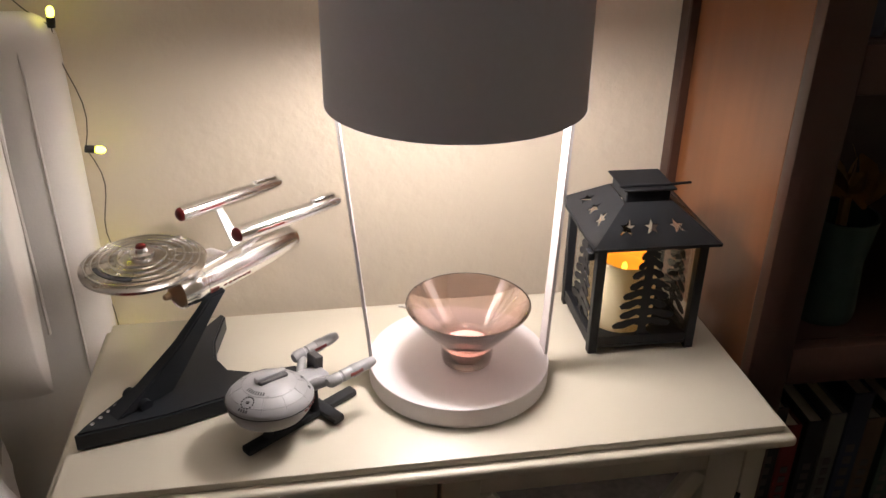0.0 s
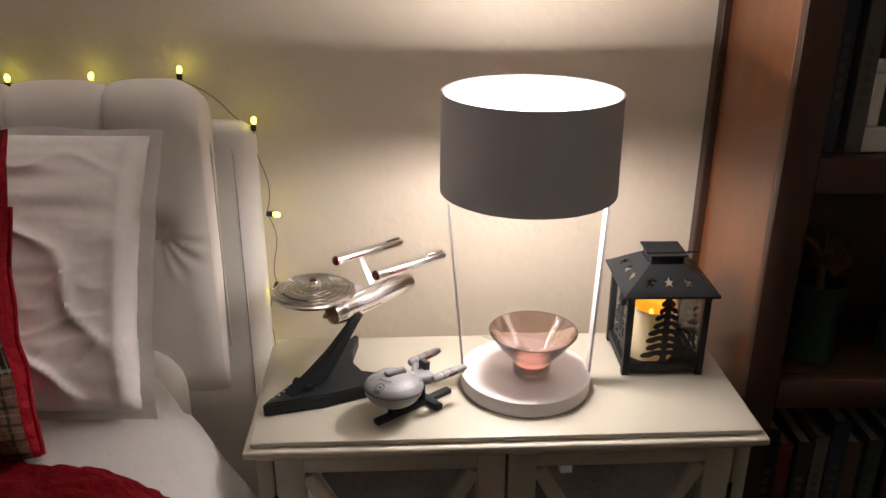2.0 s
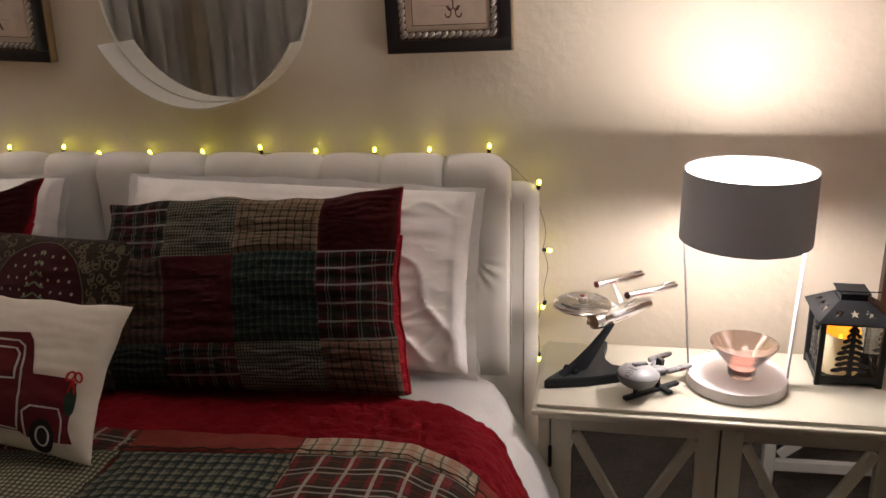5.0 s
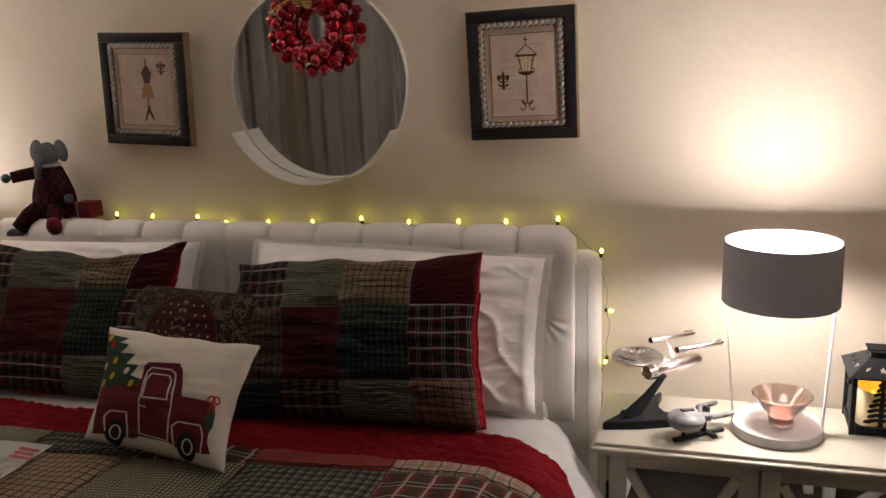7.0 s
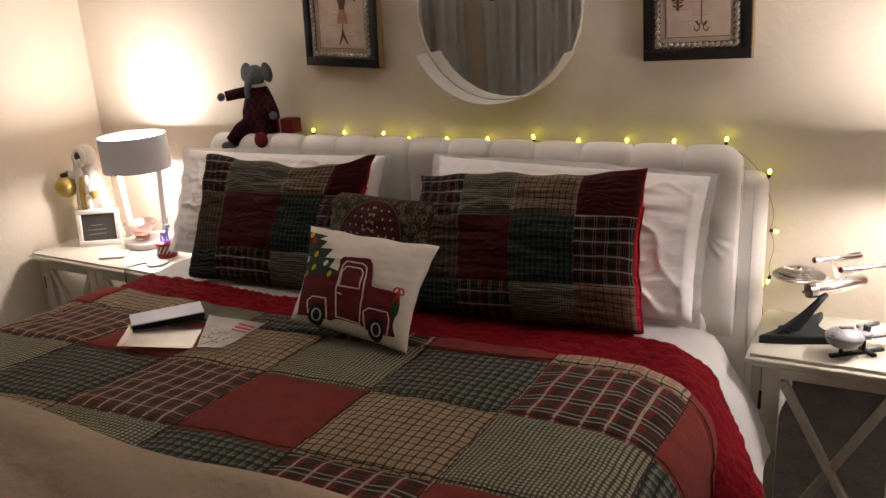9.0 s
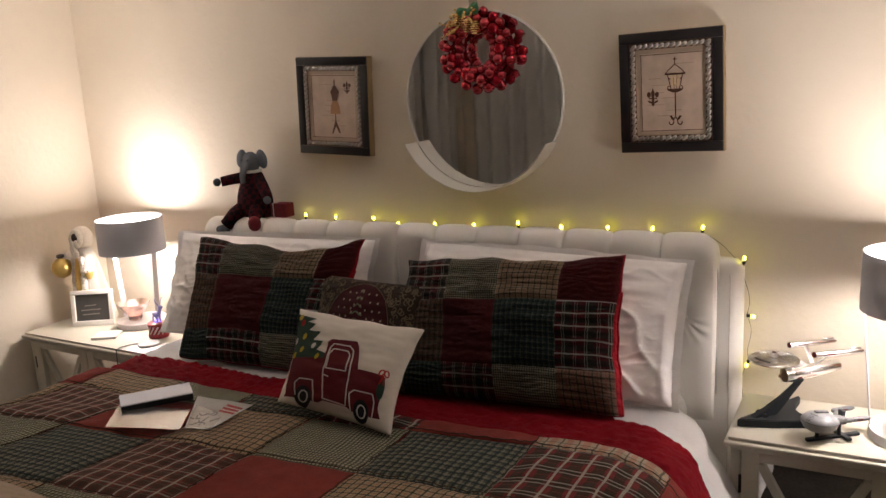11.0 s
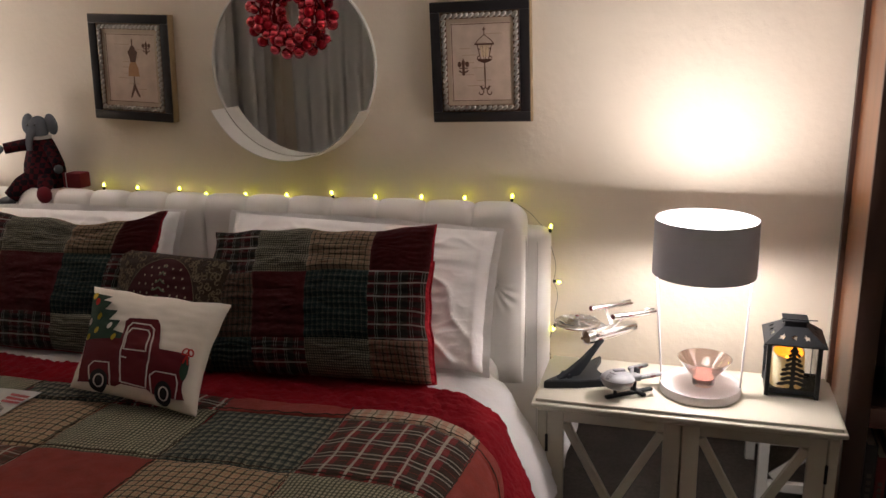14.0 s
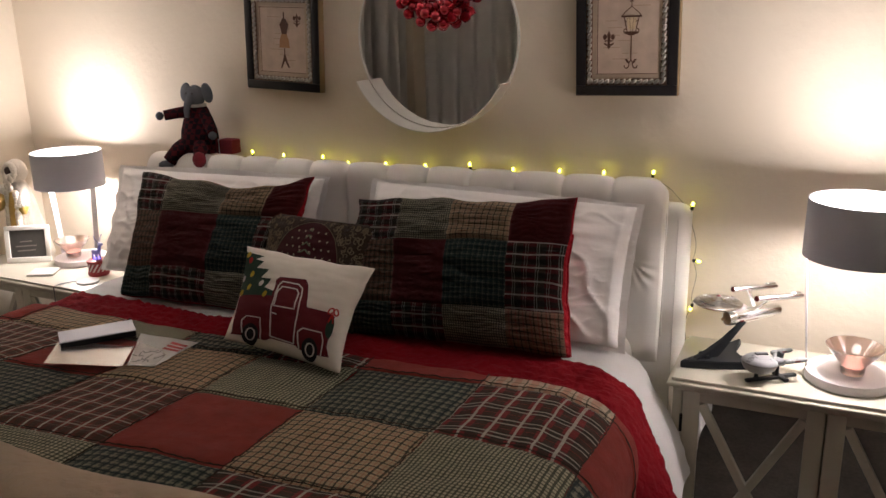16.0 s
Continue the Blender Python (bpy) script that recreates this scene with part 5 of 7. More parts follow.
for k in range(16):
    a, r = marks.uniform(-2.4, 2.2), marks.uniform(0.020, 0.031)
    part("panel_mark", shell_patch(bmesh.new(), r, r + marks.uniform(0.0015, 0.003), a, a + marks.uniform(0.06, 0.16)), M_TOY_MID if k % 2 else M_TOY_DARK, body, world_space=True)
for k in range(4):
    a = -1.25 + 0.17 * k
    p0, p1 = (fr @ wide @ Vector((0.0353 * math.cos(b), 0.0353 * math.sin(b), -0.0022)) for b in (a, a + 0.09))
    part("red_stroke", tubed([p0, p1], 0.0007, 4), M_REDCAP, body, "thin red stroke", True)
part("rear_deck", boxed(0.026, 0.060, -0.011, 0.011, -0.008, 0.008, 0.004, 3, fr), M_TOY, toy, world_space=True)
part("rear_block", boxed(0.052, 0.061, 0.002, 0.017, -0.002, 0.019, 0.001, 1, fr), M_TOY_DARK, toy, "dark upright fin", True)
for sy in (-1, 1):
    a, b = fr @ Vector((0.044, sy * 0.027, 0.010)), fr @ Vector((0.097, sy * 0.029, 0.016))
    d = (b - a).normalized()
    ln = (b - a).length
    em = along(a, d, TS, TS.cross(d) * -1)
    nac = part("engine", lathed([(0, 0), (0.0042, 0.0), (0.0058, 0.003), (0.0060, 0.012), (0.0049, 0.013), (0.0049, 0.015), (0.0058, 0.016), (0.0056, ln - 0.010), (0.0050, ln - 0.004), (0.0036, ln), (0, ln + 0.001)], 28, em), M_TOY, toy, "tapered grey engine tube", True)
    part("engine_band", lathed([(0.0058, 0.026), (0.0061, 0.0265), (0.0061, 0.034), (0.0058, 0.0345)], 24, em), M_TOY_MID, nac, world_space=True)
    part("red_stroke", boxed(0.0050, 0.0062, -0.0022, 0.0008, 0.022, 0.036, m=em), M_REDCAP, nac, "red engine mark", True)
    part("wing", tubed([fr @ Vector((0.040, sy * 0.008, 0.0)), a + d * 0.010], [0.0060, 0.0036], 10), M_TOY, toy, world_space=True)
# The clip stand: a long bar on the table, a short cross bar and two posts.
bar_a, bar_b = Vector((0.163, -0.386, 0)), Vector((0.262, -0.306, 0))
cross_a, cross_b = Vector((0.216, -0.314, 0)), Vector((0.248, -0.352, 0))
for a, b, w, z in ((bar_a, bar_b, 0.0058, 0.7003), (cross_a, cross_b, 0.0062, 0.7007)):
    d = (b - a).normalized()
    m = Matrix((d, Vector((-d.y, d.x, 0)), UP)).transposed().to_4x4()
    m.translation = (a.x, a.y, z)
    part("stand_bar", boxed(0, (b - a).length, -w, w, 0, 0.0075, 0.002, 2, m), M_STAND, toy, world_space=True)
for f, top in ((0.20, C0.z - 0.021), (0.62, C0.z - 0.010)):
    p = bar_a.lerp(bar_b, f)
    part("stand_post", lathed([(0.0055, 0.7075), (0.0042, 0.711), (0.0042, top), (0, top)], 12, Matrix.Translation((p.x, p.y, 0))), M_STAND, toy, world_space=True)

# ---- black lantern with a candle ----
M_IRON = material("black_painted_tin", (0.012, 0.013, 0.016), 0.5, spec=0.3, var=0.15, scale=60, bump=0.15, bump_scale=250, depth=0.0005)
M_PANE = glass("clear_pane", (0.95, 0.97, 0.96), 0.0, 1.25)
M_CANDLE = material("lit_ivory_wax", (0.82, 0.70, 0.48), 0.5, var=0.05, bump=0.15, bump_scale=60)
# Weak emission stands in for LED light seeping through the wax.
M_CANDLE.node_tree.nodes["Principled BSDF"].inputs["Emission Color"].default_value = (1.0, 0.50, 0.10, 1)
M_CANDLE.node_tree.nodes["Principled BSDF"].inputs["Emission Strength"].default_value = 0.13
M_CANDLE_GLOW = glowing("lit_amber_wax", (1.0, 0.42, 0.03), 0.95)
M_FLAME = glowing("led_flame", (1.0, 0.55, 0.05), 4.0)
LX0, LX1, LY0, LY1, LZ = 0.514, 0.632, -0.266, -0.152, 0.70
LCX, LCY = (LX0 + LX1) / 2, (LY0 + LY1) / 2
lantern = thing("lantern", (LCX, LCY, LZ), "black tin lantern with tree cut-outs and a lit candle", "lantern")
for x in (LX0, LX1 - 0.010):
    for y in (LY0, LY1 - 0.010):
        part("post", boxed(x, x + 0.010, y, y + 0.010, LZ, LZ + 0.131, 0.0008, 1), M_IRON, lantern, world_space=True)
part("floor_tray", boxed(LX0 + 0.001, LX1 - 0.001, LY0 + 0.001, LY1 - 0.001, LZ + 0.007, LZ + 0.010), M_IRON, lantern, world_space=True)
sides = [(Vector((LX0, LY0 + 0.004, 0)), Vector((1, 0, 0)), LX1 - LX0), (Vector((LX0 + 0.004, LY1, 0)), Vector((0, -1, 0)), LY1 - LY0), (Vector((LX1, LY1 - 0.004, 0)), Vector((-1, 0, 0)), LX1 - LX0), (Vector((LX1 - 0.004, LY0, 0)), Vector((0, 1, 0)), LY1 - LY0)]
# A fir in outline: boughs that droop to both sides of a trunk.
fir_l, fir_r = [], []
fir_rng = random.Random(9)
for k in range(8):
    z = 0.010 + 0.0118 * k
    for outl, s in ((fir_l, -1), (fir_r, 1)):
        rr = (0.033 * (1 - k / 9.2) + 0.003) * fir_rng.uniform(0.82, 1.08)
        dz = fir_rng.uniform(-0.001, 0.001)
        outl += [(s * 0.0042, z + 0.0005), (s * rr * 0.30, z + 0.0025 + dz), (s * rr * 0.62, z - 0.0022 + dz), (s * rr * 0.92, z - 0.0020 + dz), (s * rr, z + 0.0012 + dz), (s * rr * 0.86, z + 0.0050 + dz), (s * rr * 0.66, z + 0.0066 + dz), (s * rr * 0.45, z + 0.0088 + dz), (s * 0.0044, z + 0.0096)]
FIR = [(-0.0110, 0.0), (-0.0050, 0.0035)] + fir_l + [(0, 0.1095)] + fir_r[::-1] + [(0.0050, 0.0035), (0.0110, 0.0)]
for origin, d, w in sides:
    inward = Vector((-d.y, d.x, 0))
    mid = origin + d * w / 2
    m = Matrix((d, inward, UP)).transposed().to_4x4()
    m.translation = Vector((mid.x, mid.y, LZ))
    h = w / 2 - 0.0105
    part("rail", boxed(-h, h, -0.003, 0.004, 0.010, 0.020, 0.0006, 1, m), M_IRON, lantern, world_space=True)
    part("rail", boxed(-h, h, -0.003, 0.004, 0.125, 0.131, 0.0006, 1, m), M_IRON, lantern, world_space=True)
    pane = part("pane", boxed(-h, h, 0.0045, 0.0055, 0.0105, 0.1305, m=m), M_PANE, lantern, "clear glass pane", True, 0)
    pane.visible_shadow = False
    part("fir_cutout", add_decal(bmesh.new(), [FIR], lambda u, v, m=m: m @ Vector((u, 0.0005, 0.0195 + v)), 1.0, depth=inward * 0.0012), M_IRON, lantern, "flat black fir tree", True, 0)
EAVE, NECK_Z = 0.0668, 0.863
for k in range(4):
    turn = Matrix.Translation((LCX, LCY, 0)) @ Matrix.Rotation(k * math.pi / 2, 4, "Z")
    z0, z1, h1 = LZ + 0.131, NECK_Z, 0.0255

    def roof(u, v, turn=turn):
        h = EAVE + (h1 - EAVE) * v
        return turn @ Vector((u * h, -h, z0 + (z1 - z0) * v))
    stars = []
    for cx in (-0.58, -0.05, 0.50):
        stars.append([(cx + x * 0.185, 0.45 + y * 0.19) for x, y in star_of(0, 0, 1.0)][::-1])
    part("roof_panel", add_decal(bmesh.new(), [[(-1, 0), (1, 0), (1, 1), (-1, 1)], *stars], roof, 5.0, depth=(0, 0, -0.001)), M_IRON, lantern, "sloping roof panel with star cut-outs", True, 0)
part("eave", add_lathe(bmesh.new(), [(EAVE * 1.4142, z0 - 0.003), (EAVE * 1.4142 + 0.001, z0 + 0.0005), (EAVE * 1.4142 - 0.004, z0 + 0.0012), (EAVE * 1.4142 - 0.006, z0 - 0.002)], 4, Matrix.Translation((LCX, LCY, 0)) @ Matrix.Rotation(math.pi / 4, 4, "Z"), close=True), M_IRON, lantern, world_space=True, smooth=0)
part("chimney", boxed(LCX - 0.0235, LCX + 0.0235, LCY - 0.0235, LCY + 0.0235, NECK_Z - 0.002, NECK_Z + 0.012, 0.001, 1), M_IRON, lantern, world_space=True)
part("chimney_cap", boxed(LCX - 0.028, LCX + 0.028, LCY - 0.028, LCY + 0.028, NECK_Z + 0.0122, NECK_Z + 0.0142, 0.0006, 1), M_IRON, lantern, world_space=True)
rod = [Vector((LCX - 0.031, LCY - 0.020, NECK_Z + 0.0160)), Vector((LCX + 0.020, LCY - 0.0195, NECK_Z + 0.0158)), Vector((LCX + 0.046, LCY - 0.018, NECK_Z + 0.0165))]
part("handle_rod", tubed(rod, 0.0014, 6), M_IRON, lantern, "thin carrying handle lying flat", True)
part("latch", boxed(LX0 - 0.008, LX0 - 0.0005, LCY - 0.05, LCY - 0.038, LZ + 0.110, LZ + 0.120, 0.001, 1), M_IRON, lantern, "small side latch", True)
candle = thing("led_candle", (LCX - 0.008, LCY, LZ + 0.010), "ivory LED pillar candle with glowing amber tip", "candle")
CR, CH = 0.0365, 0.084


def slanted(bm):
    """The candle's top is cut lower towards the room."""
    for v in bm.verts:
        v.co.z += 0.16 * v.co.y * max(0.0, v.co.z / CH - 0.5) * 2
    return bm


part("candle_body", slanted(lathed([(0, 0.0), (CR - 0.001, 0.0), (CR, 0.002), (CR, CH * 0.80), (CR - 0.0004, CH - 0.003), (CR - 0.0018, CH), (CR - 0.0036, CH - 0.001)], 48)), M_CANDLE, candle, "ivory wax body with a painted amber glow")
part("candle_hollow", slanted(lathed([(CR - 0.0037, CH - 0.0011), (CR - 0.0046, CH - 0.012), (CR - 0.010, CH - 0.020), (0, CH - 0.022)], 48)), M_CANDLE_GLOW, candle, "glowing amber hollow top")
part("flame", add_ball(bmesh.new(), (-0.004, -0.012, CH - 0.014), 0.0040, 2, (0.8, 0.8, 1.7)), M_FLAME, candle, "tiny LED flame")


# ---- framed prints ----
M_BLACKWOOD = material("black_lacquer_wood", (0.018, 0.015, 0.016), 0.32, var=0.2, scale=60, bump=0.08, stretch=(1, 1, 6))
M_GOLDEDGE = material("dull_gold_edge", (0.32, 0.22, 0.11), 0.5, 0.3, var=0.1, bump=0.1)
M_ROPE = material("antique_silver", (0.42, 0.39, 0.35), 0.30, 0.9, var=0.25, scale=150, bump=0.2)
M_LINER = material("brown_liner", (0.16, 0.085, 0.055), 0.5, var=0.15, bump=0.1)
M_PAPER = material("aged_print_paper", (0.53, 0.405, 0.32), 0.6, var=0.32, scale=26, bump=0.03)
M_PAPER_EDGE = material("print_border", (0.44, 0.34, 0.25), 0.6, var=0.1, bump=0)
M_INK = material("brown_print_ink", (0.10, 0.042, 0.022), 0.6, var=0.25, scale=80, bump=0)
M_INK_PALE = material("amber_print_ink", (0.38, 0.20, 0.09), 0.6, var=0.2, scale=80, bump=0)
M_GLOW_INK = material("cream_print_ink", (0.60, 0.45, 0.28), 0.6, var=0.2, scale=80, bump=0)
M_INK_LIGHT = material("pale_print_ink", (0.40, 0.29, 0.21), 0.6, var=0.2, scale=80, bump=0)


def scroll(cx, cy, r, turns, sign, start):
    return [(cx + sign * r * (1 - 0.75 * k / 18) * math.cos(start + turns * k / 18), cy + r * (1 - 0.75 * k / 18) * math.sin(start + turns * k / 18)) for k in range(19)]


def fleur(bm, cx, cy, s, place):
    add_decal(bm, [[(cx, cy + 1.3 * s), (cx + 0.35 * s, cy + 0.6 * s), (cx + 0.22 * s, cy - 0.2 * s), (cx + 0.3 * s, cy - 1.1 * s), (cx, cy - 1.4 * s), (cx - 0.3 * s, cy - 1.1 * s), (cx - 0.22 * s, cy - 0.2 * s), (cx - 0.35 * s, cy + 0.6 * s)]], place, 1)
    for sg in (-1, 1):
        add_decal(bm, [ring_of(cx + sg * 0.75 * s, cy + 0.35 * s, 0.38 * s, 0.42 * s, 12)], place, 1)
        add_decal(bm, [ring_of(cx + sg * 0.6 * s, cy - 0.7 * s, 0.42 * s, 0.14 * s, 12, sg * 0.4)], place, 1)
    add_decal(bm, [[(cx - 0.8 * s, cy - 0.3 * s), (cx + 0.8 * s, cy - 0.3 * s), (cx + 0.8 * s, cy - 0.12 * s), (cx - 0.8 * s, cy - 0.12 * s)]], place, 1)


def framed_print(cx, cz, w, h, turn, label, art):
    t = thing("framed_print", (cx, 0, cz), label, "picture frame", "framed prints over the bed")
    m = Matrix.Translation((cx, -0.0005, cz)) @ Matrix.Rotation(radians(turn), 4, "Y")
    ROOT[t] = ROOT[t]

    def bar(name, half_w, half_h, wide, y0, y1, mat_, bevel, label=""):
        for horizontal in (0, 1):
            for s in (-1, 1):
                if horizontal:
                    x0, x1 = -half_w, half_w
                    z0, z1 = sorted((s * half_h, s * (half_h - wide)))
                else:
                    x0, x1 = sorted((s * half_w, s * (half_w - wide)))
                    z0, z1 = -half_h + wide, half_h - wide
                part(name, boxed(x0, x1, y0, y1, z0, z1, bevel, 2, m), mat_, t, label, True)
    hw, hh = w / 2, h / 2
    bar("edge_strip", hw, hh, 0.010, -0.026, 0.0, M_GOLDEDGE, 0.001, "dull gold side edge")
    bar("frame_bar", hw - 0.0012, hh - 0.0012, 0.0265, -0.032, -0.0262, M_BLACKWOOD, 0.0022, "black lacquered frame bar")
    part("backing", boxed(-hw + 0.011, hw - 0.011, -0.012, -0.004, -hh + 0.011, hh - 0.011, m=m), M_GOLDEDGE, t, world_space=True)
    iw, ih = hw - 0.030, hh - 0.030
    bar("slip", iw + 0.001, ih + 0.001, 0.0165, -0.0275, -0.0125, M_LINER, 0.001)
    for k in range(4):
        bm = bmesh.new()
        ln = 2 * (iw if k % 2 else ih) - 0.006
        n = round(ln / 0.0150)
        for i in range(n):
            f = -ln / 2 + ln * (i + 0.5) / n
            c = Vector((f, -0.0285, ih - 0.0075)) if k % 2 else Vector((iw - 0.0075, -0.0285, f))
            if k > 1:
                c = Vector((-c.x, c.y, -c.z)) if k == 2 else Vector((c.x, c.y, -c.z))
            add_ball(bm, m @ c, 0.0088, 2, (1.15, 0.50, 0.60), m.to_3x3().to_4x4() @ Matrix.Rotation(radians(-35 if k % 2 else -55), 4, "Y"))
        part("rope_moulding", bm, M_ROPE, t, "antique silver rope moulding", True, 60)
    pw, ph = iw - 0.0165, ih - 0.0165
    part("print", boxed(-pw - 0.001, pw + 0.001, -0.0250, -0.0210, -ph - 0.001, ph + 0.001, m=m), M_PAPER_EDGE, t, "aged beige art print", True, 0)
    part("print_field", boxed(-pw + 0.010, pw - 0.008, -0.0257, -0.0251, -ph + 0.010, ph - 0.010, m=m), M_PAPER, t, world_space=True, smooth=0)
    place = lambda u, v: m @ Vector((u * pw, -0.0263, v * ph))
    place2 = lambda u, v: m @ Vector((u * pw, -0.0267, v * ph))
    bm = bmesh.new()
    add_ribbon(bm, [(-0.86, -0.90), (-0.86, 0.90)], 0.02, place, step=0.3)
    add_ribbon(bm, [(-0.90, 0.88), (0.92, 0.88)], 0.014, place, step=0.3)
    add_ribbon(bm, [(-0.90, -0.90), (0.92, -0.90)], 0.014, place, step=0.3)
    part("printed_border", bm, M_INK, t, world_space=True, smooth=0)
    bm = bmesh.new()
    rng = random.Random(round(cx * 100))
    for k in range(9):
        y = 0.62 - 0.15 * k + rng.uniform(-0.03, 0.03)
        x = rng.uniform(-0.75, 0.2)
        add_ribbon(bm, [(x, y), (x + rng.uniform(0.3, 0.55), y)], 0.016, place, step=0.4)
    part("script_bar", bm, M_INK_LIGHT, t, "faint bars of old script", True, 0)
    art(t, place2)


def lamp_post_art(t, place):
    bm = bmesh.new()
    add_ribbon(bm, [(-0.14, 0.42), (-0.06, 0.50), (0.06, 0.58), (0.14, 0.63), (0.22, 0.58), (0.34, 0.50), (0.42, 0.42)], 0.022, place, step=0.1)
    add_ribbon(bm, [(-0.16, 0.41), (0.44, 0.41)], 0.040, place, step=0.3)
    add_ribbon(bm, [(-0.08, 0.40), (0.02, 0.06)], 0.026, place, step=0.3)
    add_ribbon(bm, [(0.36, 0.40), (0.26, 0.06)], 0.026, place, step=0.3)
    add_ribbon(bm, [(0.08, 0.40), (0.11, 0.06)], 0.014, place, step=0.3)
    add_ribbon(bm, [(0.20, 0.40), (0.17, 0.06)], 0.014, place, step=0.3)
    for sg in (-1, 1):
        add_ribbon(bm, scroll(0.14 + sg * 0.16, 0.33, 0.07, 4, sg, 1.6), 0.024, place, step=0.1)
        add_ribbon(bm, scroll(0.14 + sg * 0.17, 0.10, 0.08, 4, sg, 4.2), 0.024, place, step=0.1)
    add_decal(bm, [[(-0.10, 0.07), (0.38, 0.07), (0.32, 0.02), (0.20, -0.02), (0.08, -0.02), (-0.04, 0.02)]], place, 1)
    add_ribbon(bm, [(0.14, 0.02), (0.14, -0.58)], 0.035, place, step=0.5)
    add_ribbon(bm, [(0.14, 0.62), (0.14, 0.80)], 0.025, place, step=0.5)
    add_ribbon(bm, [(0.09, 0.75), (0.19, 0.75)], 0.03, place, step=0.5)
    for sg in (-1, 1):
        add_ribbon(bm, scroll(0.14 + sg * 0.15, -0.70, 0.13, 5, sg, 1.4), 0.03, place, step=0.2)
        add_ribbon(bm, scroll(0.14 + sg * 0.09, -0.58, 0.08, 4, sg, 3.2), 0.03, place, step=0.2)
    part("printed_lamp_post", bm, M_INK, t, "brown printed street lamp", True, 0)
    bm = bmesh.new()
    fleur(bm, -0.52, -0.10, 0.16, place)
    part("printed_fleur", bm, M_INK, t, "brown printed lily", True, 0)
    bm = add_decal(bmesh.new(), [[(-0.02, 0.39), (0.30, 0.39), (0.24, 0.12), (0.05, 0.12)]], place, 1)
    part("printed_lamp_glow", bm, M_GLOW_INK, t, world_space=True, smooth=0)


def dress_form_art(t, place):
    bm = bmesh.new()
    add_decal(bm, [[(0.02, 0.56), (0.10, 0.60), (0.18, 0.56), (0.20, 0.50), (0.28, 0.42), (0.22, 0.26), (0.20, 0.16), (0.0, 0.16), (-0.02, 0.26), (-0.08, 0.42), (0.0, 0.50)]], place, 1)
    skirt = add_decal(bmesh.new(), [[(0.20, 0.16), (0.28, 0.0), (0.31, -0.22), (-0.11, -0.22), (-0.08, 0.0), (0.0, 0.16)]], place, 1)
    part("printed_skirt", skirt, M_INK_PALE, t, "amber printed skirt", True, 0)
    add_ribbon(bm, [(0.10, 0.58), (0.10, 0.76)], 0.05, place, step=0.5)
    stand = add_ribbon(bmesh.new(), [(0.10, -0.23), (0.10, -0.40)], 0.04, place, step=0.5)
    add_decal(stand, [[(0.10, -0.34), (0.17, -0.52), (0.30, -0.78), (0.22, -0.76), (0.10, -0.58), (-0.02, -0.78), (-0.08, -0.80), (0.04, -0.50)]], place, 1)
    part("printed_stand", stand, M_INK, t, "brown printed tripod stand", True, 0)
    part("printed_dress_form", bm, M_INK, t, "brown printed dress form", True, 0)
    bm = bmesh.new()
    fleur(bm, 0.62, 0.55, 0.14, place)
    part("printed_fleur", bm, M_INK, t, world_space=True, smooth=0)


framed_print(-0.2335, 1.4585, 0.272, 0.316, -1.2, "black framed print of an old street lamp", lamp_post_art)
framed_print(-1.342, 1.4505, 0.288, 0.319, 2.4, "black framed print of a dress form", dress_form_art)

# ---- round mirror with a shelf rim, and the bauble wreath on it ----
M_RIM = material("white_mirror_rim", (0.72, 0.68, 0.62), 0.4, var=0.04, bump=0.06)
MX, MZ, MR = -0.801, 1.452, 0.262
mirror = thing("round_mirror", (MX, 0, MZ), "round wall mirror with white rim and shelf edge", "mirror")
wm = Matrix.Translation((MX, 0, MZ)) @ Matrix.Rotation(radians(90), 4, "X")
part("glass", lathed([(0, 0.006), (MR - 0.004, 0.006), (MR - 0.004, 0.010), (0, 0.010)], 96, wm), M_MIRROR, mirror, "mirror glass", True)
part("rim", lathed([(MR - 0.0038, 0.0005), (MR, 0.0005), (MR, 0.015), (MR - 0.0038, 0.015)], 96, wm, close=True), M_RIM, mirror, "thin white metal rim", True)
bm = bmesh.new()
a0 = math.asin(0.122 / MR)
rows = []
for k in range(61):
    a = -a0 - (math.pi - 2 * a0) * k / 60
    deep = 0.093 - 0.010 * abs(k - 30) / 30
    rows.append([bm.verts.new((MX + r * math.cos(a), -y, MZ + r * math.sin(a))) for r, y in ((MR + 0.0006, 0.0005), (MR + 0.0006, deep), (MR + 0.0036, deep), (MR + 0.0036, 0.0005))])
for a, b in zip(rows, rows[1:]):
    for k in range(4):
        bm.faces.new((a[k], a[(k + 1) % 4], b[(k + 1) % 4], b[k]))
bm.faces.new(rows[0]), bm.faces.new(rows[-1])
part("shelf_rim", bm, M_RIM, mirror, "deep white lower rim", True)

M_BAUBLE = material("red_shiny_bauble", (0.42, 0.006, 0.022), 0.05, 0.8, var=0.1, scale=30, bump=0, coat=1.0)
M_BAUBLE_MATT = material("red_satin_bauble", (0.36, 0.006, 0.018), 0.16, 0.7, var=0.1, scale=30, bump=0)
M_GOLD = material("gold_glitter", (0.62, 0.42, 0.16), 0.25, 0.95, var=0.2, scale=300, bump=0.4, bump_scale=900)
M_LEAF = material("green_foil_leaf", (0.02, 0.16, 0.05), 0.4, var=0.2, bump=0.2)
M_RIBBON = material("beige_ribbon", (0.42, 0.33, 0.25), 0.6, var=0.05, bump=0.2)
WX, WZ = -0.788, 1.597
wreath = thing("bauble_wreath", (WX, -0.036, WZ), "wreath of shiny red baubles with gold sprig", "wreath")
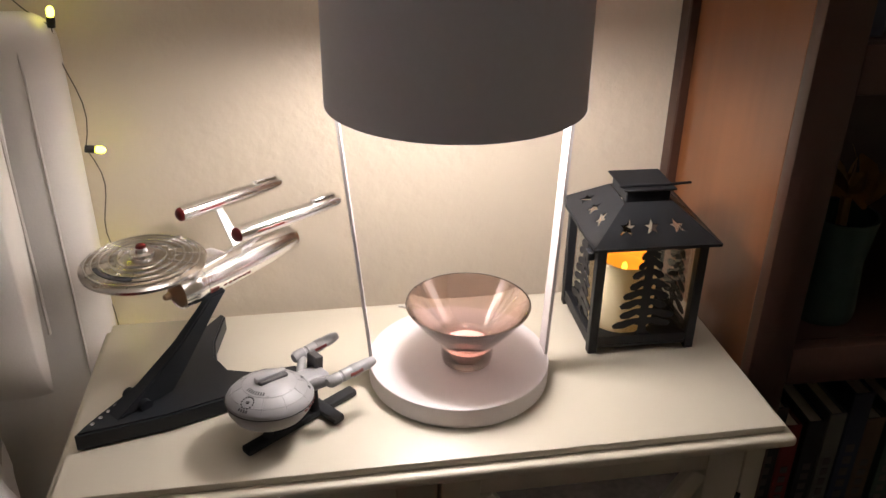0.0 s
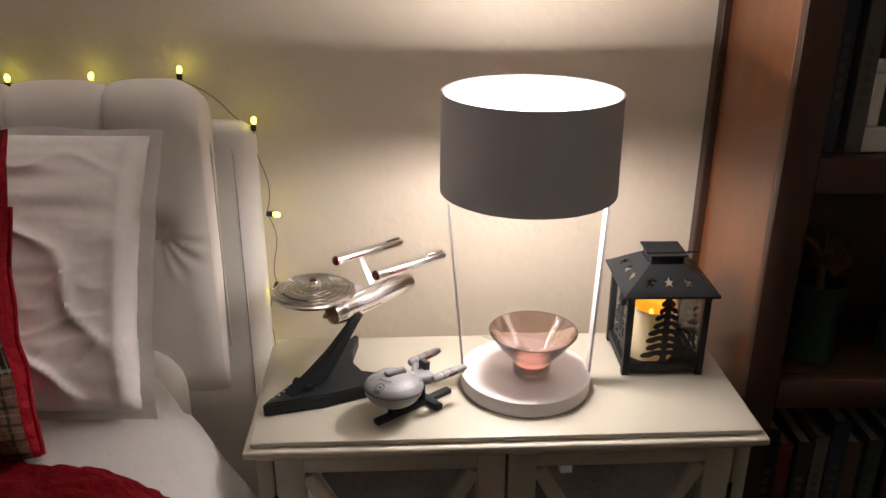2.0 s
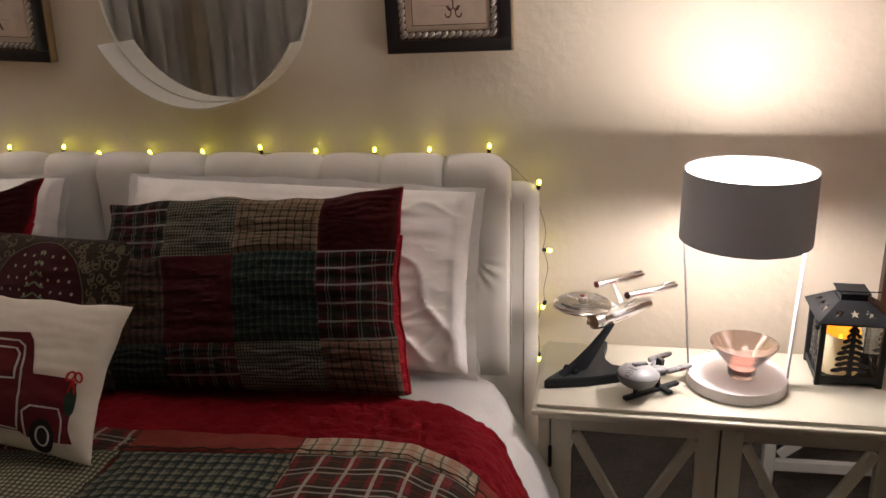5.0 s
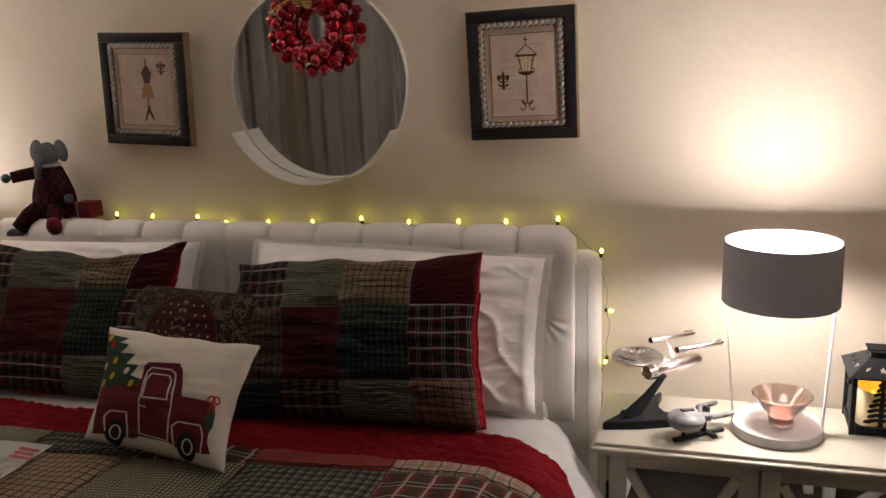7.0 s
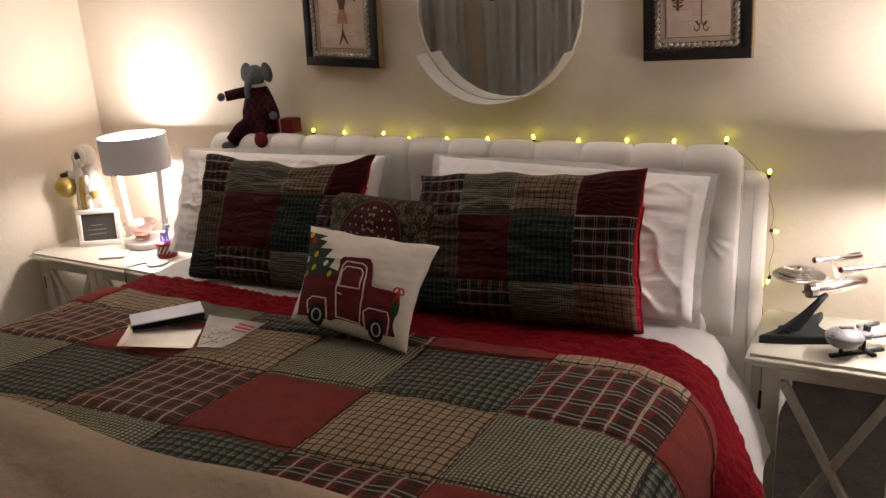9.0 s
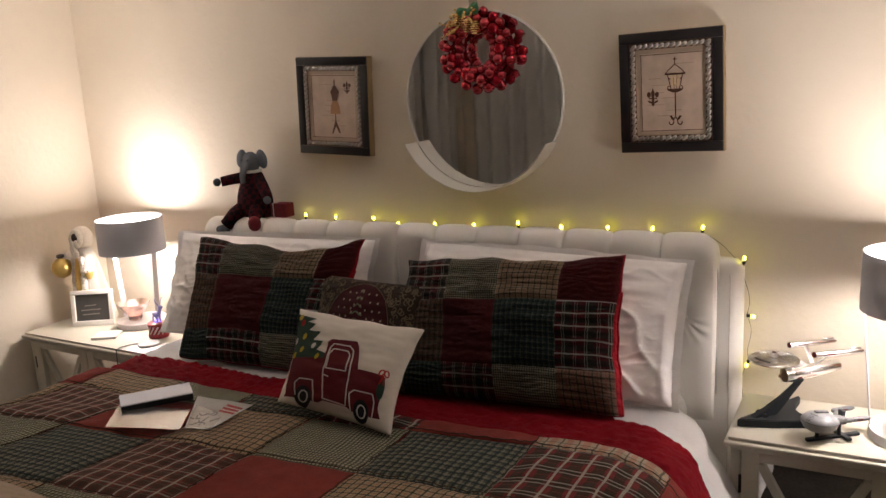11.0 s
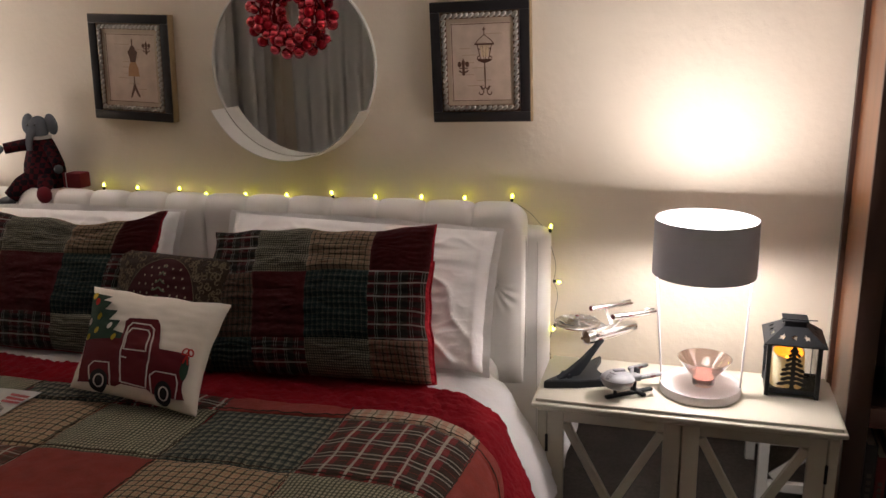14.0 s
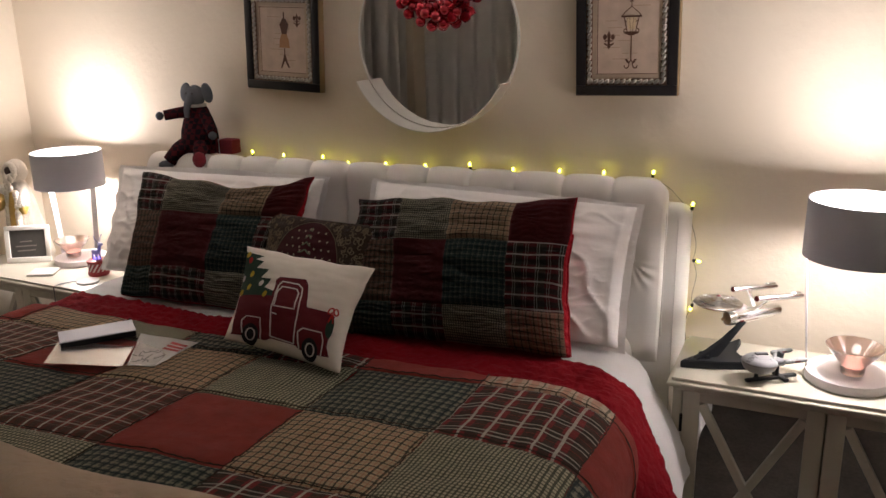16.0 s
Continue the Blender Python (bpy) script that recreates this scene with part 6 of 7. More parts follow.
part("hoop", tubed([Vector((WX + 0.080 * math.cos(a), -0.046, WZ + 0.086 * math.sin(a))) for a in [2 * math.pi * k / 40 for k in range(40)]], 0.006, 8, True), M_BAUBLE_MATT, wreath, world_space=True)
wr = random.Random(12)
ball_meshes = {}
for k, (mat_, r) in enumerate(((M_BAUBLE, 0.0172), (M_BAUBLE, 0.0156), (M_BAUBLE_MATT, 0.0164), (M_BAUBLE, 0.0138))):
    ball_meshes[k] = mesh_of("bauble", add_lathe(add_ball(bmesh.new(), (0, 0, 0), r, 3), [(0.003, r * 0.96), (0.003, r + 0.003), (0, r + 0.003)], 8), mat_)
for k in range(57):
    a = 2 * math.pi * (k + wr.uniform(-0.3, 0.3)) / 57 * 3
    phi = (k % 3) * 1.15 - 1.15 + wr.uniform(-0.35, 0.35)
    rr = 0.084 + 0.026 * math.sin(phi)
    ob = new("bauble", ball_meshes[wr.choice((0, 0, 1, 2, 3))])
    ob.parent = wreath
    ob.matrix_basis = Matrix.Translation((rr * math.cos(a), -0.008 - 0.024 * math.cos(phi) + wr.uniform(-0.003, 0.003), rr * math.sin(a))) @ Euler((wr.uniform(0, 6), wr.uniform(0, 6), 0)).to_matrix().to_4x4()
for k in range(9):
    a = radians(118 + wr.uniform(-34, 30))
    p0 = Vector((WX + 0.085 * math.cos(a), -0.078, WZ + 0.088 * math.sin(a)))
    d = Vector((wr.uniform(-1, 1), wr.uniform(-0.5, 0.1), wr.uniform(-0.6, 1))).normalized()
    bm = tubed([p0, p0 + d * 0.02, p0 + d * 0.042], 0.0012, 5)
    for q in range(6):
        add_ball(bm, p0 + d * (0.010 + 0.006 * q) + Vector((wr.uniform(-1, 1), wr.uniform(-1, 0), wr.uniform(-1, 1))) * 0.006, 0.0042, 1)
    part("gold_sprig", bm, M_GOLD, wreath, "gold berry sprig", True)
for cx_, cz_ in ((-0.014, 0.072), (0.012, 0.066), (-0.040, 0.085)):
    bm = bmesh.new()
    for ring in range(6):
        for q in range(7):
            a = 2 * math.pi * (q + 0.5 * (ring % 2)) / 7
            rad = 0.0115 * math.sin(math.pi * (ring + 1) / 7.2)
            add_ball(bm, (WX + cx_ + rad * math.cos(a), -0.080 + rad * math.sin(a) * 0.8, WZ + cz_ - 0.018 + 0.0062 * ring), 0.0042, 1, (1, 1, 0.6))
    part("pine_cone", bm, M_GOLD, wreath, "small gold pine cone", True)
for k in range(5):
    a = radians(80 + 14 * k)
    c = Vector((WX + 0.012 - 0.015 * k, -0.074, WZ + 0.100 + 0.006 * math.sin(k * 2)))
    bm = add_grid(bmesh.new(), lambda u, v: c + Matrix.Rotation(a - 1.2, 3, "Y") @ Vector(((u - 0.5) * 0.022 * math.sin(math.pi * min(max(v, 0.02), 0.98)), -0.006 * math.sin(math.pi * v) + 0.008 * abs(u - 0.5), (v - 0.2) * 0.042)), 4, 8)
    part("leaf", bm, M_LEAF, wreath, "green foil leaf", True)
rib = bmesh.new()
add_box(rib, WX - 0.030, WX - 0.002, -0.0285, -0.0275, WZ + 0.08, 1.98, 0.0)
part("hanging_ribbon", rib, M_RIBBON, wreath, "beige hanging ribbon", True)

# ---- string of fairy lights ----
M_WIRE = material("dark_green_wire", (0.09, 0.07, 0.045), 0.5, bump=0)
M_SOCKET = material("black_socket", (0.02, 0.018, 0.018), 0.4, bump=0)
M_FAIRY = glowing("yellow_green_bulb", (0.92, 0.88, 0.06), 16.0)
string = thing("fairy_lights", (-0.75, -0.045, 1.10), "string of small yellow fairy lights along the headboard", "string lights")
BULBS = [(-1.499, 1.085), (-1.369, 1.081), (-1.212, 1.084), (-1.117, 1.069), (-0.978, 1.074), (-0.838, 1.078), (-0.689, 1.091), (-0.55, 1.085), (-0.409, 1.09), (-0.281, 1.093), (-0.146, 1.103)]
spots = [(Vector((x, -0.026, z)), Vector((0.25 * math.sin(x * 40), -0.1, 1))) for x, z in BULBS]
spots += [(Vector((-0.034, -0.050, 1.030)), Vector((0.1, 0, 1))), (Vector((-0.008, -0.048, 0.872)), Vector((1, 0.1, -0.15))), (Vector((-0.025, -0.046, 0.733)), Vector((-0.35, 0, -1))), (Vector((-0.030, -0.042, 0.60)), Vector((0.2, 0, -1)))]
joints = []
for p, d in spots:
    d = d.normalized()
    base = p - d * 0.013
    joints.append(base - d * 0.005)
    side = d.orthogonal().normalized()
    m = Matrix((side, d.cross(side), d)).transposed().to_4x4()
    m.translation = base
    sock = part("socket", lathed([(0, -0.006), (0.0042, -0.006), (0.0046, 0.0035), (0.004, 0.005), (0, 0.005)], 12, m), M_SOCKET, string, "black bulb socket", True)
    part("bulb", lathed([(0.0028, 0.005), (0.0040, 0.008), (0.0040, 0.0125), (0.0024, 0.0155), (0, 0.0165)], 14, m), M_FAIRY, sock, "lit yellow bulb", True)
wire = [Vector((-1.72, -0.03, 1.055))]
for a, b in zip(joints, joints[1:]):
    for k in range(8):
        f = k / 8
        q = a.lerp(b, f)
        sag = 4 * f * (1 - f)
        if a.x < -0.1 and b.x < -0.1:
            q.z += -0.004 * sag + 0.004 * math.sin(7 * f + a.x * 9)
        else:
            q.x += 0.012 * sag * math.sin(3 * f + a.z * 30)
            q.y += 0.006 * sag
        wire.append(q)
wire += [joints[-1], Vector((-0.02, -0.03, 0.5)), Vector((-0.024, -0.03, 0.3))]
part("wire", tubed(wire, 0.0007, 6), M_WIRE, string, "thin dark wire", True)


# ---- soft toy on the headboard, with a parcel ----
M_TOY_GREY = material("grey_plush", (0.13, 0.135, 0.15), 1.0, var=0.15, scale=120, bump=0.8, bump_scale=400, depth=0.002, spec=0.1)
M_TOY_WHITE = material("white_plush", (0.6, 0.58, 0.55), 1.0, var=0.1, scale=120, bump=0.8, bump_scale=400, depth=0.002)


def checked(name, dark, light, size):
    """Woollen cloth in a two-colour check."""
    m = material(name, dark, 1.0, var=0.3, scale=90, bump=0.6, bump_scale=300, depth=0.001, spec=0.1)
    n, l = m.node_tree.nodes, m.node_tree.links
    tex, check, mix = n.new("ShaderNodeTexCoord"), n.new("ShaderNodeTexChecker"), n.new("ShaderNodeMix")
    check.inputs["Scale"].default_value = 1 / size
    l.new(tex.outputs["Object"], check.inputs["Vector"])
    mix.data_type = "RGBA"
    mix.inputs["B"].default_value = (*light, 1)
    base = n["Principled BSDF"].inputs["Base Color"]
    l.new(base.links[0].from_socket, mix.inputs["A"])
    l.new(check.outputs["Fac"], mix.inputs["Factor"])
    l.new(mix.outputs["Result"], base)
    return m


M_TOY_COAT = checked("dark_red_checked_coat", (0.014, 0.009, 0.012), (0.060, 0.009, 0.012), 0.017)
M_TOY_RED = material("red_plush_boot", (0.16, 0.012, 0.02), 1.0, var=0.2, scale=90, bump=0.5, bump_scale=300)
M_TOY_BLACK = material("black_bead", (0.01, 0.01, 0.01), 0.3, bump=0)
EX, EY = -1.668, -0.088


def plush(x, y, z):
    return Vector((EX + x, EY + y, z))


bm = bmesh.new()
add_lathe(bm, [(0, 1.082), (0.050, 1.086), (0.062, 1.115), (0.058, 1.16), (0.046, 1.20), (0.034, 1.232), (0.024, 1.245), (0, 1.247)], 28, Matrix.Translation((EX, EY, 0)) @ Matrix.Diagonal((1.18, 0.85, 1, 1)), 1)
add_ball(bm, plush(0.004, -0.008, 1.272), 0.033, 3, (0.95, 0.95, 1.15), slot=0)
add_tube(bm, [plush(0.004, -0.032, 1.268), plush(0.002, -0.047, 1.250), plush(0.0, -0.052, 1.228), plush(-0.002, -0.050, 1.208)], [0.015, 0.012, 0.010, 0.008], 12, 0)
for sg in (-1, 1):
    add_ball(bm, plush(0.004 + sg * 0.047, -0.002, 1.284), 0.030, 3, (0.78, 0.26, 1.12), Matrix.Rotation(radians(-18 * sg), 4, "Y"), 0)
    add_ball(bm, plush(0.004 + sg * 0.014, -0.038, 1.284), 0.0035, 1, slot=4)
add_lathe(bm, [(0.022, 1.236), (0.037, 1.239), (0.038, 1.247), (0.022, 1.250)], 24, Matrix.Translation((EX, EY - 0.004, 0)) @ Matrix.Diagonal((1, 0.85, 1, 1)), 2)
add_tube(bm, [plush(-0.030, -0.01, 1.222), plush(-0.062, -0.035, 1.218), plush(-0.092, -0.062, 1.212)], [0.020, 0.018, 0.017], 12, 1)
add_ball(bm, plush(-0.104, -0.072, 1.211), 0.014, 2, slot=0)
add_tube(bm, [plush(0.034, -0.008, 1.218), plush(0.066, -0.022, 1.185), plush(0.086, -0.035, 1.160)], [0.020, 0.018, 0.016], 12, 1)
add_ball(bm, plush(0.092, -0.040, 1.151), 0.014, 2, slot=0)
add_tube(bm, [plush(-0.026, -0.020, 1.120), plush(-0.050, -0.052, 1.100), plush(-0.078, -0.072, 1.064)], [0.030, 0.027, 0.024], 12, 1)
add_ball(bm, plush(-0.090, -0.078, 1.050), 0.022, 2, (1.3, 1, 0.75), slot=0)
add_tube(bm, [plush(0.026, -0.020, 1.120), plush(0.040, -0.048, 1.105), plush(0.048, -0.066, 1.088)], [0.028, 0.024, 0.018], 12, 1)
add_ball(bm, plush(0.056, -0.074, 1.076), 0.024, 2, (1.0, 0.9, 1.15), slot=3)
for v in bm.verts:  # it leans back against the wall
    rise = max(0.0, v.co.z - 1.10)
    v.co += Vector((-0.20 * rise, 0.22 * rise, -0.006))
single("toy_elephant", bm, [M_TOY_GREY, M_TOY_COAT, M_TOY_WHITE, M_TOY_RED, M_TOY_BLACK], "grey plush elephant in a dark red checked coat on the headboard", "soft toy", smooth=60)
parcel = thing("toy_parcel", (EX + 0.112, -0.08, 1.083), "small dark red toy parcel with a pale ribbon", "parcel")
part("box", boxed(EX + 0.078, EX + 0.146, -0.102, -0.055, 1.083, 1.131, 0.004, 2), M_TOY_RED, parcel, world_space=True)
part("ribbon", boxed(EX + 0.090, EX + 0.094, -0.1028, -0.0542, 1.0825, 1.1318, 0.001, 1), M_TOY_WHITE, parcel, "pale ribbon", True)

# ---- on the far nightstand ----
M_FIG_WHITE = material("white_fur_cloth", (0.74, 0.68, 0.60), 0.95, var=0.15, scale=90, bump=0.9, bump_scale=220, depth=0.004)
M_FIG_GOLD = material("gold_lame_cloth", (0.50, 0.34, 0.10), 0.35, 0.7, var=0.3, scale=60, bump=0.6, bump_scale=140, depth=0.003)
M_FIG_DARK = material("dark_brown_felt", (0.05, 0.03, 0.025), 0.9, bump=0.2)
FX, FY = -2.505, -0.188
bm = bmesh.new()
fur = random.Random(6)
add_lathe(bm, [(0, 0.7005), (0.096, 0.7005), (0.099, 0.712), (0.088, 0.77), (0.075, 0.84), (0.062, 0.91), (0.051, 0.955), (0.034, 0.985), (0.020, 0.998), (0, 1.0)], 48, Matrix.Translation((FX, FY, 0)) @ Matrix.Diagonal((1, 0.62, 1, 1)), 0)
for v in bm.verts:  # soft folds in the robe, which swings out to one side
    low = max(0.0, min(1.0, (0.96 - v.co.z) / 0.25))
    v.co += Vector((0.024 * low + 0.004 * low * math.sin(14 * math.atan2(v.co.y - FY, v.co.x - FX)), 0, 0))
add_lathe(bm, [(0.034, 0.702), (0.031, 0.80), (0.025, 0.90), (0.014, 0.95), (0, 0.955)], 24, Matrix.Translation((FX + 0.020, FY - 0.044, 0)) @ Matrix.Diagonal((1, 0.7, 1, 1)), 1)
for k in range(34):
    side, f = k % 2, (k // 2) / 16
    c = Vector((FX + 0.020 + (0.036 - 0.012 * f) * (1 if side else -1), FY - 0.060 + 0.012 * f, 0.712 + 0.235 * f))
    add_ball(bm, c + Vector((fur.uniform(-1, 1), fur.uniform(-1, 1), 0)) * 0.002, fur.uniform(0.011, 0.014), 2, (1, 0.8, 1.2), slot=0)
add_ball(bm, (FX, FY, 1.024), 0.042, 3, (1, 0.92, 1.12), slot=0)
for k in range(20):
    a = 2 * math.pi * k / 20
    add_ball(bm, (FX + 0.004 + 0.026 * math.cos(a), FY - 0.032 + 0.004 * math.sin(a), 1.026 + 0.028 * math.sin(a)), fur.uniform(0.010, 0.013), 2, slot=0)
add_ball(bm, (FX + 0.004, FY - 0.034, 1.030), 0.019, 2, (1.1, 0.5, 0.95), slot=2)
for k in range(12):
    add_ball(bm, (FX + 0.004 + fur.uniform(-0.020, 0.020) * (1 - k / 16), FY - 0.042, 1.008 - 0.006 * k), 0.012, 2, (1, 0.7, 1.3), slot=0)
add_tube(bm, [(FX - 0.034, FY - 0.01, 0.960), (FX - 0.056, FY - 0.040, 0.945), (FX - 0.060, FY - 0.058, 0.955)], [0.026, 0.024, 0.022], 14, 0)
add_tube(bm, [(FX + 0.034, FY - 0.012, 0.962), (FX + 0.056, FY - 0.030, 0.925), (FX + 0.064, FY - 0.040, 0.903)], [0.026, 0.023, 0.021], 14, 0)
add_tube(bm, [(FX + 0.060, FY - 0.036, 0.908), (FX + 0.070, FY - 0.044, 0.888), (FX + 0.073, FY - 0.046, 0.872)], [0.019, 0.016, 0.007], 12, 1)
for k in range(9):
    a = 2 * math.pi * k / 9
    add_ball(bm, (FX + 0.064 + 0.018 * math.cos(a), FY - 0.041 + 0.012 * math.sin(a), 0.905 + 0.006 * math.cos(a)), 0.009, 2, slot=0)
add_ball(bm, (FX - 0.056, FY - 0.066, 0.914), 0.041, 3, slot=1)
add_lathe(bm, [(0.008, 0.950), (0.011, 0.955), (0.016, 0.958), (0.013, 0.966), (0, 0.967)], 16, Matrix.Translation((FX - 0.058, FY - 0.066, 0)), 2)
bmesh.ops.translate(bm, vec=(0, 0, FAR_TOP - 0.70), verts=bm.verts)
single("gold_figurine", bm, [M_FIG_WHITE, M_FIG_GOLD, M_FIG_DARK], "robed white and gold figurine holding a gold globe", "figurine", smooth=60)

M_FRAME_WHITE = material("white_wood_frame", (0.74, 0.71, 0.66), 0.45, var=0.04, bump=0.1)
M_SLATE = material("dark_chalkboard", (0.045, 0.040, 0.036), 0.7, var=0.25, scale=40, bump=0.05)
M_CHALK = material("faint_chalk", (0.20, 0.18, 0.16), 0.9, bump=0)
fa, fb = Vector((-2.458, -0.318, FAR_TOP + 0.0005)), Vector((-2.324, -0.232, FAR_TOP + 0.0005))
fd = (fb - fa).normalized()
fn = Vector((fd.y, -fd.x, 0))
fm = Matrix((fd, -fn, UP)).transposed().to_4x4()
fm.translation = fa
fm = fm @ Matrix.Rotation(radians(-8), 4, "X")
FWD, FHT = (fb - fa).length, 0.138
sign = thing("chalkboard_frame", (fa + fb) / 2, "small white framed chalkboard standing on the nightstand", "picture frame")
for nm, b in (("frame_bar", (0, FWD, 0, 0.020)), ("frame_bar", (0, FWD, FHT - 0.016, FHT)), ("frame_bar", (0, 0.016, 0.020, FHT - 0.016)), ("frame_bar", (FWD - 0.016, FWD, 0.020, FHT - 0.016))):
    part(nm, boxed(b[0], b[1], -0.004, 0.012, b[2], b[3], 0.0015, 2, fm), M_FRAME_WHITE, sign, world_space=True)
part("board", boxed(0.014, FWD - 0.014, 0.003, 0.007, 0.018, FHT - 0.014, m=fm), M_SLATE, sign, "dark chalkboard", True, 0)
bm = bmesh.new()
for k, (x, w) in enumerate(((0.050, 0.045), (0.035, 0.075), (0.040, 0.065))):
    add_ribbon(bm, [(x, 0.078 - 0.017 * k), (x + w, 0.080 - 0.017 * k)], 0.0045, lambda u, v: fm @ Vector((u, 0.0024, v)), step=0.02)
part("chalk_bar", bm, M_CHALK, sign, "faint bars of chalk writing", True, 0)

M_CANE_RED = material("red_ceramic", (0.30, 0.02, 0.025), 0.3, var=0.05, bump=0)
M_CANE_WHITE = material("white_ceramic", (0.72, 0.66, 0.64), 0.3, var=0.03, bump=0)
M_BLUE = glowing("blue_led_plastic", (0.20, 0.16, 1.0), 2.2)
M_DEER = material("blue_glow_pewter", (0.30, 0.29, 0.36), 0.35, 0.5, var=0.1, bump=0.1)
# Faint emission stands in for the blue LED light falling on the deer.
M_DEER.node_tree.nodes["Principled BSDF"].inputs["Emission Color"].default_value = (0.25, 0.2, 1.0, 1)
M_DEER.node_tree.nodes["Principled BSDF"].inputs["Emission Strength"].default_value = 0.10
GX, GY = -2.023, -0.279
globe = thing("striped_light_ornament", (GX, GY, FAR_TOP), "red and white striped ornament with a blue-lit figure", "ornament")
part("drum", lathed([(0, 0.0005), (0.034, 0.0005), (0.036, 0.004), (0.036, 0.012), (0.0335, 0.015), (0.0335, 0.046), (0.036, 0.048), (0.036, 0.054), (0.030, 0.058), (0, 0.058)], 40), M_CANE_RED, globe)
for k in range(14):
    a0 = 2 * math.pi * k / 14

    def band(u, v, a0=a0):
        a = a0 + 0.20 * u + 0.55 * v
        return Vector((0.0341 * math.cos(a), 0.0341 * math.sin(a), 0.017 + 0.028 * v))
    part("stripe", add_grid(bmesh.new(), band, 3, 5), M_CANE_WHITE, globe, "white slanting stripe")
bm = bmesh.new()
for x, y in ((-0.012, -0.007), (-0.012, 0.007), (0.010, -0.007), (0.010, 0.007)):
    add_tube(bm, [(x, y, 0.058), (x * 1.0, y * 0.9, 0.078)], 0.0032, 8)
add_ball(bm, (0, 0, 0.084), 0.015, 2, (1.35, 0.8, 0.75))
add_tube(bm, [(0.014, 0, 0.088), (0.019, 0, 0.100), (0.021, 0, 0.110)], [0.007, 0.006, 0.005], 10)
add_ball(bm, (0.025, 0, 0.114), 0.0085, 2, (1.3, 0.8, 0.85))
for sg in (-1, 1):
    add_tube(bm, [(0.020, sg * 0.004, 0.120), (0.015, sg * 0.012, 0.134), (0.019, sg * 0.017, 0.146)], 0.0017, 6)
part("deer_figure", bm, M_DEER, globe, "small pewter deer with a painted blue glow")
part("light_disc", lathed([(0, 0.0625), (0.010, 0.0620), (0.013, 0.0585), (0, 0.0583)], 24), M_BLUE, globe, "blue LED light")
M_TILE = material("pale_ceramic_tile", (0.70, 0.66, 0.62), 0.3, var=0.06, bump=0)
single("coaster", boxed(-0.045, 0.045, -0.040, 0.040, 0, 0.008, 0.0015, 2, pose(-2.222, -0.348, FAR_TOP + 0.0004, 0, 0, 32)), M_TILE, "pale square coaster lying on the nightstand", "coaster")
pad = thing("charging_pad", (-1.984, -0.361, FAR_TOP), "flat white charging pad with a thin black cable", "charger")
part("disc", lathed([(0, 0.0004), (0.036, 0.0004), (0.038, 0.003), (0.036, 0.007), (0, 0.008)], 40), M_WHITE_MATT, pad)
part("cable", tubed([(-0.034, -0.010, 0.0035), (-0.050, -0.022, 0.0035), (-0.062, -0.045, 0.0035), (-0.066, -0.068, 0.0035), (-0.067, -0.0860, 0.001), (-0.067, -0.088, -0.08), (-0.06, -0.09, -0.25)], 0.0018, 8), M_SOCKET, pad, "thin black cable")

# ---- on the bed: a box and two papers ----
M_BOXTOP = material("white_card", (0.60, 0.60, 0.68), 0.5, var=0.03, bump=0)
M_BOXSIDE = material("black_card", (0.015, 0.014, 0.016), 0.4, bump=0)
M_GLOSS = material("glossy_white_sleeve", (0.92, 0.90, 0.90), 0.15, 0.80, var=0.06, scale=25, bump=0.3, bump_scale=16, depth=0.006, coat=0.8)
M_LEAFLET = material("printed_leaflet", (0.80, 0.75, 0.72), 0.30, var=0.2, scale=30, bump=0)
M_PRINT_RED = material("leaflet_red_print", (0.40, 0.03, 0.03), 0.4, var=0.2, bump=0)
M_PRINT_GREY = material("leaflet_grey_print", (0.34, 0.30, 0.28), 0.35, var=0.5, scale=55, bump=0)
M_PRINT_DARK = material("leaflet_dark_print", (0.12, 0.10, 0.10), 0.4, var=0.3, scale=90, bump=0)
bx = Vector((1.0, 1.36, 0)).normalized()
bmx = Matrix((bx, Vector((-bx.y, bx.x, 0)), UP)).transposed().to_4x4()
bmx.translation = (-1.306, -0.905, 0.7635)
small_box = thing("card_box", bmx.translation, "long black box with a plain white lid", "box")
part("tray", boxed(-0.086, 0.086, -0.040, 0.040, 0.0005, 0.0150, 0.001, 1, bmx), M_BOXSIDE, small_box, world_space=True)
part("lid", boxed(-0.087, 0.087, -0.041, 0.041, 0.0153, 0.0185, 0.001, 1, bmx), M_BOXTOP, small_box, "white lid", True)


def paper(name, corners, z, lift, mat_, label, category, slope=(0.0, 0.0)):
    a, b, c, d = (Vector((*p, 0)) for p in corners)

    def sheet(u, v):
        p = a * (1 - u) * (1 - v) + b * u * (1 - v) + c * u * v + d * (1 - u) * v
        rise = slope[0] * (p.x - (a.x + c.x) / 2) + slope[1] * (p.y - (a.y + c.y) / 2)
        return Vector((p.x, p.y, z + rise + lift * (noise.noise(Vector((u * 3, v * 3, z * 50))) * 0.5 + 0.5)))
    bm = add_grid(bmesh.new(), sheet, 14, 14)
    bmesh.ops.solidify(bm, geom=bm.faces[:], thickness=-0.0015)
    return single(name, bm, mat_, label, category), sheet


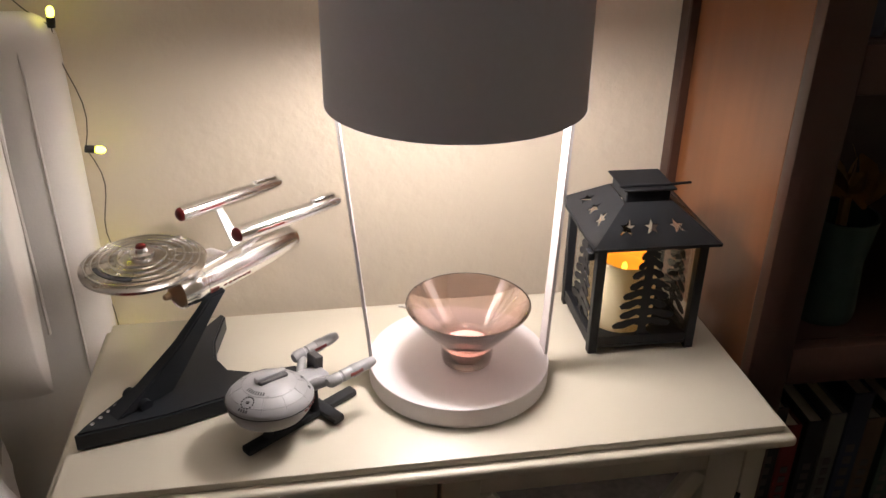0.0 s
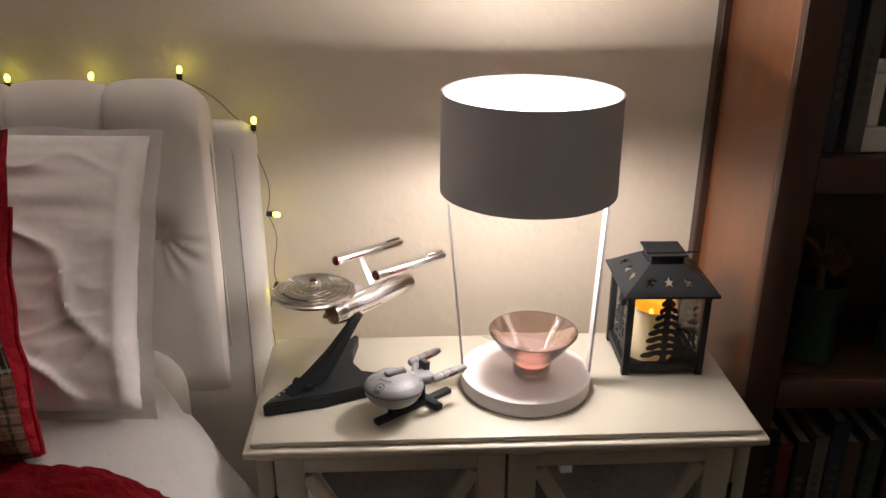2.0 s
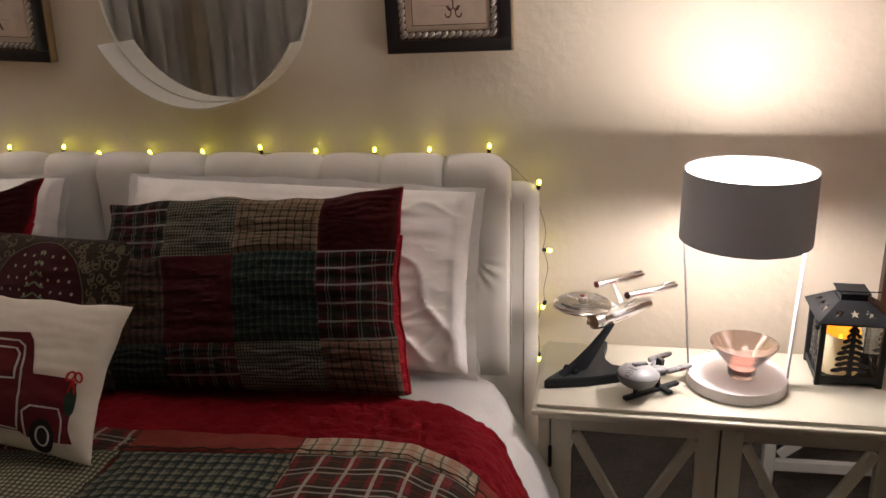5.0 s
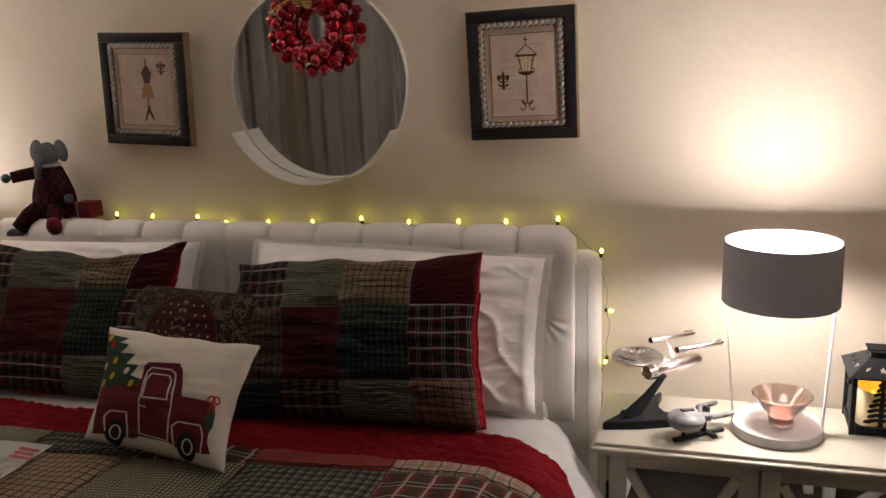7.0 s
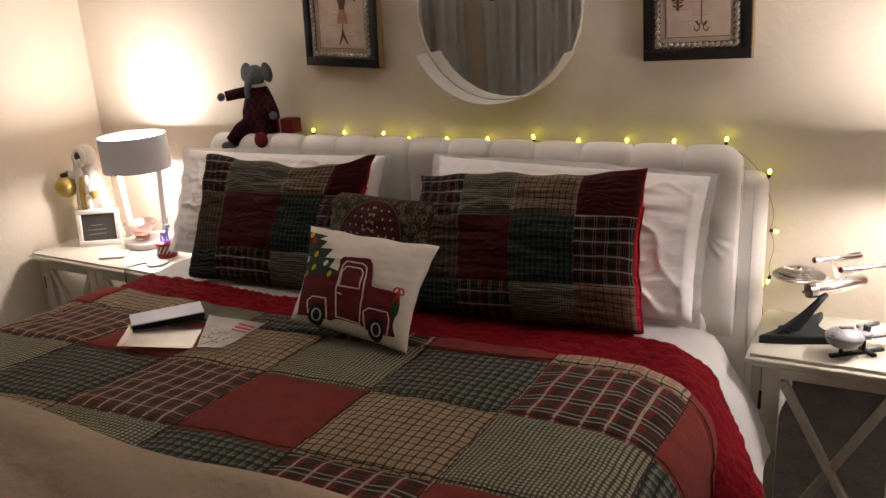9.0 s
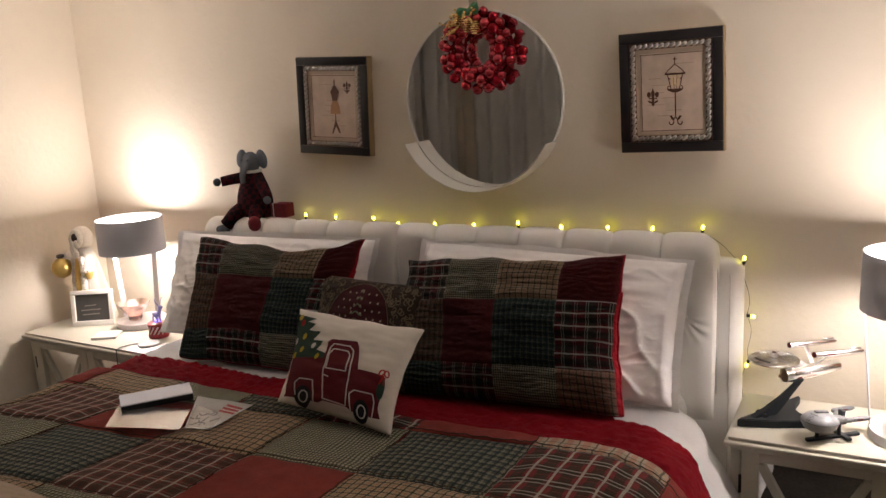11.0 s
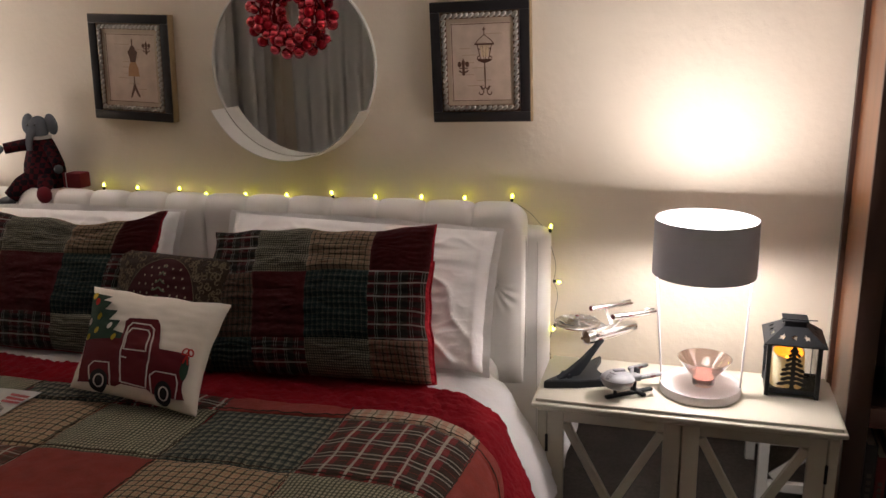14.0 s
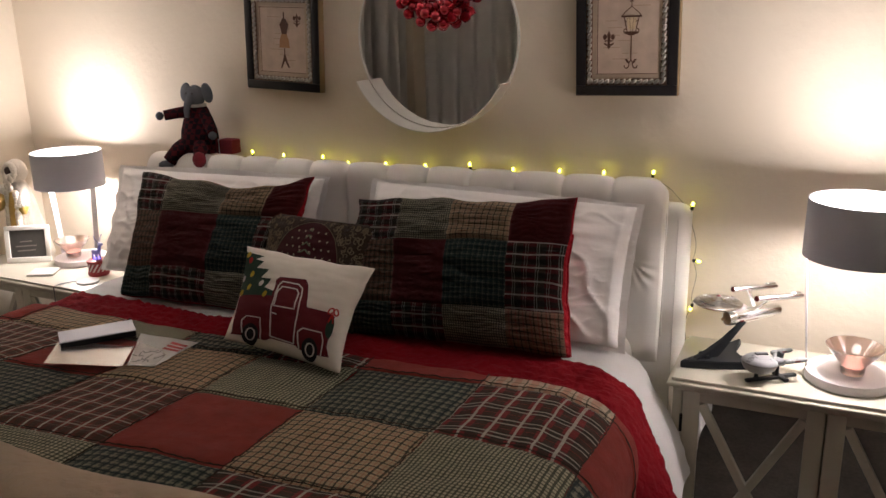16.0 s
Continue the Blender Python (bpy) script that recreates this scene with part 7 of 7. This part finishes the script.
paper("glossy_sleeve", ((-1.286, -1.078), (-1.130, -0.994), (-1.195, -0.896), (-1.360, -0.976)), 0.7600, 0.004, M_GLOSS, "glossy white sleeve lying on the quilt", "paper", (-0.075, -0.035))
leaf, leaf_at = paper("leaflet", ((-1.121, -0.987), (-1.056, -0.967), (-1.063, -0.814), (-1.244, -0.826)), 0.7545, 0.003, M_LEAFLET, "printed leaflet with red lettering bars on the quilt", "leaflet")
onleaf = lambda u, v: leaf_at(u, v) + Vector((0, 0, 0.0012))
bm = bmesh.new()
for k in range(3):
    add_decal(bm, [[(0.58 + 0.02 * k, 0.60 + 0.10 * k), (0.95, 0.55 + 0.10 * k), (0.95, 0.62 + 0.10 * k), (0.58 + 0.02 * k, 0.67 + 0.10 * k)]], onleaf, 0.1)
part("lettering_bar", bm, M_PRINT_RED, leaf, "red bars of lettering", True)
bm = bmesh.new()
for k in range(11):
    u, v, ang = 0.12 + 0.16 * (k % 4) + 0.05 * (k // 4), 0.10 + 0.17 * (k // 4) + 0.03 * (k % 2), 0.7 * k
    add_ribbon(bm, [(u, v), (u + 0.12 * math.cos(ang), v + 0.07 * math.sin(ang)), (u + 0.20 * math.cos(ang + 0.6), v + 0.12 * abs(math.sin(ang + 0.6)))], 0.034, lambda a, b: onleaf(min(max(a, 0.02), 0.98), min(max(b, 0.02), 0.98)), step=0.03)
part("picture_ground", add_decal(bmesh.new(), [[(0.03, 0.03), (0.95, 0.03), (0.80, 0.42), (0.42, 0.62), (0.05, 0.70)]], lambda u, v: leaf_at(u, v) + Vector((0, 0, 0.0006)), 0.1), M_PRINT_GREY, leaf, "grey printed photograph", True)
part("dark_picture", bm, M_PRINT_DARK, leaf, "dark printed picture", True)


# ---- white side table on the carpet, known from the mirrored doors ----
M_WHITE_WOOD = material("white_painted_table_wood", (0.78, 0.76, 0.72), 0.45, var=0.04, scale=20, bump=0.08, bump_scale=120)
table = thing("side_table", (0.87, -1.36, 0), "white painted side table with cross braces on the carpet", "table")
TX0, TX1, TY0, TY1, TZ = 0.618, 1.118, -1.54, -1.18, 0.52
part("tabletop", boxed(TX0 - 0.012, TX1 + 0.012, TY0 - 0.012, TY1 + 0.012, TZ, TZ + 0.022, 0.004, 2), M_WHITE_WOOD, table, world_space=True)
for x in (TX0, TX1 - 0.032):
    for y in (TY0, TY1 - 0.032):
        part("leg", boxed(x, x + 0.032, y, y + 0.032, 0.0, TZ - 0.0005, 0.002, 1), M_WHITE_WOOD, table, world_space=True)
for y in (TY0 + 0.005, TY1 - 0.027):
    part("rail", boxed(TX0 + 0.0325, TX1 - 0.0325, y, y + 0.022, 0.064, 0.096, 0.002, 1), M_WHITE_WOOD, table, world_space=True)
    part("rail", boxed(TX0 + 0.0325, TX1 - 0.0325, y, y + 0.022, TZ - 0.042, TZ - 0.001, 0.002, 1), M_WHITE_WOOD, table, world_space=True)
    span, rise = TX1 - TX0 - 0.066, TZ - 0.042 - 0.097
    for sg in (-1, 1):
        m = Matrix.Translation(((TX0 + TX1) / 2, y + 0.011 + 0.003 * sg, 0.097 + rise / 2)) @ Matrix.Rotation(sg * math.atan2(rise, span), 4, "Y")
        ln = math.hypot(span, rise) / 2 - 0.018
        part("brace", boxed(-ln, ln, -0.006, 0.006, -0.014, 0.014, 0.001, 1, m), M_WHITE_WOOD, table, world_space=True)


# ---- bookcase in the corner ----
M_SIDEWOOD = material("red_brown_varnished_wood", (0.185, 0.066, 0.022), 0.35, var=0.36, scale=26, bump=0.12, bump_scale=60, depth=0.0012, coat=0.25, stretch=(1, 1, 0.08))
M_DARKWOOD = material("dark_stained_wood", (0.055, 0.024, 0.016), 0.42, var=0.2, scale=26, bump=0.1, bump_scale=60, depth=0.001, stretch=(1, 1, 0.1))
BX0, BX1, BYF, BZ = 0.690, 1.62, -0.290, 2.05
case = thing("bookcase", ((BX0 + BX1) / 2, BYF / 2, 0), "tall red-brown wooden bookcase full of books", "bookcase")
part("side_panel", boxed(BX0, BX0 + 0.020, BYF + 0.0195, -0.030, 0, BZ, 0.001, 1), M_SIDEWOOD, case, "varnished side panel", True)
part("side_panel", boxed(BX1 - 0.020, BX1, BYF + 0.0195, -0.006, 0, BZ, 0.001, 1), M_SIDEWOOD, case, "varnished side panel", True)
part("back_strip", boxed(BX0 - 0.012, BX0 + 0.018, -0.0295, -0.003, 0, BZ, 0.002, 1), M_DARKWOOD, case, "dark scribing strip by the wall", True)
part("back_panel", boxed(BX0 + 0.0205, BX1 - 0.0205, -0.016, -0.006, 0, BZ - 0.002), M_DARKWOOD, case, world_space=True)
part("face_stile", boxed(BX0 - 0.001, BX0 + 0.046, BYF, BYF + 0.019, 0, BZ, 0.002, 2), M_DARKWOOD, case, "dark front stile", True)
part("face_stile", boxed(BX1 - 0.046, BX1 + 0.001, BYF, BYF + 0.019, 0, BZ, 0.002, 2), M_DARKWOOD, case, "dark front stile", True)
part("crown", boxed(BX0 - 0.012, BX1 + 0.012, BYF - 0.012, -0.004, BZ + 0.0005, BZ + 0.04, 0.006, 3), M_DARKWOOD, case, world_space=True)
SHELF_TOPS = (0.10, 0.385, 0.705, 1.034, 1.345, 1.66)
for z in SHELF_TOPS:
    part("shelf", boxed(BX0 + 0.0205, BX1 - 0.0205, BYF + 0.0195, -0.0165, z - 0.022, z - 0.0005), M_DARKWOOD, case, world_space=True)
    part("face_rail", boxed(BX0 + 0.0465, BX1 - 0.0465, BYF + 0.0005, BYF + 0.019, z - 0.048, z - 0.0006, 0.002, 2), M_DARKWOOD, case, world_space=True)

BOOK_MATS = [material("book_cloth", c, 0.5, var=0.1, scale=30, bump=0.1) for c in ((0.13, 0.012, 0.011), (0.10, 0.095, 0.09), (0.018, 0.04, 0.03), (0.022, 0.028, 0.055), (0.013, 0.013, 0.014), (0.09, 0.055, 0.03), (0.12, 0.115, 0.10), (0.06, 0.018, 0.035))]
M_PAGES = material("book_pages", (0.55, 0.48, 0.38), 0.9, var=0.1, scale=200, bump=0.2, stretch=(20, 1, 1))
M_TITLE = material("pale_title_ink", (0.08, 0.07, 0.06), 0.6, bump=0)


def book(x, z, w, h, d, mat_, lean=0.0, label="upright book with a plain worn cloth spine"):
    t = thing("book", (x, BYF + 0.028, z + 0.0006), label, "book", "books in the bookcase")
    ROOT[t] = t.matrix_basis.copy()
    m = Matrix.Rotation(radians(lean), 4, "Y")
    part("cover", boxed(0, 0.0028, 0, d, 0, h, m=m), mat_, t)
    part("cover", boxed(w - 0.0028, w, 0, d, 0, h, m=m), mat_, t)
    part("spine", boxed(0, w, -0.0022, 0.0008, 0, h, 0.0008, 1, m), mat_, t)
    part("page_block", boxed(0.0030, w - 0.0030, 0.0012, d - 0.004, 0.003, h - 0.003, m=m), M_PAGES, t)
    bm = bmesh.new()
    n = 5
    for k in range(n):
        a = 0.30 + 0.40 * k / n
        add_box(bm, w * 0.3, w * 0.7, -0.0030, -0.0021, h * a, h * (a + 0.05), m=m)
    part("title_bar", bm, M_TITLE, t, "pale bars of spine lettering")


bk = random.Random(21)
for z, plan in ((1.034, ((0.745, 3), (0.778, 1), )), (0.385, ((0.742, 4), (0.768, 0), (0.796, 4), (0.822, 6), (0.846, 3), (0.872, 5), (0.905, 2), (0.94, 7))), (1.345, ((0.745, 7), (0.775, 6), (0.81, 2), (0.84, 4))), (0.10, ((0.745, 2), (0.78, 5), (0.81, 1)))):
    for x, k in plan:
        book(x, z, bk.uniform(0.020, 0.026), bk.uniform(0.19, 0.245), bk.uniform(0.15, 0.19), BOOK_MATS[k])
for z, x0 in ((1.345, 0.90), (0.10, 0.86), (1.66, 0.75)):
    x = x0
    while x < 1.5:
        w = bk.uniform(0.02, 0.04)
        book(x, z, w, bk.uniform(0.19, 0.24), bk.uniform(0.15, 0.19), BOOK_MATS[bk.randrange(8)])
        x += w + 0.003
# White photo frame, upper shelf.
pf = thing("photo_frame", (0.875, BYF + 0.026, 1.0345), "white photo frame with a dark picture on the shelf", "picture frame")
for b in ((0, 0.15, 0, 0.034), (0, 0.15, 0.104, 0.120), (0, 0.017, 0.0345, 0.1035), (0.133, 0.15, 0.0345, 0.1035)):
    part("frame_bar", boxed(b[0] - 0.075, b[1] - 0.075, 0, 0.014, b[2], b[3], 0.002, 1), M_FRAME_WHITE, pf)
part("picture", boxed(-0.059, 0.059, 0.005, 0.009, 0.033, 0.105), M_SLATE, pf, "dark picture", smooth=0)
# Pot with dry leaves, tin and toy block, middle shelf.
M_TIN = material("dark_green_tin", (0.03, 0.06, 0.05), 0.4, 0.3, var=0.3, scale=60, bump=0.1)
M_DRY = material("dry_amber_leaf", (0.30, 0.16, 0.04), 0.8, var=0.3, bump=0.2)
tin = thing("tin_vase", (0.805, BYF + 0.075, 0.7055), "dark green tin vase holding dry amber leaves", "vase")
part("can", lathed([(0, 0), (0.036, 0), (0.038, 0.01), (0.034, 0.07), (0.040, 0.125), (0.037, 0.125), (0.031, 0.07), (0.030, 0.012), (0, 0.012)], 32), M_TIN, tin)
lf = random.Random(6)
for k in range(16):
    a, r = lf.uniform(0, 6.28), lf.uniform(0.005, 0.034)
    c = Vector((r * math.cos(a), r * math.sin(a), 0.13 + lf.uniform(0, 0.035)))
    rot = Euler((lf.uniform(-1, 1), lf.uniform(-1, 1), a)).to_matrix()
    part("leaf", add_grid(bmesh.new(), lambda u, v: c + rot @ Vector(((u - 0.5) * 0.026 * math.sin(math.pi * min(max(v, 0.05), 0.95)), 0.006 * math.sin(math.pi * v), v * 0.045)), 3, 5), M_DRY, tin, "dry amber leaf")
part("stem", tubed([(0, 0, 0.013), (0.004, 0.002, 0.10), (0.0, 0.0, 0.145)], 0.006, 8), M_DRY, tin)
single("green_block", boxed(-0.04, 0.04, -0.03, 0.03, 0, 0.06, 0.006, 2, pose(0.965, BYF + 0.085, 0.7055, 0, 0, 25)), material("green_plastic", (0.03, 0.13, 0.08), 0.5, bump=0.1), "small green plastic box on the shelf", "box")
